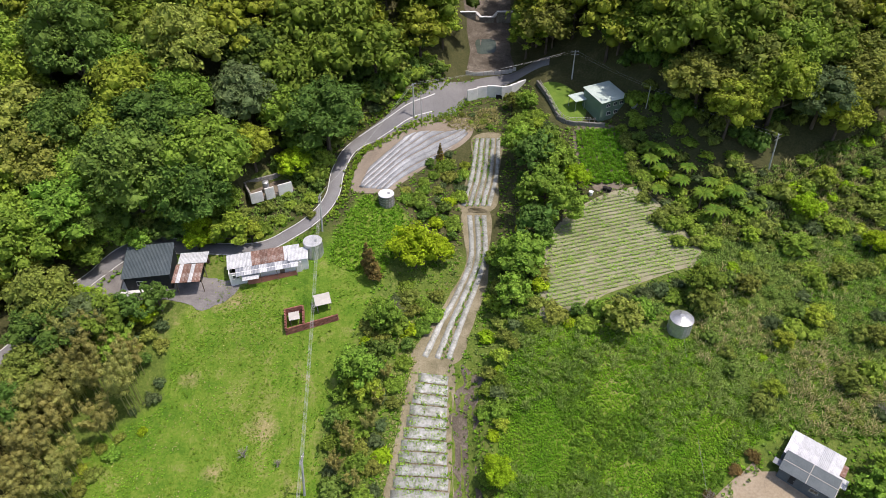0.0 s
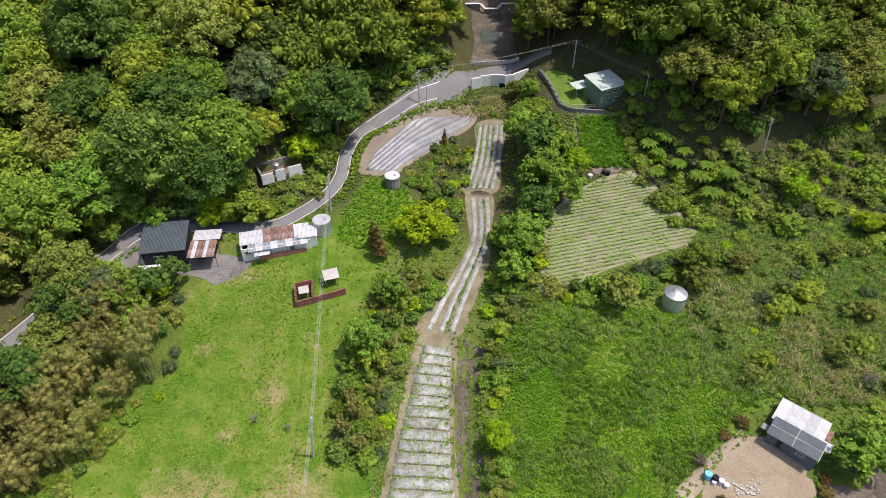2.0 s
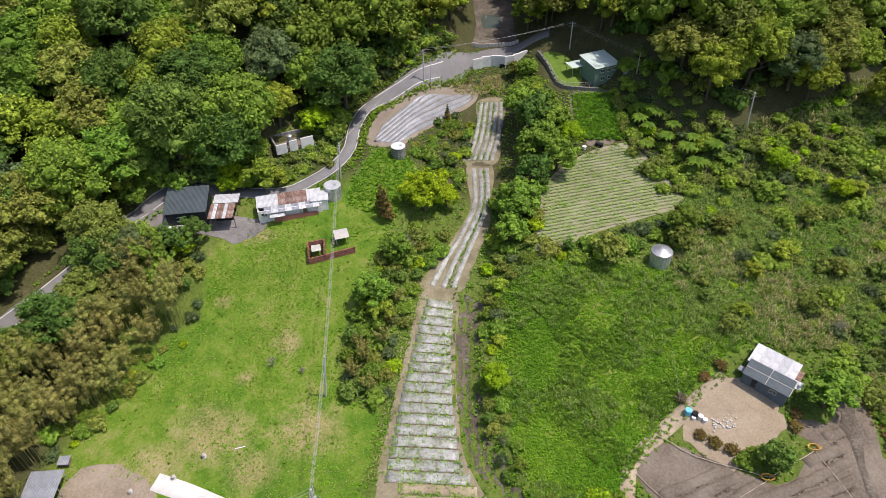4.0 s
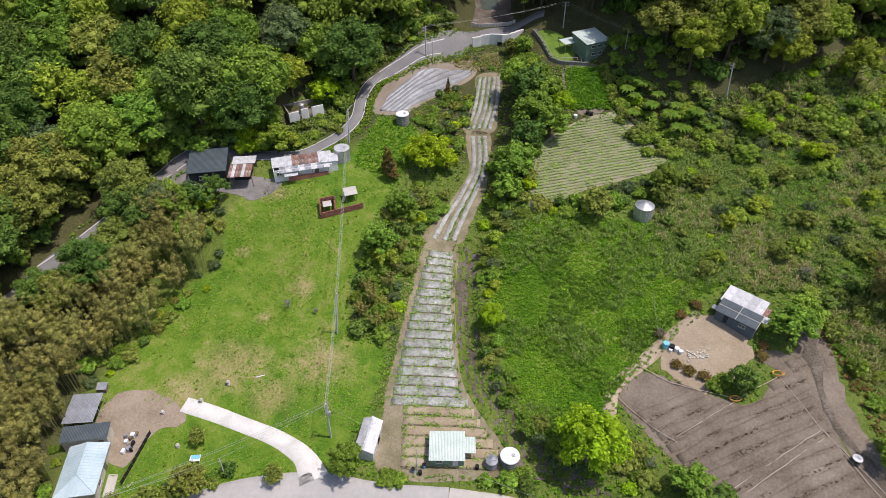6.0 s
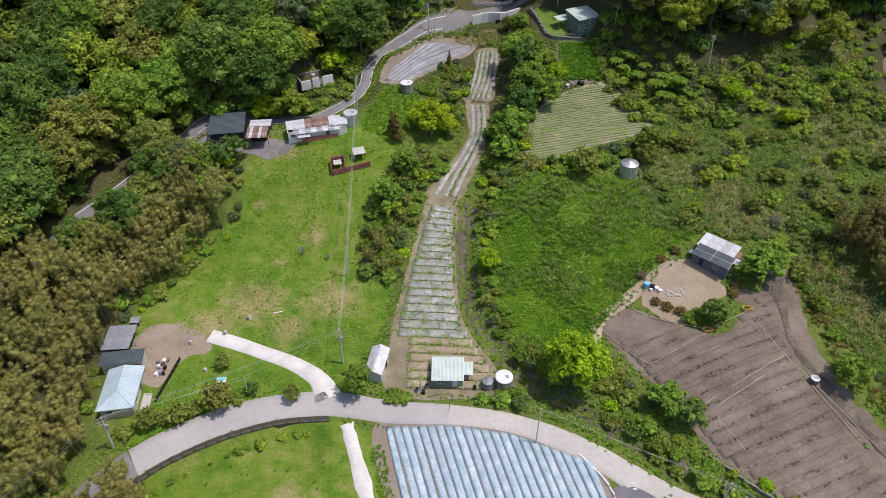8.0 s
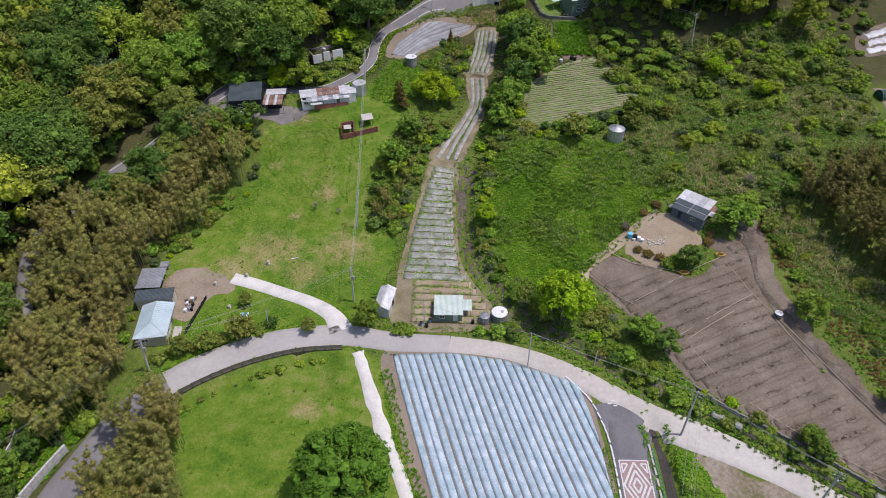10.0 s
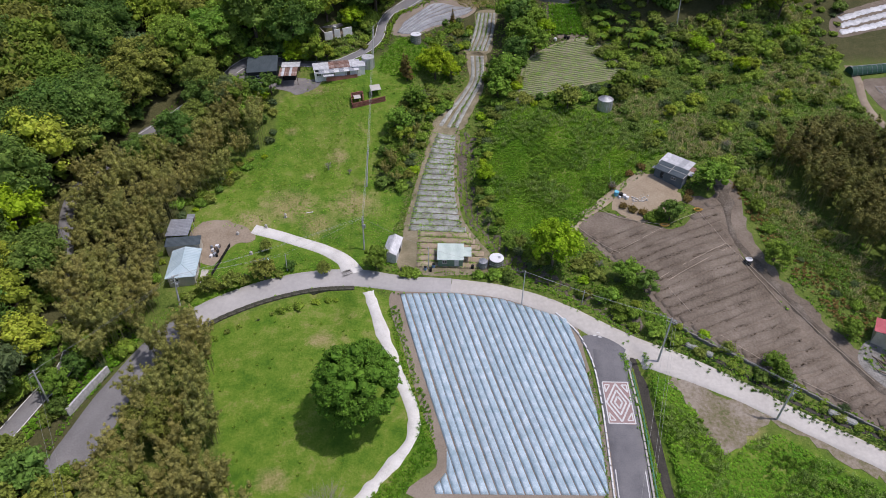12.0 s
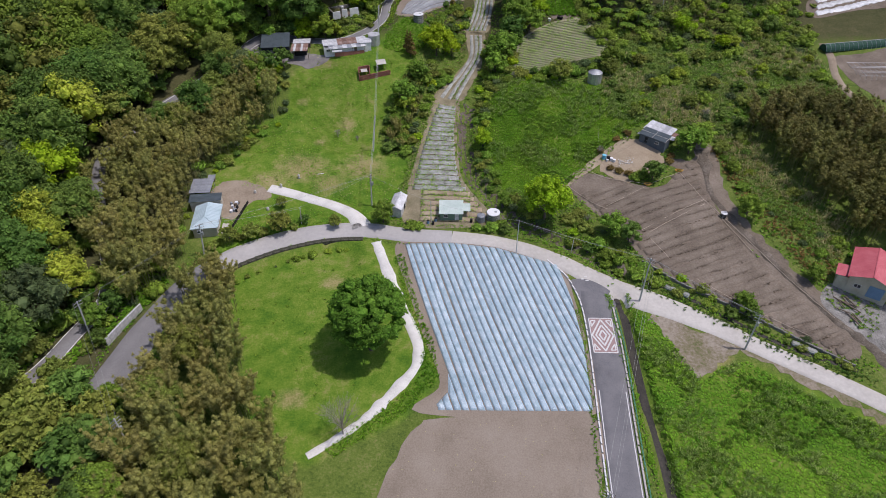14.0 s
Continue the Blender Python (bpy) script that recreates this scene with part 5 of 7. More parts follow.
def culvert():
    ob = part("culvert_mouth", box(0, 0, 0, 1.6, 0.4, 1.5, bevel=0.05), DARK, None)
    ob.matrix_basis = pose(14.6, 152.15, 17.8, 0, 0, -15)
    tagged(ob, "dark square culvert mouth in concrete wall", "culvert", kind="structure")


culvert()


def creek():
    """The stepped concrete stream bed above the lane, with its check dams."""
    S = "structure"
    tagged(sheet("stream_bed", [(7.5, 163), (18.5, 163), (19, 172), (19.5, 186), (20.5, 210), (6, 210), (7, 186), (7.5, 172)], STREAM, 0.06, 2.0, 0.4), "stony stream bed between concrete banks", "stream", kind=S)
    tagged(sheet("water", [(9, 172), (14.5, 172.5), (14.8, 178), (9.5, 178)], WATER, 0.10, 1.5, 0.4), "shallow green pool in the stream bed", "water", kind=S)
    for y, zz in ((187.5, 1.9), (203, 2.0)):
        root = empty("check_dam", pose(13, y, height(13, y)))
        tagged(root, "pale concrete check dam with a notched crest", "dam", kind=S)
        for x, w, h, rz in ((-5.6, 4.6, zz + 1.1, 0), (0, 4.4, zz - 0.4, 0), (5.2, 4.6, zz + 1.1, 0)):
            part("dam_body", box(x, 0, (h - 1) / 2, w, 0.9, h + 1, bevel=0.08), CONCRETE_OLD, root)
            part("crest", box(x, 0, h + 0.1, w, 1.0, 0.16, bevel=0.04), PLASTER, root, "white painted crest")
        for s in (-1, 1):
            bm = bmesh.new()
            rod(bm, (s * 3.3, 0, zz + 1.0), (s * 2.0, 0, zz - 0.3), 0.5, 0.5, 4)
            part("crest_slope", bm, PLASTER, root)
    parapet = empty("parapet", pose(0, 0, 0))
    tagged(parapet, "pale slatted concrete parapet of the lane bridge", "parapet", kind=S)
    for i in range(14):
        x = 6.6 + i * 0.98
        y = 161.6 + 0.10 * i
        part("parapet_block", box(x, y, height(x, y) + 0.55, 0.9, 0.3, 1.1, bevel=0.03), CONCRETE, parapet)


creek()


# ---- poles and cables ----
POLES = [("service", 15.6, 14.0, 10.0, 0, 3, 150), ("power", 42.0, 0.8, 12.5, 0, 2, 150), ("power", 61.4, -11.4, 10.2, 0, 3, 150), ("service", 28.9, 16.1, 4.2, 2, 1, 0), ("power", -57.5, 12.2, 9.2, 6, 3, 40), ("service", -36.5, 22.9, 5.2, 3, 1, 0), ("service", -4.7, 24.3, 6.5, 0, 1, 0), ("power", -19.9, 30.0, 9.5, 2, 3, 80),
         ("power", -21.6, 51.6, 10.8, 6, 2, 80), ("power", -24.2, 100.6, 9.0, 4, 2, 80), ("power", -6.7, 134.5, 8.5, 0, 2, 50), ("service", -5.0, 135.8, 6.2, 0, 1, 0), ("power", 32.8, 151.9, 7.5, 0, 2, 0), ("service", 47.2, 134.4, 5.5, 0, 2, 0), ("power", 68.7, 113.8, 8.4, -4, 2, 30), ("power", -73.8, -12.6, 10.2, 5, 2, 60), ("power", -56.0, -37.5, 11.5, 0, 3, 60), ("power", 25.6, -48.6, 12.0, 0, 3, 150)]
TOPS = []


def pole(kind, x, y, h, lean, arms, turn):
    """A tapered concrete pole; power poles carry cross-arms, insulators and a transformer can."""
    z = height(x, y)
    root = empty("utility_pole", pose(x, y, z, 0, lean, 0))
    tagged(root, "grey concrete utility pole with steel cross-arms" if kind == "power" else "slim grey service pole carrying a cable", "utility pole", "utility poles")
    r = 0.21 if kind == "power" else 0.13
    part("shaft", rod(bmesh.new(), (0, 0, -0.8), (0, 0, h), r, r * 0.6, 9), POLE_GREY, root)
    if kind == "power":
        for i in range(arms):
            zz = h - 0.35 - 0.75 * i
            bm = box(0, 0, zz, 1.9, 0.10, 0.10, rz=turn, bevel=0.01)
            arm = part("cross_arm", bm, STEEL, root)
            for s in (-0.85, -0.35, 0.35, 0.85):
                c, q = math.cos(radians(turn)) * s, math.sin(radians(turn)) * s
                part("insulator", rod(bmesh.new(), (c, q, zz + 0.05), (c, q, zz + 0.28), 0.06, 0.04, 6), INSULATOR, arm)
        if arms == 3:
            can = part("transformer", rod(bmesh.new(), (0.34, 0.1, h - 3.2), (0.34, 0.1, h - 2.3), 0.24, 0.24, 10), STEEL, root)
            part("bracket", box(0.17, 0.05, h - 2.7, 0.3, 0.08, 0.4), STEEL, can)
    m = root.matrix_basis
    TOPS.append([m @ Vector((math.cos(radians(turn)) * s, math.sin(radians(turn)) * s, h - 0.05)) for s in (-0.85, -0.35, 0.35, 0.85)])
    return root


for spec in POLES:
    pole(*spec)


def cable(a, b, sag, r=0.02):
    pts = [a.lerp(b, k / 12) - Vector((0, 0, sag * 4 * (k / 12) * (1 - k / 12))) for k in range(13)]
    ob = part("cable", tube(bmesh.new(), pts, r, 3), CABLE)
    tagged(ob, "thin black overhead cable strung between poles", "cable", "overhead cables")


for i, j, ks in ((0, 1, (0, 3)), (1, 2, (0, 1, 3)), (4, 5, (0, 3)), (5, 7, (1,)), (7, 8, (0, 1, 2, 3)), (8, 9, (0, 1, 2, 3)), (9, 10, (0, 2)), (10, 12, (0, 3)), (12, 13, (0, 2)), (13, 14, (0, 2)), (6, 0, (0,)), (7, 6, (1,)), (4, 15, (0, 3)), (15, 16, (0, 2)), (3, 0, (1,)), (17, 1, (0, 1, 3)), (4, 7, (1, 2))):
    for k in ks:
        cable(TOPS[i][k], TOPS[j][k], 0.018 * (TOPS[i][k] - TOPS[j][k]).length)
cable(Vector((42.4, 76, height(42.4, 76) + 0.6)), Vector((39.8, 49, height(39.8, 49) + 1.2)), 0.5, 0.025)


# ---- buildings ----
def corrugated(w, d, wave=0.25, deep=0.035, thick=0.03):
    """A ribbed metal sheet w wide and d deep, ribs running along its depth."""
    bm = bmesh.new()
    n = max(4, int(w / wave * 2))
    cols = []
    for i in range(n + 1):
        x = -w / 2 + w * i / n
        z = deep if i % 2 else 0.0
        cols.append([bm.verts.new((x, y, z + t)) for t in (0, -thick) for y in (-d / 2, d / 2)])
    for a, b in zip(cols, cols[1:]):
        bm.faces.new((a[0], b[0], b[1], a[1])), bm.faces.new((a[2], a[3], b[3], b[2]))
        bm.faces.new((a[0], a[2], b[2], b[0])), bm.faces.new((a[1], b[1], b[3], a[3]))
    return bm


def slab(root, name, mat, x, y, z, w, d, rx=0, rz=0, label="", ribs=True):
    """A roof sheet laid at a pitch under a thing."""
    ob = part(name, corrugated(w, d) if ribs else box(0, 0, 0, w, d, 0.08, bevel=0.01), mat, root, label)
    ob.matrix_basis = pose(x, y, z, 0, 0, rz) @ pose(0, 0, 0, rx, 0, 0)
    return ob


def window(root, x, y, z, w, h, rz, frame_mat=None):
    fr = part("window", box(0, 0, 0, w, 0.12, h, bevel=0.02), frame_mat or PLASTER, root)
    fr.matrix_basis = pose(x, y, z, 0, 0, rz)
    for s in (-1, 1):
        part("pane", box(s * w * 0.235, -0.055, 0, w * 0.42, 0.03, h * 0.82), GLASS, fr)
    part("sill", box(0, -0.09, -h / 2 - 0.04, w + 0.15, 0.2, 0.07), CONCRETE, fr)
    return fr


def door(root, x, y, z, w, h, rz, mat):
    d = part("door", box(0, 0, 0, w, 0.1, h, bevel=0.01), mat, root)
    d.matrix_basis = pose(x, y, z + h / 2, 0, 0, rz)
    part("handle", box(w * 0.36, -0.08, 0, 0.05, 0.08, 0.18), STEEL, d)
    return d


def walls(root, w, d, h, mat, rise_y=0.0, gable="", thick=0.18, foot=1.2):
    """Four walls with thickness; rise_y lifts the back edge (mono pitch); gable 'x' or 'y' names the ridge's way, rise as its height."""
    for s, name in ((-1, "front_wall"), (1, "back_wall")):
        hh = h + (rise_y if s > 0 and not gable else 0)
        bm = box(0, s * (d / 2 - thick / 2), (hh - foot) / 2, w, thick, hh + foot)
        if gable == "y":
            add_gable(bm, w, thick, hh, rise_y, s * (d / 2 - thick / 2), True)
        part(name, bm, mat, root)
    for s in (-1, 1):
        bm = bmesh.new()
        x0, x1, y0, y1 = s * w / 2, s * (w / 2 - thick), -d / 2 + thick, d / 2 - thick
        vs = []
        for x in (x0, x1):
            prof = [(y0, -foot), (y1, -foot), (y1, h + (rise_y if not gable else 0)), (y0, h)]
            if gable == "x":
                prof.insert(3, (0, h + rise_y))
            vs.append([bm.verts.new((x, y, z)) for y, z in prof])
        bm.faces.new(vs[0]), bm.faces.new(vs[1][::-1])
        n = len(vs[0])
        for i in range(n):
            bm.faces.new((vs[0][i], vs[1][i], vs[1][(i + 1) % n], vs[0][(i + 1) % n]))
        part("side_wall", bm, mat, root)


def add_gable(bm, w, thick, h, rise, y, _):
    vs = [[bm.verts.new((x, y + s * thick / 2, z)) for x, z in ((-w / 2, h), (w / 2, h), (0, h + rise))] for s in (-1, 1)]
    bm.faces.new(vs[0]), bm.faces.new(vs[1][::-1])
    for i in range(3):
        bm.faces.new((vs[0][i], vs[1][i], vs[1][(i + 1) % 3], vs[0][(i + 1) % 3]))


def gable_roof(root, w, d, h, rise, mat, over=0.35, ridge_x=True):
    """Two pitched sheets and a ridge cap."""
    span = d if ridge_x else w
    length = (w if ridge_x else d) + 2 * over
    pitch = math.degrees(math.atan2(rise, span / 2))
    slope_len = math.hypot(rise, span / 2) + over
    mid = (span / 2 + over * math.cos(radians(pitch))) / 2
    zc = h + rise - (math.tan(radians(pitch)) * mid) + 0.08
    for s in (-1, 1):
        if ridge_x:
            slab(root, "roof_sheet", mat, 0, s * mid, zc, length, slope_len, -s * pitch)
        else:
            ob = part("roof_sheet", corrugated(length, slope_len), mat, root)
            ob.matrix_basis = pose(s * mid, 0, zc, 0, 0, 90 * -s) @ pose(0, 0, 0, -pitch, 0, 0)
    part("ridge_cap", box(0, 0, h + rise + 0.13, length if ridge_x else 0.35, 0.35 if ridge_x else length, 0.06), mat, root)


def base_of(x, y, w, d, rz):
    m = pose(x, y, 0, 0, 0, rz)
    zs = [height(*(m @ Vector((sx * w / 2, sy * d / 2, 0))).xy) for sx in (-1, 0, 1) for sy in (-1, 0, 1)]
    return sum(zs) / len(zs)


def house(name, label, x, y, w, d, rz, z=None, category="building"):
    root = empty(name, pose(x, y, base_of(x, y, w, d, rz) if z is None else z, 0, 0, rz))
    return tagged(root, label, category)


def farmhouse_west():
    r = house("farmhouse", "cream farmhouse with a pale blue hipped sheet roof", -59.3, 22.4, 6.6, 9.4, 9, category="house")
    walls(r, 5.6, 8.8, 2.45, WALL_CREAM)
    bm = bmesh.new()
    w, d, e, h = 3.25, 4.8, 2.5, 1.15
    low = [bm.verts.new(v) for v in ((-w, -d, e), (w, -d, e), (w, d, e), (-w, d, e))]
    under = [bm.verts.new((v.co.x, v.co.y, e - 0.12)) for v in low]
    a, b = bm.verts.new((0, -d + 3.2, e + h)), bm.verts.new((0, d - 0.4, e + h))
    for f in ((low[0], low[1], a), (low[1], low[2], b, a), (low[2], low[3], b), (low[3], low[0], a, b), tuple(under[::-1])):
        bm.faces.new(f)
    for i in range(4):
        bm.faces.new((low[i], under[i], under[(i + 1) % 4], low[(i + 1) % 4]))
    roof = part("roof", bm, SHEET_BLUE, r)
    ribs = bmesh.new()
    for i in range(17):
        y = -d + 0.5 + i * 0.55
        k = min(1.0, (y + d) / 3.2) if y < -d + 3.2 else 1.0
        for s in (-1, 1):
            rod(ribs, (s * w, y, e + 0.02), (s * w * (1 - k), y, e + h * k + 0.02), 0.025, 0.025, 4)
    part("seam", ribs, SHEET_BLUE, roof)
    hips = bmesh.new()
    for s in (-1, 1):
        rod(hips, (s * w, -d, e + 0.03), (0, -d + 3.2, e + h + 0.03), 0.07, 0.07, 5)
    rod(hips, (0, -d + 3.2, e + h + 0.03), (0, d - 0.4, e + h + 0.03), 0.08, 0.08, 5)
    part("ridge_cap", hips, SHEET_BLUE, roof)
    window(r, -1.2, -4.44, 1.4, 1.2, 1.0, 0)
    window(r, 2.84, -2, 1.4, 1.2, 1.0, 90)
    door(r, 2.84, 1.2, 0, 1.0, 2.05, 90, WOOD)
    part("step", box(4.1, 0, -0.1, 1.6, 9.0, 0.3, bevel=0.03), CONCRETE, r, "pale concrete terrace")
    a = house("annex", "cream annex with a dark flat sheet roof", -61.3, 28.7, 7.6, 2.8, 9)
    walls(a, 7.4, 2.6, 2.7, WALL_CREAM, 0.3)
    slab(a, "roof", SHEET_DARK, 0, 0, 2.95, 7.9, 3.0, 6)
    door(a, 2.6, -1.35, 0, 0.9, 2.0, 0, WOOD)
    c = house("carport", "open shed with a grey corrugated roof on posts", -63.6, 33.3, 5.2, 5.6, 5)
    for i in range(3):
        slab(c, "roof_sheet", SHEET_GREY, -1.75 + i * 1.75, 0, 2.75 + 0.01 * i, 1.78, 6.0, 3)
    for sx in (-1, 1):
        for sy in (-1, 0, 1):
            part("post", rod(bmesh.new(), (sx * 2.4, sy * 2.6, -0.4), (sx * 2.4, sy * 2.6, 2.7 + 0.15 * sy), 0.07, 0.07, 6), STEEL, c)
    part("back_wall", box(-2.45, 0, 1.1, 0.08, 5.4, 2.2), SHEET_GREY, c)
    part("beam", box(0, -2.7, 2.5, 5.0, 0.12, 0.16), STEEL, c)
    part("shelf", box(-0.4, 1.6, 0.6, 3.4, 1.2, 1.2, bevel=0.05), DARK, c, "dark stored clutter")
    k = house("hutch", "small grey roofed hutch beside the shed", -62.9, 38.8, 1.6, 1.3, 5)
    walls(k, 1.5, 1.2, 1.0, WOOD, 0.15, thick=0.08, foot=0.3)
    slab(k, "roof", SHEET_GREY, 0, 0, 1.15, 1.9, 1.6, 7)


def garden_west():
    b = house("garden_bench", "small white and blue garden table under a tree", -42.1, 25.6, 1.6, 1.2, 5, category="table")
    part("tabletop", box(0, 0, 0.72, 1.7, 1.2, 0.07, bevel=0.02), PLASTIC_WHITE, b)
    part("cover", box(0.05, 0.15, 0.78, 1.4, 0.75, 0.04), BLUE_TARP, b, "blue plastic cover")
    for sx in (-1, 1):
        for sy in (-1, 1):
            part("leg", box(sx * 0.72, sy * 0.5, 0.33, 0.07, 0.07, 0.76), PLASTIC_WHITE, b)
    rng = random.Random(3)
    for i in range(12):
        x, y = -54.6 + rng.uniform(-0.9, 1.2), 28.4 + rng.uniform(-1.6, 1.8)
        bm = box(0, 0, 0.3, rng.uniform(0.4, 0.9), rng.uniform(0.4, 0.8), rng.uniform(0.4, 0.9), bevel=0.08)
        ob = part("crate", bm, (PLASTIC_WHITE, SHEET_GREY, DARK, WOOD)[i % 4])
        ob.matrix_basis = pose(x, y, height(x, y) + 0.1, 0, 0, rng.uniform(0, 90))
        tagged(ob, "household crate stacked beside the farmhouse wall", "crate", "yard clutter")
    fence = empty("hedge_fence", pose(0, 0, 0))
    tagged(fence, "dark net fence between lawn and garden", "fence")
    for i in range(9):
        x, y = -51.4 - 0.22 * i, 30.4 - 1.15 * i
        z = height(x, y)
        part("post", rod(bmesh.new(), (x, y, z - 0.2), (x, y, z + 1.1), 0.05, 0.05, 5), WOOD, fence)
        if i < 8:
            ob = part("panel", box(0, 0, 0.5, 1.1, 0.06, 0.9), DARK, fence)
            ob.matrix_basis = pose(x - 0.11, y - 0.58, height(x - 0.1, y - 0.6), 0, 0, 79)
    for x, y, h in ((-40.2, 40.1, 1.3), (-50.5, 34.2, 0.9), (-45.9, 28.0, 0.9), (-44.2, 36.5, 1.1)):
        s = empty("stone_lantern", pose(x, y, height(x, y)))
        tagged(s, "pale weathered stone garden ornament", "ornament", "garden ornaments")
        part("foot", box(0, 0, 0.1, 0.6, 0.6, 0.4, bevel=0.05), CONCRETE, s)
        part("shaft", rod(bmesh.new(), (0, 0, 0.2), (0, 0, h * 0.7), 0.16, 0.13, 8), CONCRETE, s)
        part("cap", rod(bmesh.new(), (0, 0, h * 0.7), (0, 0, h), 0.38, 0.1, 8), CONCRETE, s)
    p = part("white_pipe", rod(bmesh.new(), (0, 0, 0.1), (1.7, 0.2, 0.1), 0.1, 0.1, 6), PLASTIC_WHITE)
    p.matrix_basis = pose(-35.5, 41.6, height(-35.5, 41.6) + 0.02, 0, 0, 10)
    tagged(p, "white plastic pipe lying in the meadow", "pipe")


def sheds_middle():
    s = house("white_shed", "narrow shed with a bright white gabled sheet roof", -13.1, 29.0, 3.4, 6.6, -9)
    walls(s, 3.0, 6.2, 2.2, SHEET_WHITE, 0.7, "y")
    gable_roof(s, 3.0, 6.2, 2.2, 0.7, SHEET_WHITE, 0.25, False)
    door(s, 1.53, 0.5, 0, 1.0, 1.9, 90, DARK)
    c = house("pump_house", "small green cabin with a pale green sheet roof", 0.2, 27.2, 6.0, 4.6, 0)
    walls(c, 5.6, 4.4, 2.1, WALL_GREEN, 0.35)
    slab(c, "roof", SHEET_GREEN, 0, 0, 2.38, 6.0, 5.4, 4)
    slab(c, "porch_roof", SHEET_GREEN, 3.85, 0.4, 2.05, 1.8, 3.0, 4)
    for y in (-0.8, 1.6):
        part("porch_post", rod(bmesh.new(), (4.5, y, -0.3), (4.5, y, 2.0), 0.05, 0.05, 6), STEEL, c)
    window(c, -1.3, -2.22, 1.3, 1.0, 0.8, 0)
    door(c, 1.4, -2.22, 0, 0.95, 1.9, 0, SHEET_WHITE)
    for i, (x, y) in enumerate(((-5.4, 24.0), (-4.2, 23.6), (-3.6, 24.8), (5.2, 24.6))):
        b = empty("barrel", pose(x, y, height(x, y)))
        tagged(b, "dark plastic barrel beside the green cabin", "barrel", "barrels")
        part("drum", rod(bmesh.new(), (0, 0, -0.1), (0, 0, 0.9), 0.32, 0.30, 12), DARK if i % 2 else BLUE_DOOR, b)
        part("lid", rod(bmesh.new(), (0, 0, 0.88), (0, 0, 0.96), 0.33, 0.33, 12), DARK, b)


def tank(x, y, r, h, top, side, label, cone=0.0, ribs=8, z=None):
    """A round water tank: staved drum, lid and hoops."""
    t = empty("water_tank", pose(x, y, height(x, y) if z is None else z))
    tagged(t, label, "water tank", "water tanks")
    bm = bmesh.new()
    n = ribs * 8
    low, high = [[bm.verts.new((r * (1.0 if i % 4 else 1.03) * math.cos(6.2832 * i / n), r * (1.0 if i % 4 else 1.03) * math.sin(6.2832 * i / n), z)) for i in range(n)] for z in (-0.6, h)]
    for i in range(n):
        bm.faces.new((low[i], low[(i + 1) % n], high[(i + 1) % n], high[i]))
    bm.faces.new(low[::-1]), bm.faces.new(high)
    part("drum", bm, side, t)
    lid = part("lid", rod(bmesh.new(), (0, 0, h), (0, 0, h + 0.12 + cone), r * 1.04, r * (0.2 if cone else 1.0), 28), top, t)
    if cone:
        bm = bmesh.new()
        for i in range(12):
            a = i * math.pi / 6
            rod(bm, (r * 1.04 * math.cos(a), r * 1.04 * math.sin(a), h + 0.02), (r * 0.2 * math.cos(a), r * 0.2 * math.sin(a), h + 0.14 + cone), 0.03, 0.03, 4)
        part("seam", bm, STEEL, lid)
    part("hatch", box(r * 0.35, 0, h + 0.18 + cone * 0.6, 0.6, 0.6, 0.12, bevel=0.03), STEEL, lid)
    for k in range(1, 4):
        part("hoop", rod(bmesh.new(), (0, 0, h * k / 4 - 0.05), (0, 0, h * k / 4 + 0.05), r * 1.015, r * 1.015, 28), STEEL, t)
    return t


def tanks():
    tank(-11.7, 108.4, 1.6, 2.4, PLASTIC_WHITE, CONCRETE_OLD, "concrete water tank with a bright white lid")
    tank(-25.0, 94.8, 1.8, 3.0, SHEET_WHITE, STEEL, "large steel water tank with a pale lid beside the sheds")
    tank(42.0, 78.0, 2.0, 3.0, STEEL, STEEL, "large galvanised water tank with a low conical lid", 0.6, 10)
    tank(10.6, 25.6, 1.6, 2.3, PLASTIC_WHITE, CONCRETE_OLD, "concrete water tank with a bright white lid by the road")
    tank(7.6, 25.2, 1.0, 1.7, SHEET_GREY, SHEET_GREY, "small grey water tank beside the green cabin", 0.2)
    tank(66.3, 24.9, 0.75, 1.2, PLASTIC_WHITE, DARK, "small black plastic tank with a white lid at the field edge", 0.1)


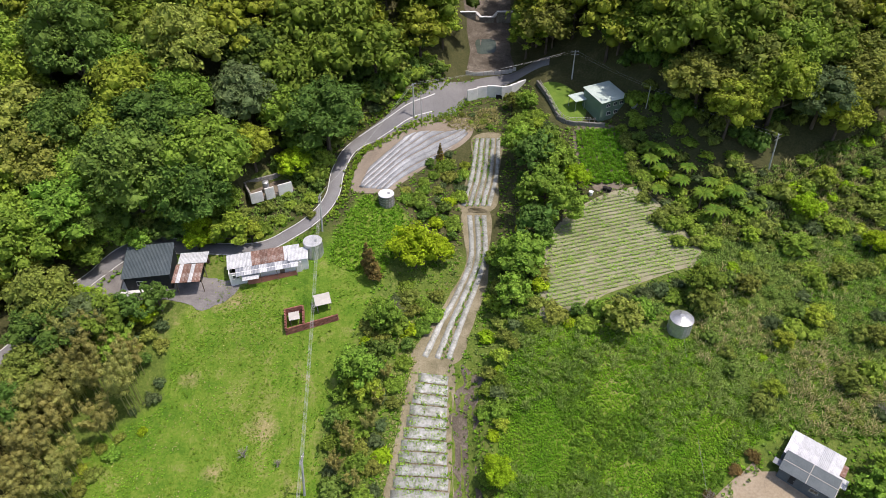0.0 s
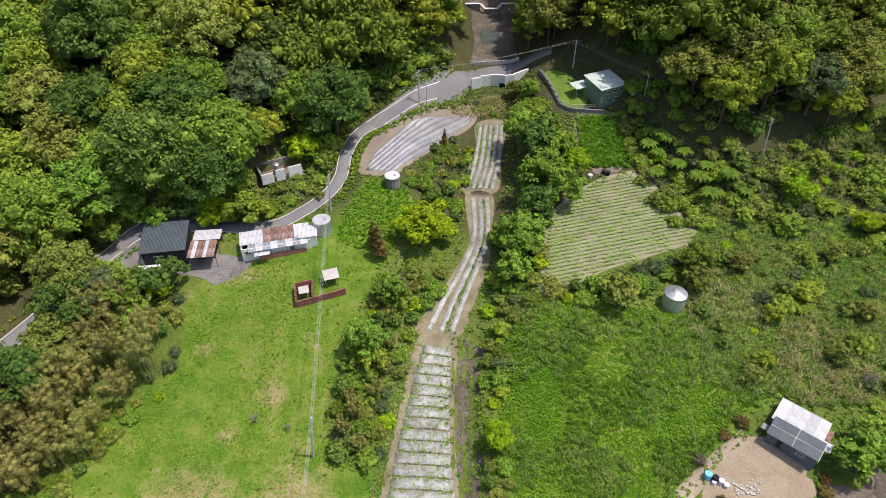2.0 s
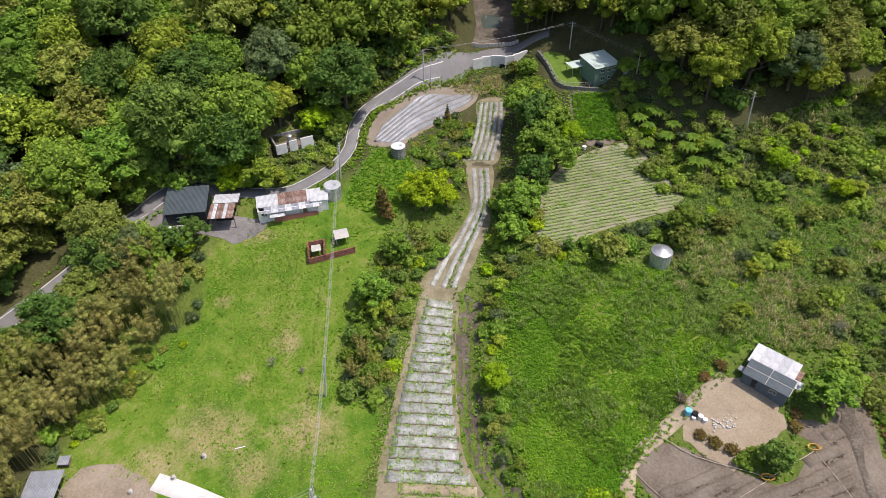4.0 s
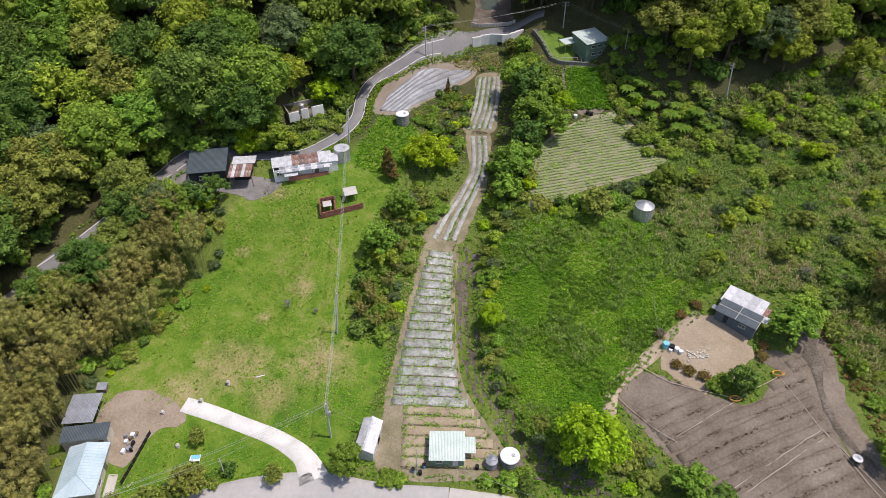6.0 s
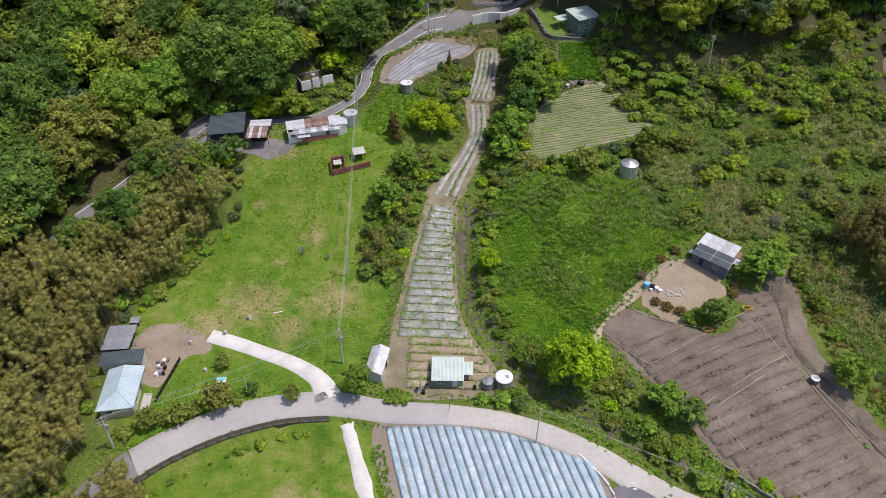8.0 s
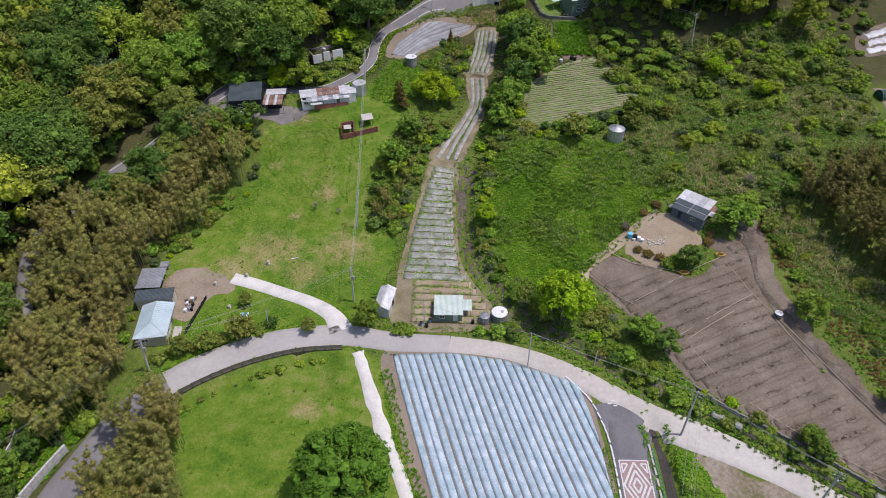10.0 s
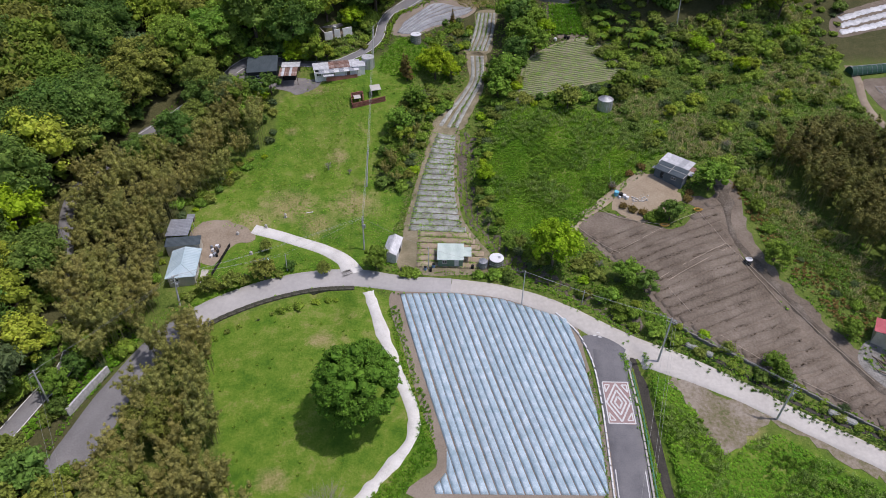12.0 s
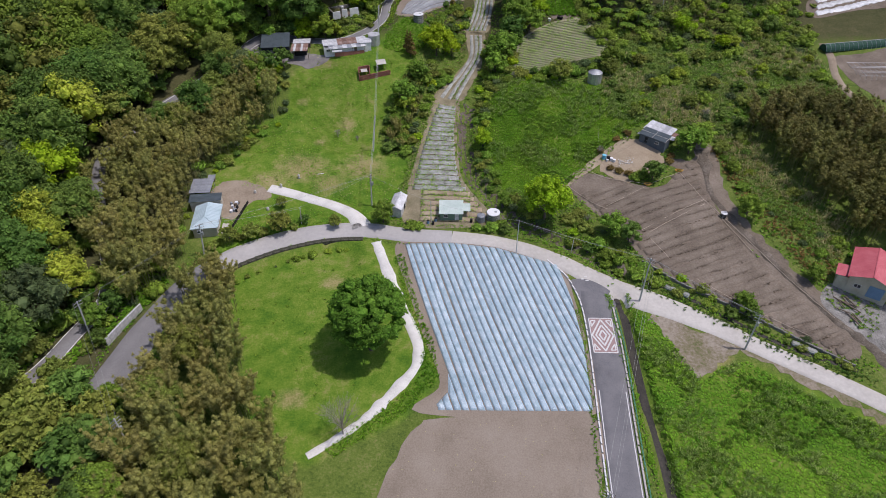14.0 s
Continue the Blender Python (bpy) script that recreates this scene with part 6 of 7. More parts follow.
def sheds_upper():
    d = house("dark_shed", "dark slate-grey metal shed on a white plinth", -54.6, 89.2, 8.2, 7.0, 9)
    walls(d, 8.0, 6.8, 3.2, WALL_DARK, 1.3)
    slab(d, "roof", SHEET_DARK, 0, 0, 3.98, 8.6, 7.8, 10.8)
    part("plinth", box(-4.6, -0.6, -0.35, 1.5, 8.4, 1.0, bevel=0.05), PLASTER, d, "white concrete plinth")
    part("front_plinth", box(-1.6, -3.9, -0.35, 5.0, 0.9, 1.0, bevel=0.05), PLASTER, d, "white concrete plinth")
    window(d, -1.4, -3.45, 1.6, 1.1, 0.9, 0)
    m = house("rusty_shed", "open lean-to with rusty and white roof sheets", -46.8, 88.8, 5.2, 7.2, 5)
    for i in range(3):
        slab(m, "roof_sheet", SHEET_WHITE, -1.7 + i * 1.75, 2.2, 3.2 + 0.01 * i, 1.78, 2.9, 5)
    for i in range(7):
        slab(m, "roof_sheet", (SHEET_RUST, SHEET_WHITE, SHEET_RUST)[i % 3], -2.1 + i * 0.72 - 0.4, -1.6, 2.75 + 0.012 * (i % 2), 0.75, 4.6, 6)
    for sx in (-1, 1):
        for sy in (-1, 0, 1):
            part("post", rod(bmesh.new(), (sx * 2.3, sy * 3.2, -0.8), (sx * 2.3, sy * 3.2, 2.85 + 0.25 * sy), 0.08, 0.08, 6), WOOD, m)
    part("back_wall", box(0, 3.4, 1.2, 4.8, 0.1, 3.2), SHEET_RUST, m)
    part("stack", box(-0.3, 0.4, 0.5, 3.6, 3.0, 1.6, bevel=0.1), DARK, m, "dark stored timber")
    w = house("long_shed", "long white patched shed with rusty and pale roof sheets", -33.6, 90.6, 13.6, 4.6, 15)
    walls(w, 13.2, 4.2, 2.3, PLASTER, 0.7)
    pal = (SHEET_WHITE, SHEET_WHITE, SHEET_WHITE, SHEET_RUST, SHEET_RUST, SHEET_RUST, SHEET_RUST, SHEET_WHITE, SHEET_WHITE)
    for i in range(9):
        slab(w, "roof_sheet", pal[i], -6.0 + i * 1.5, 0.7, 2.82 + 0.012 * (i % 2), 1.54, 3.6, 9)
    for i in range(8):
        slab(w, "eave_sheet", (SHEET_GREY, SHEET_WHITE)[i % 2 if i < 7 else 1], -4.6 + i * 1.42, -1.95, 2.28 + 0.01 * (i % 2), 1.45, 2.0, 12)
    slab(w, "low_awning", SHEET_WHITE, -2.8, -3.1, 1.6, 3.0, 1.3, 10)
    window(w, -5.4, -2.15, 1.5, 1.2, 0.8, 0)
    door(w, 3.0, -2.15, -0.1, 0.9, 1.9, 0, WOOD)
    part("low_wall", box(1.0, -2.6, 0.1, 9.0, 0.2, 1.2), BRICK, w, "low brick footing")
    for x, y in ((2, -2.9), (5.6, -2.9), (-1, -2.9)):
        part("prop", rod(bmesh.new(), (x, y, -0.8), (x, y, 2.1), 0.05, 0.05, 5), WOOD, w)
    b = house("white_cabin", "small white cabin with a flat pale roof", -27.5, 92.0, 3.6, 3.0, 12)
    walls(b, 3.4, 3.0, 2.4, PLASTER, 0.2)
    slab(b, "roof", SHEET_WHITE, 0, 0, 2.6, 3.8, 3.3, 4)
    window(b, 0.2, -1.55, 1.3, 0.6, 0.7, 0)


def brick_wall(root, a, b, high, z0):
    """A thin wall of separate bricks laid in running bond."""
    a, b = Vector(a), Vector(b)
    n, rows_ = max(1, int((b - a).length / 0.46)), int(high / 0.20)
    ang = math.degrees(math.atan2(b.y - a.y, b.x - a.x))
    me = brick_wall.mesh
    for j in range(rows_):
        for i in range(n):
            k = (i + 0.5 + (0.25 if j % 2 else -0.25)) / n
            p = a.lerp(b, min(0.99, max(0.01, k)))
            ob = new("brick", me) if me else part("brick", box(0, 0, 0, 0.44, 0.26, 0.185, bevel=0.012), BRICK, root)
            me = brick_wall.mesh = ob.data
            ob.parent = root
            ob.matrix_basis = pose(p.x, p.y, z0(p.x, p.y) + 0.1 + 0.2 * j, 0, 0, ang)


brick_wall.mesh = None


def pen():
    r = empty("brick_pen", pose(0, 0, 0))
    tagged(r, "roofless red brick pen standing in the meadow", "pen")
    z = lambda x, y: height(x, y) - 0.15
    brick_wall(r, (-27.9, 77.6), (-18.9, 80.2), 1.6, z)
    brick_wall(r, (-27.9, 77.6), (-28.5, 81.0), 1.8, z)
    brick_wall(r, (-24.9, 78.6), (-25.3, 81.8), 1.8, z)
    brick_wall(r, (-28.5, 81.0), (-25.3, 81.8), 1.8, z)
    a = house("pen_roof", "small grey board roof inside the brick pen", -26.7, 80.0, 1.8, 1.8, 15, category="roof")
    slab(a, "roof", CONCRETE, 0, 0, 1.35, 1.9, 1.9, 4, ribs=False)
    for sx in (-1, 1):
        for sy in (-1, 1):
            part("post", box(sx * 0.75, sy * 0.75, 0.5, 0.12, 0.12, 1.6), WOOD, a)
    b = house("pen_shelter", "small shelter with a tilted grey roof", -21.8, 82.6, 2.6, 2.2, 18, category="shelter")
    slab(b, "roof", CONCRETE, 0, 0, 2.0, 2.9, 2.5, 12, ribs=False)
    for sx in (-1, 1):
        for sy in (-1, 1):
            part("post", box(sx * 1.1, sy * 0.9, 0.7, 0.12, 0.12, 2.4 + 0.3 * sy), WOOD, b)
    part("back_wall", box(-1.15, 0, 0.8, 0.1, 1.8, 1.8), PLASTER, b)


def ruin():
    r = house("ruin", "roofless ruin with white wall pieces and an earth bank", -36.6, 112.0, 9.4, 6, 28)
    for x, w, h in ((-3.5, 2.6, 1.9), (-0.7, 1.9, 2.2), (2.6, 3.0, 2.2)):
        part("wall_piece", box(x, -2.6, h / 2 - 0.3, w, 0.3, h + 0.6, bevel=0.04), PLASTER, r)
    part("back_wall", box(0, 2.6, 0.6, 9.0, 0.4, 2.4, bevel=0.06), CONCRETE_OLD, r)
    part("side_wall", box(-4.6, 0, 0.6, 0.4, 5.2, 2.4, bevel=0.06), CONCRETE_OLD, r)
    part("floor", box(0, 0, 0.0, 9.0, 5.2, 0.5), SOIL, r, "brown earth floor")
    verts = []
    for i in range(15):
        for j in range(6):
            u, v = i / 14, j / 5
            bump = math.sin(math.pi * v) * (0.5 + 0.5 * math.sin(math.pi * u)) * (1 + 0.5 * noise.noise((u * 5, v * 3, 2)))
            verts.append((-6.4 + 12.4 * u, 1.9 + 4.6 * v - 1.6 * (2 * u - 1) ** 2, -0.5 + 3.1 * bump))
    faces = [(i * 6 + j, (i + 1) * 6 + j, (i + 1) * 6 + j + 1, i * 6 + j + 1) for i in range(14) for j in range(5)]
    put("earth_bank", verts, faces, GROUND, r, "grassy earth bank", True)
    t = part("drum", rod(bmesh.new(), (-0.9, -0.8, 0.3), (-0.9, -0.8, 2.6), 0.7, 0.65, 12), STEEL, r, "rusting steel drum")
    part("lid", rod(bmesh.new(), (-0.9, -0.8, 2.6), (-0.9, -0.8, 2.8), 0.72, 0.4, 12), STEEL, t)


def green_house():
    g = house("green_house", "two-storey green house with a pale mono-pitch roof", 38.9, 140.6, 7.6, 7.4, 26, 19.8, "house")
    walls(g, 7.2, 7.0, 4.6, WALL_GREEN, 0.8)
    slab(g, "roof", SHEET_GREEN, 0, 0, 5.1, 7.8, 7.8, 6.5)
    for x in (-1.6, 0.4, 2.2):
        window(g, x, -3.55, 3.6, 1.0, 0.8, 0)
    for x in (-1.2, 0.9):
        window(g, x, -3.55, 1.5, 1.1, 0.9, 0)
    window(g, 3.65, 0.3, 3.6, 1.1, 0.8, 90)
    ext = part("lean_to", box(4.8, -1.8, 1.2, 2.6, 3.4, 3.6), WALL_GREEN, g)
    slab(g, "lean_to_roof", SHEET_GREY, 4.8, -1.8, 3.15, 3.0, 3.8, 8)
    slab(g, "porch_roof", SHEET_GREEN, -4.8, 3.6, 3.3, 4.2, 3.4, 5)
    for x, y in ((-6.6, 2.2), (-6.6, 5.0), (-4.0, 2.2)):
        part("porch_post", rod(bmesh.new(), (x, y, -1), (x, y, 3.2), 0.07, 0.07, 6), STEEL, g)
    tagged(sheet("lawn", [(25, 151), (31, 150.2), (35, 143), (33.4, 136.4), (29.2, 136.6), (26.6, 144)], LAWN, 0.08, 1.5), "small mown green lawn beside the green house", "lawn", kind="structure")
    tank(45.2, 136.8, 0.7, 1.8, STEEL, STEEL, "stainless water tank on the house yard", 0.15)
    fence = empty("yard_fence", pose(0, 0, 0))
    tagged(fence, "pale post and rail fence round the lawn", "fence")
    line = [(24.6, 150.6), (26.2, 144.4), (28.7, 136.2), (33, 135.2), (36, 135)]
    pts = glide(line, 1.6)
    for x, y in pts:
        part("post", box(x, y, height(x, y) + 1.3, 0.09, 0.09, 1.2), CONCRETE, fence)
    for k in (1.4, 1.8):
        part("rail", tube(bmesh.new(), [(x, y, height(x, y) + k) for x, y in pts], 0.035, 4), CONCRETE, fence)


LAWN = material("mown_lawn", ((0.085, 0.160, 0.018), (0.125, 0.205, 0.024), (0.165, 0.235, 0.040)), 0.3, 5, 0.9, 0, 0.6, 0.06)


def cottage_east():
    r = house("grey_cottage", "blue-grey cottage with pale and dark sheet roofs", 55.7, 53.0, 8.8, 8.0, -41, category="house")
    r.matrix_basis = r.matrix_basis @ Matrix.Diagonal((0.88, 0.88, 0.88, 1))
    walls(r, 8.4, 3.2, 2.5, WALL_GREY, 0.4)
    for ob in list(r.children):
        ob.matrix_basis = pose(0.4, -2.6, 0) @ ob.matrix_basis
    for i in range(2):
        s = slab(r, "dark_roof", SHEET_DARK, -1.85 + i * 4.45, -2.7, 2.85, 4.35, 4.2, 8, ribs=False)
        part("batten", box(0, 0, 0.07, 4.3, 0.1, 0.05), CONCRETE, s, "pale batten")
        part("end_batten", box(2.2, 0, 0.07, 0.1, 4.2, 0.06), CONCRETE, s, "pale batten")
    part("rear_room", box(-0.4, 1.4, 0.9, 8.0, 4.8, 3.4, bevel=0.03), WALL_GREY, r)
    for i in range(5):
        slab(r, "pale_roof", STEEL if i == 3 else SHEET_WHITE, -3.6 + i * 1.72, 1.5, 3.05 + 0.012 * (i % 2), 1.76, 5.4, 5)
    slab(r, "tarp_roof", SHEET_WHITE, 5.0, -0.6, 2.4, 1.6, 2.0, 6)
    part("rust_patch", box(4.2, 2.2, 1.6, 1.8, 2.6, 1.2), SHEET_RUST, r, "rusty lean-to")
    window(r, 2.0, -4.25, 1.3, 1.3, 0.8, 0)
    door(r, -1.5, -4.25, 0, 0.9, 1.9, 0, WALL_DARK)
    part("porch", box(-4.6, -2.6, 1.4, 1.2, 1.4, 0.08), SHEET_GREY, r)
    for i, (x, y, m, s) in enumerate(((41.0, 47.6, BLUE_TARP, 1.0), (42.0, 47.1, DARK, 0.8), (42.8, 46.6, PLASTIC_WHITE, 0.7), (43.4, 46.0, PLASTIC_WHITE, 0.6), (41.7, 46.6, PLASTIC_WHITE, 0.5))):
        b = empty("rubbish_barrel", pose(x, y, height(x, y)))
        tagged(b, "old plastic barrel among the yard rubbish", "barrel", "barrels")
        part("drum", rod(bmesh.new(), (0, 0, -0.1), (0, 0, s), 0.5 * s + 0.1, 0.45 * s + 0.1, 12), m, b)
        part("rim", rod(bmesh.new(), (0, 0, s - 0.04), (0, 0, s + 0.04), 0.48 * s + 0.12, 0.48 * s + 0.12, 12), m, b)
    rng = random.Random(8)
    bm = bmesh.new()
    for i in range(60):
        x, y = 46.2 + rng.gauss(0, 1.0), 45.2 + rng.gauss(0, 0.6)
        s = rng.uniform(0.12, 0.35)
        block(bm, x, y, height(x, y) + s * 0.4, s, s * 0.8, s * 0.7, rz=rng.uniform(0, 90))
    tagged(part("rubble_heap", bm, CONCRETE), "heap of pale rubble on the forecourt", "rubble", kind="stuff")


def red_house():
    r = house("red_house", "cream workshop with a bright red gabled roof", 94.2, 7.2, 11.5, 8.6, 58, -4.6, "house")
    walls(r, 11, 8.2, 4.0, WALL_CREAM, 1.5, "x")
    gable_roof(r, 11, 8.2, 4.0, 1.5, SHEET_RED, 0.5, True)
    ob = part("shutter", box(0, 0, 0, 3.0, 0.12, 3.0), BLUE_DOOR, r, "pale blue roller shutter")
    ob.matrix_basis = pose(-5.55, -1.6, 1.5, 0, 0, -90)
    for k in range(7):
        part("slat", box(0, -0.08, -1.2 + 0.4 * k, 3.0, 0.05, 0.06), BLUE_DOOR, ob)
    window(r, -5.55, 2.0, 1.9, 1.4, 1.0, -90)
    slab(r, "side_roof", SHEET_RED, -3.2, 5.4, 3.2, 4.5, 2.8, -8)
    part("side_room", box(-3.2, 5.2, 1.2, 4.2, 2.2, 3.6), WALL_CREAM, r)
    slab(r, "awning", SHEET_RED, -4.2, -5.2, 3.0, 3.4, 2.4, 10)
    tagged(sheet("yard_red_house", [(82, 1), (86, 6.5), (92, 4.5), (100, -6), (96, -22), (90, -22), (88, -10)], CONCRETE_OLD, 0.055, 1.5, 0.3), "worn grey concrete yard of the workshop", "yard", kind="structure")
    rng = random.Random(5)
    for i in range(14):
        x, y = 86.6 + rng.uniform(-1.2, 1.6), -1.0 + rng.uniform(-3.2, 3.2)
        ob = part("log", rod(bmesh.new(), (-1.4, 0, 0.2), (1.4, 0, 0.25), 0.14, 0.11, 7), WOOD)
        ob.matrix_basis = pose(x, y, height(x, y) + 0.05 + 0.12 * (i % 3), 0, 0, rng.uniform(90, 150))
        tagged(ob, "old weathered log lying by the workshop", "log", "logs")


def far_east():
    g = empty("shade_house", pose(125, 97.6, height(125, 97.6), 0, 0, 12))
    tagged(g, "long dark green net tunnel with pale hoops", "shade house")
    bm = bmesh.new()
    n = 10
    prof = [(math.cos(math.pi * k / n) * 1.7, math.sin(math.pi * k / n) * 2.0) for k in range(n + 1)]
    a, b = [[bm.verts.new((x, y, z)) for y, z in prof] for x in (-9.5, 16)]
    for i in range(n):
        bm.faces.new((a[i], a[i + 1], b[i + 1], b[i]))
    bm.faces.new(a), bm.faces.new(b[::-1])
    part("net", bm, NETTING, g, "dark green shade net")
    for k in range(17):
        x = -9.5 + k * 1.6
        part("hoop", tube(bmesh.new(), [(x, y * 1.02, z * 1.02) for y, z in prof], 0.05, 4), STEEL, g)
    part("ridge_pipe", tube(bmesh.new(), [(-9.5, 0, 2.08), (16, 0, 2.08)], 0.05, 4), STEEL, g)
    f = empty("bed_frames", pose(124, 84, height(124, 84)))
    tagged(f, "bare pale pipe frames over empty beds", "frame")
    for i in range(9):
        for j in range(3):
            part("hoop", tube(bmesh.new(), [(-3 + i * 1.6, -4 + j * 3.4, -0.3), (-3 + i * 1.6, -4 + j * 3.4, 0.9), (-3 + i * 1.6, -1.4 + j * 3.4, 0.9), (-3 + i * 1.6, -1.4 + j * 3.4, -0.3)], 0.05, 4), STEEL, f)
    for j in range(3):
        for s in (0, 2.6):
            part("rail", tube(bmesh.new(), [(-3, -4 + j * 3.4 + s, 0.9), (9.8, -4 + j * 3.4 + s, 0.9)], 0.05, 4), STEEL, f)
    tagged(sheet("field_far_east", [(118.5, 92), (128, 94.5), (150, 99), (150, 60), (131, 63), (123, 71), (118.5, 81)], SOIL, 0.05, 2.5, 0.5), "brown bare beds beyond the wooded slope", "field", kind="structure")
    far = tagged(sheet("film_field_far_soil", [(119, 113.5), (122, 124), (150, 134), (150, 121), (133, 117)], SOIL, 0.07, 2.5, 0.3), "dark soil under distant white film", "field", kind="structure")
    rng = random.Random(4)
    for k in range(3):
        ridge("mulch_row", [(120.5 + k, 115.5 + 3.2 * k), (134, 119.5 + 3.4 * k), (149, 125 + 3.2 * k)], 2.1, 0.25, SHEET_WHITE, far, rng, 0.35, 0.7)
    tagged(ribbon("lane_far_east", [(117.4, 100), (117.4, 92.8), (114.8, 80.8), (116.7, 69.8), (123, 62), (136, 55)], 2.6, YARD, 0.1, 1.2, 3, 0.15), "pale narrow lane past the shade house", "road", kind="structure")


NETTING = material("green_netting", ((0.015, 0.055, 0.035), (0.03, 0.085, 0.055)), 0.8, 8, 0.7, 0, 0.2, 0.02)


def hoses():
    for pts in (((35.3, 44.2), (40.8, 40.1), (50.5, 35.9), (59, 40.1)), ((39, 30), (50.5, 35.7)), ((30.6, 37.9), (35.4, 32.2), (39.4, 28.8)), ((46.1, 21), (62.8, 30.1), (70.6, 14.5)), ((46.7, 19.7), (62.6, 28.6)), ((59.1, 40.3), (62.8, 30.1)), ((47.6, 18.4), (51.1, 12.4)), ((62.8, 30.1), (66, 25), (74, 12), (83, -3)), ((56, 7), (62, 2), (68, -2.5), (76, -8))):
        line = [p for a, b in zip(pts, pts[1:]) for p in glide([a, b], 1.5)[:-1]] + [pts[-1]]
        ob = part("water_hose", tube(bmesh.new(), [(x + 0.15 * noise.noise((x, y, 0)), y + 0.15 * noise.noise((y, x, 4)), height(x, y) + 0.33) for x, y in line], 0.055, 4), ROPE)
        tagged(ob, "pale water hose laid over the ploughed field", "hose", "field hoses")
    for x, y in ((59.0, 40.6), (50.2, 35.9)):
        ob = part("hose_coil", tube(bmesh.new(), [(0.75 * math.cos(k * 0.7) * (1 + 0.02 * k), 0.6 * math.sin(k * 0.7), 0.2 + 0.015 * k) for k in range(28)], 0.07, 5), HOSE)
        ob.matrix_basis = pose(x, y, height(x, y) + 0.1)
        tagged(ob, "coil of yellow-orange hose on the soil", "hose", "field hoses")
    rng = random.Random(2)
    for x, y, w in ((49.4, 4.2, 2.4), (52.4, 2.6, 1.8), (72.4, -10.2, 2.2), (74.6, -11.6, 2.6)):
        ob = part("plastic_sheet", box(0, 0, 0.3, w, 1.3, 0.9, bevel=0.25), FILM_PALE)
        ob.matrix_basis = pose(x, y, height(x, y), 0, 0, -33)
        tagged(ob, "low pile under pale plastic sheeting", "pile", "covered piles")
    for x, y in ((30.2, 6.6), (31.0, 7.2), (31.2, 6.2)):
        quad_on("road_mark", [(x - 0.35, y - 0.12), (x + 0.35, y - 0.12), (x + 0.35, y + 0.14), (x - 0.35, y + 0.14)], PAINT_WHITE, 0.16)
        tagged(bpy.data.objects[[o.name for o in bpy.data.objects if o.name.startswith("road_mark")][-1]], "white painted mark on the junction asphalt", "road marking", kind="structure")
    w = retaining_wall("wall_west", [(-69.6, -13.0), (-68.4, -9), (-67.0, -5.0)], 2.0, 0.4, STAINED, "pale stained concrete wall beside the road", 0, 0.5)
    for x, y in ((34.9, 113.6), (35.8, 113.2), (31.7, 112.3)):
        b = empty("bucket", pose(x, y, height(x, y)))
        tagged(b, "farm bucket at the edge of the crop field", "bucket", "buckets")
        part("drum", rod(bmesh.new(), (0, 0, 0), (0, 0, 0.8), 0.42, 0.5, 12), DARK if y > 113 else PLASTIC_WHITE, b)
        part("rim", rod(bmesh.new(), (0, 0, 0.78), (0, 0, 0.84), 0.53, 0.53, 12), DARK if y > 113 else PLASTIC_WHITE, b)


HOSE = material("orange_hose", ((0.50, 0.28, 0.05), (0.62, 0.38, 0.08)), 2, 9, 0.6, 0, 0)
for make in (farmhouse_west, garden_west, sheds_middle, tanks, sheds_upper, pen, ruin, green_house, cottage_east, red_house, far_east, hoses):
    make()


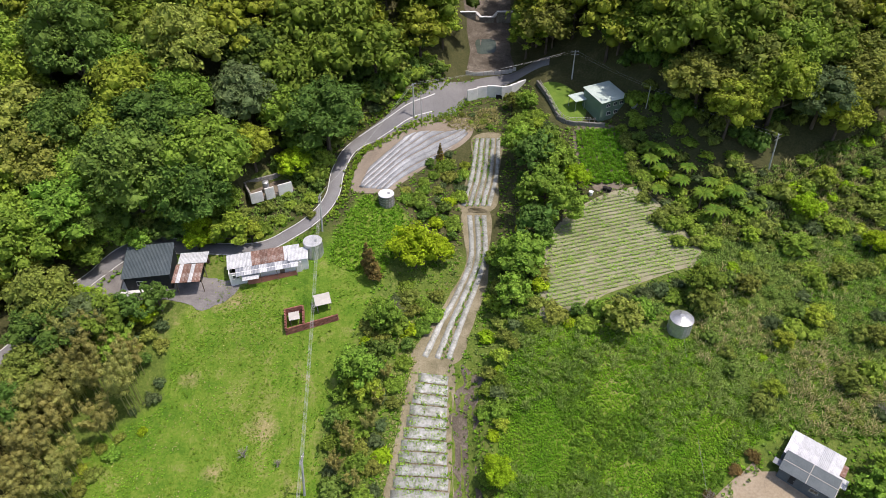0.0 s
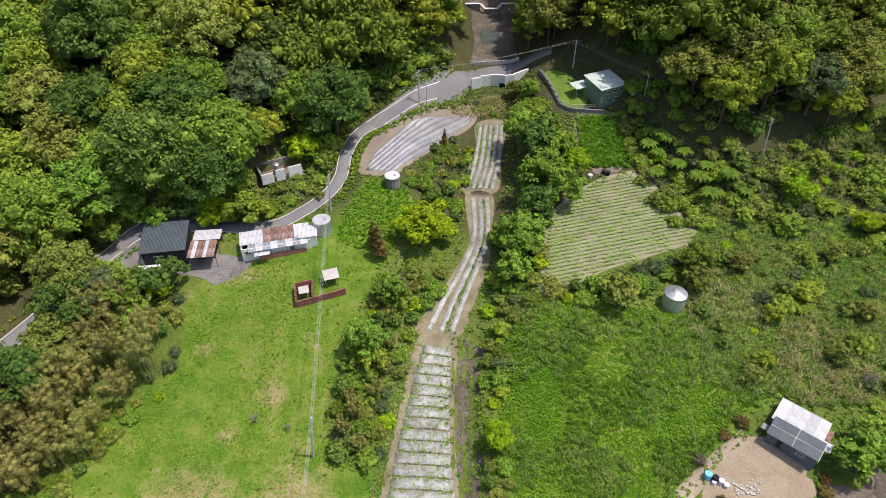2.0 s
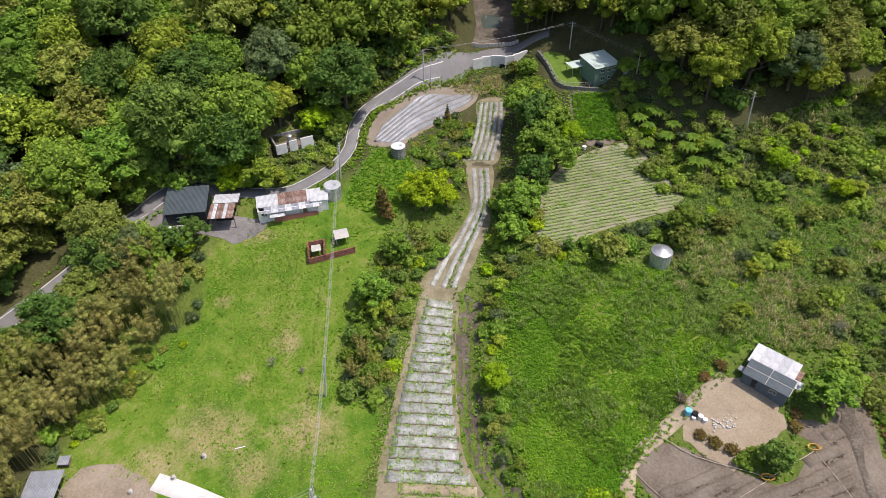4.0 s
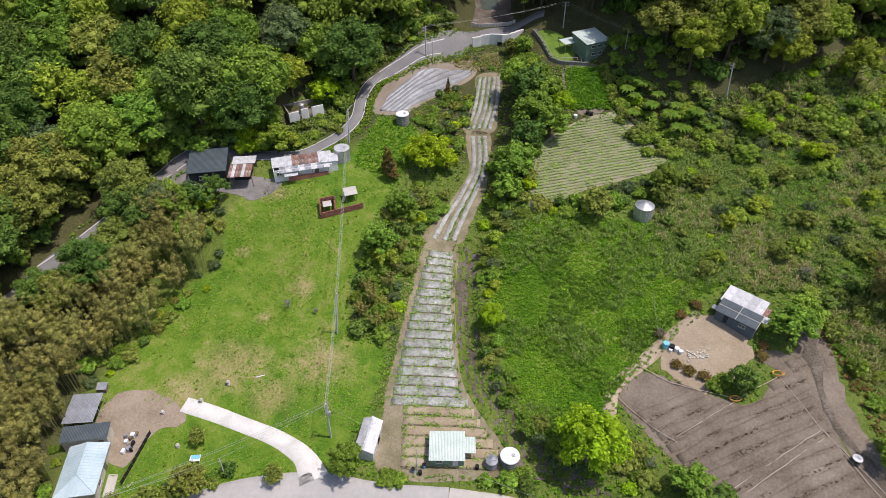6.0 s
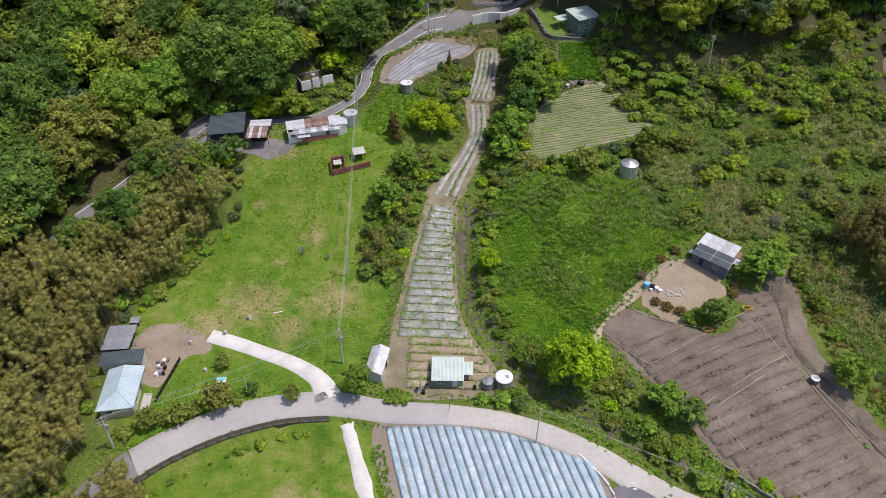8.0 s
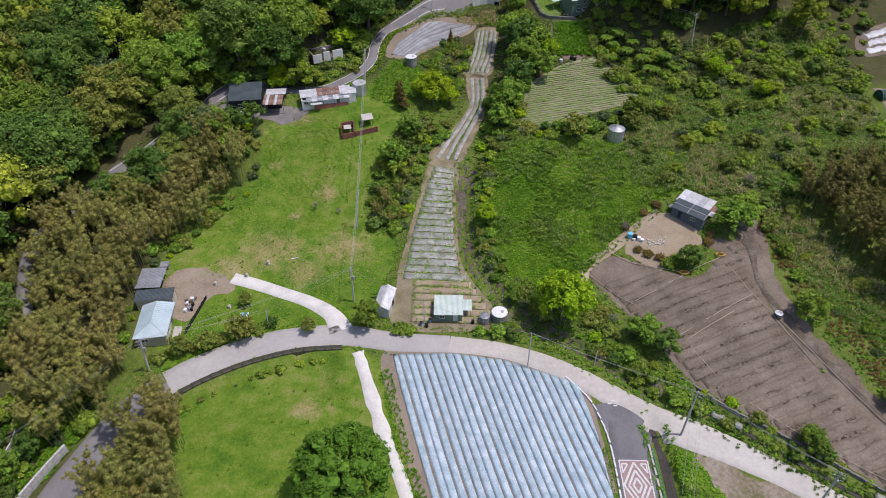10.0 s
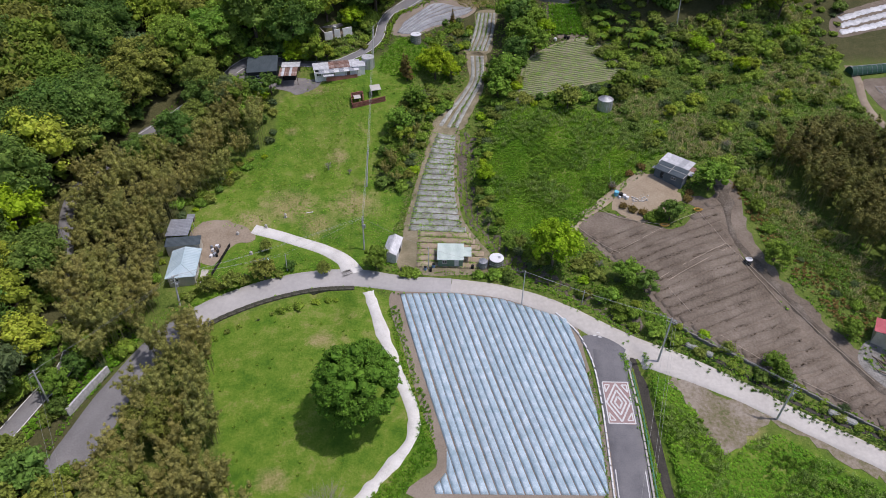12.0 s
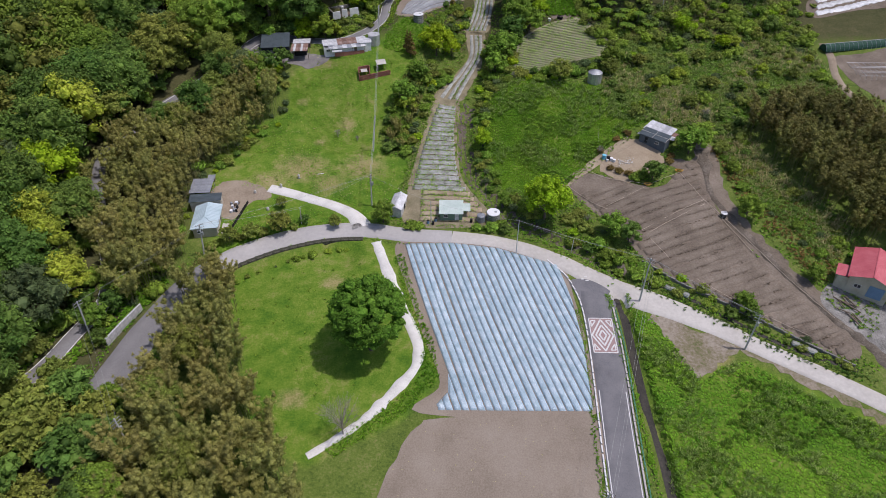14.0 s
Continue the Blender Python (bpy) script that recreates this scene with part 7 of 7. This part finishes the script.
# ---- single plants ----
def planted():
    rng = random.Random(77)

    def put_all(stand, places, sink=0.1):
        for n, (x, y, s) in enumerate(places):
            stand.plant(x, y, s, rng.uniform(0, 360), n + rng.randrange(3), rng.uniform(0.9, 1.1), sink)

    ROUND.plant(-15.8, -13.0, 1.0, 20)
    put_all(LIME, [(-47.6, 95.6, 0.62), (-44.6, 97.2, 0.55), (-66, 83, 0.55), (-53.5, 79.6, 0.6), (-60.5, 76.0, 0.7), (73, 104, 0.7), (84, 96, 0.55), (-94.2, 24.5, 1.8), (-5.4, 94.5, 1.15), (-0.5, 98, 0.7), (23.2, 25.6, 1.3), (28.5, 113.5, 0.75), (8.6, 53.5, 0.6), (-47.5, 98.5, 0.75)])
    put_all(BAMBOO, [(-17, 55.5, 0.5), (-15.2, 58.5, 0.5), (-14.2, 53, 0.45), (-12.2, 62, 0.5), (-16.5, 61, 0.45), (-10.8, 66, 0.45), (-9.8, 71, 0.4)])
    put_all(CONE, [(-13.1, 88.2, 1.0), (-14.2, 90.6, 0.8), (-0.6, 126.5, 0.55)])
    put_all(SMALL, [(20.0, 119.5, 1.5), (17.5, 127.5, 1.25), (21.5, 109.5, 1.45), (24.5, 104.5, 1.2), (15.6, 92.5, 1.45), (18.2, 99.5, 1.3), (12.6, 95.5, 1.05), (13.0, 86.5, 1.0), (22.5, 122.5, 1.1), (25, 117.5, 1.15),
                    (-59.0, 76.5, 1.5), (-55.0, 79.0, 1.0), (-51.2, 82.0, 0.9), (-14.4, 69.5, 1.1), (-10.5, 79.5, 0.9), (48.0, 85.5, 1.0), (-58.0, 94.2, 0.75), (-54.6, 96.4, 0.7), (-66.8, 91.0, 0.9), (-62.5, 94.5, 0.8), (-51.0, 97.2, 0.7), (-73.4, -9.5, 0.85), (-71.5, -5.2, 0.8), (-72.0, -1.0, 0.9), (-71.2, -13.8, 0.6), (-73.0, 3.5, 0.9), (-58.8, -24.5, 0.7), (-57.4, -14.5, 0.5), (-63.5, -26.5, 0.7), (-62, 79.5, 1.1), (-57, 74, 1.0), (-16.4, 24.0, 0.85), (51.6, 37.8, 0.85), (63.0, 47.5, 1.15), (66.5, 51.0, 1.0), (71.6, 24.6, 0.95), (81.9, 7.4, 0.65), (63.8, -1.2, 0.75), (65.4, -3.6, 0.5), (19.5, 134.5, 0.8), (20.6, 143.5, 0.8), (39.0, 20.8, 0.95), (42.4, 17.8, 0.85)])
    put_all(SMALL_OLIVE, [(31.8, 78.0, 1.15), (47.0, 81.5, 0.9), (-41.0, 20.6, 0.95), (-47.5, 17.8, 0.7), (-52.5, 16.6, 0.7), (-28.0, 22.3, 0.55), (-42.4, 29.0, 0.5), (-13.0, 67.0, 0.9), (-40.6, 96.6, 1.25), (-37.6, 97.6, 0.8), (17.5, 147.5, 0.75)])
    put_all(MID, [(43, 151, 0.8), (50, 148, 0.85)])
    put_all(GOLD, [(-94.6, 40.5, 1.45), (-91.5, 9.6, 1.1), (-80.0, -5.0, 0.95), (-86.5, 3.0, 0.95), (22.5, 166, 0.9), (29, 164, 0.8), (-69, 93, 0.8), (63, 121, 1.0), (73, 125, 1.1), (83, 119, 1.0), (93, 124, 1.1), (101, 118, 0.9), (25.5, 168, 1.2), (0, 163, 0.9), (27, 176, 1.0)])
    put_all(FERN, [(45.5, 119.5, 0.95), (47.2, 117.5, 0.85), (49.5, 120, 0.8), (50.4, 112.5, 0.9), (53.6, 108, 1.0), (54.9, 103.5, 0.95), (59.5, 107, 0.95), (57.0, 105, 0.85), (45.4, 111, 0.8), (46.5, 124, 0.95), (62.5, 104, 0.8), (56, 111, 0.85), (48.4, 122.4, 0.8), (52.2, 115.4, 0.8)])
    put_all(SHRUB, [(-9.4, 22.6, 0.8), (-7.6, 22.4, 0.7), (6.6, 22.3, 0.7), (10.2, 22.2, 0.95), (13.2, 21.2, 0.9), (12.2, 23.4, 0.8), (-2.2, 84.5, 1.0), (19.5, 139.5, 1.0), (-36, 100.5, 0.9), (29, 18.6, 0.6), (33, 16.2, 0.8), (36.5, 12.6, 0.8), (39, 9.8, 0.7), (22, 27, 0.9), (26, 32.8, 1.0)])
    put_all(SHRUB_OLIVE, [(-56, 14.8, 0.8), (-50, 17.4, 0.8), (-45, 19.4, 0.8), (-38, 21.4, 0.6), (-55, 75.5, 0.9), (29.5, 25.5, 1.1), (32.5, 22.5, 1.0), (32, 27.5, 0.9), (-27, 104.5, 0.6)])
    put_all(SHRUB_RUST, [(44.2, 42.2, 0.8), (42.2, 43.6, 0.7), (46.2, 40.8, 0.8), (40.4, 50.0, 0.7), (45, 53.6, 0.7), (48, 55.4, 0.8), (57.2, 44.2, 0.8), (58.2, 46.4, 0.7)])
    put_all(SHRUB, [(47.6, 38.6, 0.8), (49.4, 39.4, 0.9)])
    for x, y, a, b, k in scatter([(52, 66), (72, 62), (84, 60), (98, 70), (110, 68), (110, 118), (92, 116), (66, 108), (54, 98), (50, 88)], 8.5, 71):
        (SMALL_OLIVE, SMALL, SMALL_OLIVE)[k % 3].plant(x, y, 0.42 + 0.4 * b, a * 360, k // 3, 0.8 + 0.3 * a, 0.2)
    stands = (SHRUB, SHRUB_OLIVE, SHRUB, SHRUB_PALE, SHRUB, SHRUB_OLIVE, SHRUB, SHRUB_GREY)
    beds = (
        ([(50, 63), (62, 58), (70, 58), (72, 47), (76, 42), (80, 56), (98, 67), (112, 63), (112, 92), (112, 126), (102, 128), (90, 121), (76, 116), (62, 112), (53, 96), (47, 89), (45, 80)], 3.1, 41, 0.42, 0.75),
        ([(44, 99), (52, 97), (64, 104), (64, 115), (55, 124), (50, 132), (46, 139), (42, 134), (42, 114)], 2.5, 42, 0.8, 0.6),
        ([(70, 46), (76, 28), (86, 12), (95, 20), (86, 38), (79, 52)], 3.8, 43, 0.55, 0.5),
        ([(-18, 51), (-11, 50), (-9.5, 60), (-6.5, 74), (-3, 82), (0, 90), (-8, 90), (-12, 84), (-17, 72), (-19, 60)], 2.3, 44, 0.75, 0.5),
        ([(-8, 108), (2, 104), (3, 113), (5.5, 126), (3, 131), (-2, 126), (-8, 114)], 2.2, 45, 0.65, 0.5),
        ([(9.8, 100), (14, 100), (18, 120), (16, 138), (20, 142), (27, 134), (29, 118), (22, 104), (19.4, 92), (17.4, 79), (10, 74), (7.4, 80), (10, 92)], 2.6, 46, 0.75, 0.6),
        ([(9, 56), (12, 42), (17, 32), (23, 25), (19, 23), (12, 30), (8, 38), (6.5, 46), (6, 62), (8, 76), (11, 72)], 2.1, 47, 0.55, 0.45),
        ([(20, 81), (31, 84), (45, 89), (50, 91), (48, 84), (34, 80), (24, 77)], 2.6, 48, 0.75, 0.6),
        ([(-45, 99), (-34, 98.6), (-26, 106), (-26, 118), (-30, 118), (-34, 108), (-42, 106), (-46, 112)], 2.6, 49, 0.55, 0.5),
        ([(18, 140), (23, 138), (22, 150), (19, 150)], 2.2, 50, 0.8, 0.5),
        ([(24, 19), (31, 15.5), (38, 9.5), (44, 5.5), (48, 9.5), (42, 17), (34, 26)], 2.4, 51, 0.5, 0.5),
        ([(-64, 78), (-58, 72), (-52, 72), (-48, 78), (-52, 80), (-60, 82)], 2.4, 52, 0.7, 0.5),
        ([(-3, 136), (6, 146.5), (13, 146), (14, 140), (7, 139), (6.5, 144)], 2.4, 53, 0.4, 0.35),
        ([(46, 11.5), (62, 0.4), (78, -11.5), (83, -16), (82, -18), (66, -7.2), (50, 3.0), (43, 7)], 2.0, 54, 0.35, 0.5),
        ([(-52, 4.4), (-46, 8.2), (-38, 13), (-29, 16.2), (-24, 17), (-24, 16), (-30, 15), (-40, 11), (-52, 2.8)], 1.6, 55, 0.35, 0.25),
        ([(-60, 14), (-50, 16.8), (-42, 19.6), (-34, 22.4), (-34, 24), (-44, 22), (-56, 17)], 2.4, 56, 0.5, 0.35),
        ([(-26.6, 112), (-26.2, 119), (-23.2, 127.6), (-13.8, 135.2), (-6.2, 142.2), (0.6, 153.6), (-3, 160), (-22, 142), (-33, 128), (-33, 118)], 2.3, 58, 0.9, 0.8),
        ([(58, 100), (72, 101), (100, 102), (108, 112), (90, 113), (70, 110), (60, 108)], 2.6, 59, 0.8, 0.8),
        ([(-78, 84), (-70, 92), (-62, 98), (-46, 99.5), (-46, 104), (-64, 103), (-76, 94), (-82, 86)], 2.3, 60, 0.8, 0.7),
        ([(108, 96), (118, 104), (118, 112), (124, 126), (128, 140), (112, 136), (102, 128)], 3.2, 61, 0.6, 0.9),
        ([(-67, 38), (-59, 45), (-54.5, 57), (-48, 63.5), (-48.5, 70), (-53, 67), (-59, 58), (-63.5, 48), (-69, 42)], 2.3, 62, 0.5, 0.5),
        ([(-66.5, 20), (-63.2, 16.5), (-64.8, 24), (-67, 36), (-69, 34)], 2.2, 63, 0.4, 0.4),
        ([(-82, -14), (-78, -8), (-80, 8), (-72, 12), (-66, 12), (-64, 4), (-70, -8), (-72, -18)], 3.0, 57, 0.7, 0.6),
    )
    for outline, gap, seed, small, more in beds:
        for x, y, a, b, k in scatter(outline, gap, seed, ((UPPER, 3.0), (ROAD, 3.9), (TRACK_EAST, 2.4), (GULLY, 1.7))):
            stand = stands[k % 8]
            (stand.gather if seed in (41, 42, 49, 54, 55, 57, 58, 59, 60, 61) else stand.plant)(x, y, small + more * b * b, a * 360, k // 7, 0.8 + 0.5 * a, 0.15)
    for stand, word in ((SHRUB, "green"), (SHRUB_OLIVE, "olive"), (SHRUB_PALE, "pale green"), (SHRUB_GREY, "grey-green")):
        stand.mass("scrub", word + " shrubs crowding the rough slopes", "scrub")
    root = bare_tree(5, 10.0, BARK_PALE, 34)
    root.matrix_basis = pose(-19.0, -32.2, height(-19.0, -32.2))
    tagged(root, "pale leafless tree beside the stone path", "tree")
    for seed, x, y, h in ((6, -8.6, 81.5, 5.0), (7, -32.2, 57.6, 2.6), (8, -26.5, 56.2, 1.6), (9, 71, 62, 3.0), (10, 40.2, 49.4, 2.6), (11, 33.6, 24.8, 3.0)):
        root = bare_tree(seed, h, BARK_PALE, 14)
        root.matrix_basis = pose(x, y, height(x, y))
        tagged(root, "leafless pale shrub with tangled twigs", "shrub", "bare shrubs")


planted()


# ---- low growth ----
def low_growth():
    rng = random.Random(99)

    def fill(outline, n, keep=lambda x, y: True, out=()):
        xs, ys = [q[0] for q in outline], [q[1] for q in outline]
        got = []
        for _ in range(n * 6):
            x, y = rng.uniform(min(xs), max(xs)), rng.uniform(min(ys), max(ys))
            if inside(outline, x, y) and keep(x, y) and not any(inside(o, x, y) for o in out):
                got.append((x, y))
                if len(got) >= n:
                    break
        return got

    def patchy(s, cut, k=0.0):
        return lambda x, y: noise.noise((x * s, y * s, k)) > cut

    road_free = lambda x, y: away(ROAD, x, y) > 2.8 and away(UPPER, x, y) > 2.6 and away(TRACK_EAST, x, y) > 2.0
    tufts("vine_cover", fill(LUSH, 24000), 0.30, VINE_BRIGHT, rng, "dense bright green vines covering the slope", "vines", 5, 0.62, 0.55)
    tufts("vine_mounds", fill(LUSH, 1300, patchy(0.11, 0.12, 5)), 0.8, LEAF_MID, rng, "deeper green leafy mounds among the vines", "vines", 9, 0.26, 0.6)
    tufts("reed_clumps", fill(LUSH, 1000, lambda x, y: noise.noise((x * 0.09, y * 0.09, 3)) + 0.012 * (y - 56) > 0.0), 1.1, REED, rng, "taller reed clumps among the vines", "grass", 14, 0.09, 0.8)
    scrub = [(44, 62), (60, 58), (70, 58), (72, 46), (76, 30), (88, 12), (97, 20), (86, 40), (80, 56), (98, 67), (113, 62), (113, 92), (112, 126), (102, 128), (90, 121), (76, 116), (62, 112), (54, 110), (52, 97), (47, 90), (44, 78)]
    tufts("reeds", fill(scrub, 17000, road_free), 0.95, REED, rng, "tall green reed grass over the scrubby slope", "grass", 6, 0.16, 0.7)
    tufts("dry_reeds", fill(scrub, 3600, lambda x, y: noise.noise((x * 0.07, y * 0.07, 2)) + rng.gauss(0, 0.18) > 0.06 and road_free(x, y)), 1.2, STRAW, rng, "dry straw-coloured reed patches on the slope", "grass", 6, 0.11, 1.0)
    tufts("slope_leaves", fill(scrub, 7500, lambda x, y: patchy(0.06, -0.05, 9)(x, y) and road_free(x, y)), 0.8, VINE, rng, "leafy green undergrowth on the slope", "undergrowth", 5, 0.6, 0.4)
    grass = [(40.4, -1.5), (49, -7.5), (50.5, -20), (55, -16), (61, -14.5), (69, -21), (84, -30), (104, -48), (94, -72), (40.4, -72), (39.8, -40), (39.8, -20)]
    bare = [[(43.6, -3.6), (46, -8), (48, -14), (50.1, -18.4), (54.6, -14.6), (60.4, -12.4), (56, -8), (49, -4)]]
    tufts("rank_grass", fill(grass, 14000, out=bare), 0.46, VINE, rng, "rank bright green grass and weeds", "grass", 4, 0.75, 0.22)
    tufts("grass_clumps", fill(grass, 2400, patchy(0.12, 0.0, 4), bare), 1.0, REED, rng, "taller pale grass clumps", "grass", 9, 0.12, 0.8)
    tufts("grass_mounds", fill(grass, 1100, patchy(0.09, 0.08, 14), bare), 0.8, LEAF_MID, rng, "deeper green weeds among the rank grass", "weeds", 8, 0.3, 0.6)
    plots = [[(-62, 30), (-60, 38), (-47, 35), (-47, 31), (-54, 26)], [(-64, 17), (-55, 17), (-56, 28), (-65, 30)], [(-29, 77), (-18, 79), (-19, 83), (-29, 82)]]
    near_path = lambda x, y: away([(-21.6, 22.4), (-25.6, 27.6), (-47.2, 36)], x, y) > 2.2 and road_free(x, y)
    tufts("meadow_weeds", fill(MEADOW_NORTH, 4500, lambda x, y: noise.noise((x * 0.10, y * 0.10, 6)) + rng.gauss(0, 0.12) > 0.0 and near_path(x, y) and y > 50, plots), 0.24, SWARD, rng, "darker weed patches in the mown meadow", "weeds", 5, 0.5, 0.16)
    tufts("meadow_clover", fill(MEADOW_NORTH, 3500, lambda x, y: noise.noise((x * 0.13, y * 0.13, 16)) + rng.gauss(0, 0.15) > 0.08 and near_path(x, y), plots), 0.26, VINE, rng, "bright leafy patches in the mown meadow", "weeds", 4, 0.8, 0.16)
    tufts("meadow_straw", fill(MEADOW_NORTH, 1500, lambda x, y: noise.noise((x * 0.07, y * 0.07, 26)) + rng.gauss(0, 0.15) > 0.12 and near_path(x, y), plots), 0.28, STRAW, rng, "dry cut grass lying in the meadow", "straw", 4, 0.25, 0.2)
    tufts("meadow_tussocks", fill(MEADOW_NORTH, 160, near_path, plots), 0.5, SWARD, rng, "scattered dark grass tussocks in the meadow", "grass", 6, 0.3, 0.5)
    tufts("lawn_tussocks", fill(MEADOW_SOUTH, 110, lambda x, y: away([(-17.6, 17), (-8.9, -4.6), (-6.2, -14), (-25, -37)], x, y) > 2), 0.5, SWARD, rng, "scattered dark grass tussocks round the big tree", "grass", 6, 0.4, 0.4)
    tufts("path_verge", fill([(-6, -20), (-4.8, -12), (-9, -2), (-13, 12), (-11, 14), (-7, 0), (-3, -11), (-1.5, -20), (-7, -27), (-20, -37), (-22, -35.5), (-10, -25)], 1100), 0.45, VINE, rng, "unmown green verge beside the stone path", "grass", 5, 0.3, 0.6)
    tufts("road_verge", [(x + rng.uniform(-0.5, 0.5), y + rng.uniform(-0.5, 0.5)) for s in (-3.1, 3.1, -3.6) for x, y, a in along(ROAD[5:15], s, 0.7) if math.hypot(x + 22, y - 24) > 4.5] + [(x + rng.gauss(0, 0.5), y + rng.gauss(0, 0.5)) for s in (-4.6, -5.4, 4.6, 5.4, 6.2) for x, y, a in along(ROAD[1:6], s, 0.35)], 0.45, VINE, rng, "uneven green verge along the road", "grass", 5, 0.35, 0.6)
    tufts("side_verge", [(x + rng.uniform(-0.4, 0.4), y) for s in (-3.9, 4.2, 4.6) for x, y, a in along(SIDE[1:], s, 0.5)], 0.45, VINE, rng, "green verge along the side road", "grass", 5, 0.35, 0.6)
    tufts("lane_verge", [(x + rng.uniform(-0.6, 0.6), y + rng.uniform(-0.6, 0.6)) for s in (-2.6, 2.7, 3.4) for x, y, a in along(UPPER[8:23], s, 0.6)], 0.55, VINE, rng, "overgrown green verge along the lane", "grass", 5, 0.4, 0.7)
    tufts("gully_weeds", [(x + rng.gauss(0, 1.1), y + rng.gauss(0, 1.1)) for s in (-2.6, 2.6) for x, y, a in along(GULLY, s, 0.35)], 0.5, VINE, rng, "rank weeds on both sides of the gully", "weeds", 5, 0.45, 0.7)
    fields_out = [FILM_FIELD, FIELD_EAST, MEADOW_NORTH, MEADOW_SOUTH, LUSH, grass, [(-12, 22), (-11.5, 36), (-6, 75), (4, 75), (3, 45), (12, 26), (8, 22)], [(-6.5, 75), (4, 99), (3, 139), (15, 139), (12, 112), (11, 100), (3, 75)],
                  [(18, 80), (21, 101), (27, 107.5), (44, 114), (52, 94.5), (33, 86)], [(-20, 112), (-19, 122), (7, 146), (8, 138), (-12, 111)], [(25, 151), (31, 150), (35, 143), (33, 136), (29, 136)], [(38, 44), (44, 50), (50, 54), (57, 50), (56, 42), (46, 37)], [(56, 44), (68, 53), (71, 47), (71, 27), (88, -8), (100, -6), (96, -24), (84, -12), (64, 34)]]
    wild = [(-22, 106), (-20, 22), (10, 21), (40, 4), (84, -22), (100, 14), (90, 40), (46, 84), (64, 106), (46, 138), (26, 134), (22, 158), (2, 150), (-18, 132)]
    wild_places = fill(wild, 9000, road_free, fields_out)
    tufts("wild_grass", wild_places[::2], 0.6, REED, rng, "uncut grass on the banks between the fields", "grass", 5, 0.35, 0.5)
    tufts("wild_weeds", wild_places[1::2], 0.55, VINE, rng, "leafy weeds on the banks between the fields", "weeds", 4, 0.6, 0.4)
    tufts("ditch_weeds", [(x + rng.gauss(0, 0.3), y) for s in (-2.0, 2.1, 2.5) for x, y, a in along(DITCH, s, 0.28)], 0.5, VINE, rng, "green weeds on both sides of the ditch", "weeds", 4, 0.5, 0.5)
    east_scrub = fill([(69, 50), (72, 28), (84, 6), (92, 14), (86, 36), (79, 54)], 2200, road_free)
    tufts("rust_weeds", east_scrub[::3], 0.8, LEAF_RUST, rng, "rusty brown weeds beside the track", "weeds", 5, 0.35, 0.5)
    tufts("field_bank_weeds", [(x + rng.gauss(0, 0.7), y + rng.gauss(0, 0.7)) for s in (-1.2, 1.2, 2.0) for x, y, a in along([(43, 7.6), (51, 3.2), (61, -4.0), (70.5, -10.6), (82.5, -16.2)], s, 0.3)], 0.5, LEAF_DEEP, rng, "rank weeds along the field ditch", "weeds", 6, 0.35, 0.6)
    tufts("corner_weeds", fill([(-84, -26), (-76, -22), (-66, -6), (-63.4, 4), (-70, 8), (-76, 4), (-82, -10)], 1800, lambda x, y: away(ROAD[1:5], x, y) > 4.0 and away(UPPER, x, y) > 2.1), 0.6, VINE, rng, "rank green weeds between road and lane", "weeds", 5, 0.6, 0.5)
    upper = [(-22, 92), (-12, 88), (-8, 100), (-8, 107), (-16, 111), (-21, 103)]
    tufts("bank_weeds", fill(upper, 900), 0.55, VINE, rng, "rank green weeds on the bank", "weeds", 5, 0.5, 0.6)
    tufts("lane_hedge", [(x + rng.gauss(0, 0.4), y + rng.gauss(0, 0.4)) for s in (2.5, 3.1, -2.6, -3.4, -4.4) for x, y, a in along(UPPER[15:22], s, 0.4)], 0.7, LEAF_MID, rng, "low green hedge along the climbing lane", "hedge", 5, 0.5, 0.6)
    ruin_bank = [(-46, 99), (-30, 101), (-25, 108), (-26, 120), (-32, 116), (-40, 106), (-46, 112)]
    tufts("ruin_weeds", fill(ruin_bank, 900, road_free), 0.7, REED, rng, "mixed weeds round the ruin", "weeds", 5, 0.4, 0.7)
    side = [(x + rng.gauss(0, 0.7), y + rng.gauss(0, 0.5)) for x, y, a in along([(-11.6, 36), (-9.8, 51), (-8.0, 62), (-5.2, 75)], -0.5, 0.05)]
    tufts("strip_verge_straw", side[::2], 0.4, STRAW, rng, "dry grass beside the vegetable terraces", "grass", 5, 0.2, 0.5)
    tufts("strip_verge_weeds", side[1::2], 0.4, VINE, rng, "green weeds beside the vegetable terraces", "weeds", 5, 0.4, 0.5)
    tufts("straw_litter", [(x + rng.gauss(0, 0.8), y + rng.gauss(0, 0.8)) for x, y, a in along([(-6.4, 74), (-3, 83), (0, 90), (3.6, 98), (3.4, 108)], -0.6, 0.12)], 0.4, STRAW, rng, "dry straw litter beside the vegetable strip", "straw", 4, 0.25, 0.25)
    tufts("bank_straw", fill([(-3, 137), (6, 146), (14, 149), (14, 141), (7, 139.5)], 700), 0.6, STRAW, rng, "dry grass on the bank below the lane", "grass", 5, 0.25, 0.6)


low_growth()

# prototypes that were never planted
for stand in (DEEP, MID, OLIVE, GOLD, LIME, GREY, SMALL, SMALL_OLIVE, FAR, ROUND, CONE, BAMBOO, BAMBOO_DARK, FERN, UNDER, SHRUB, SHRUB_OLIVE, SHRUB_PALE, SHRUB_GREY, SHRUB_RUST):
    for proto, used in zip(stand.protos, stand.used):
        if not used:
            for ob in (*proto.children_recursive, proto):
                bpy.data.objects.remove(ob)
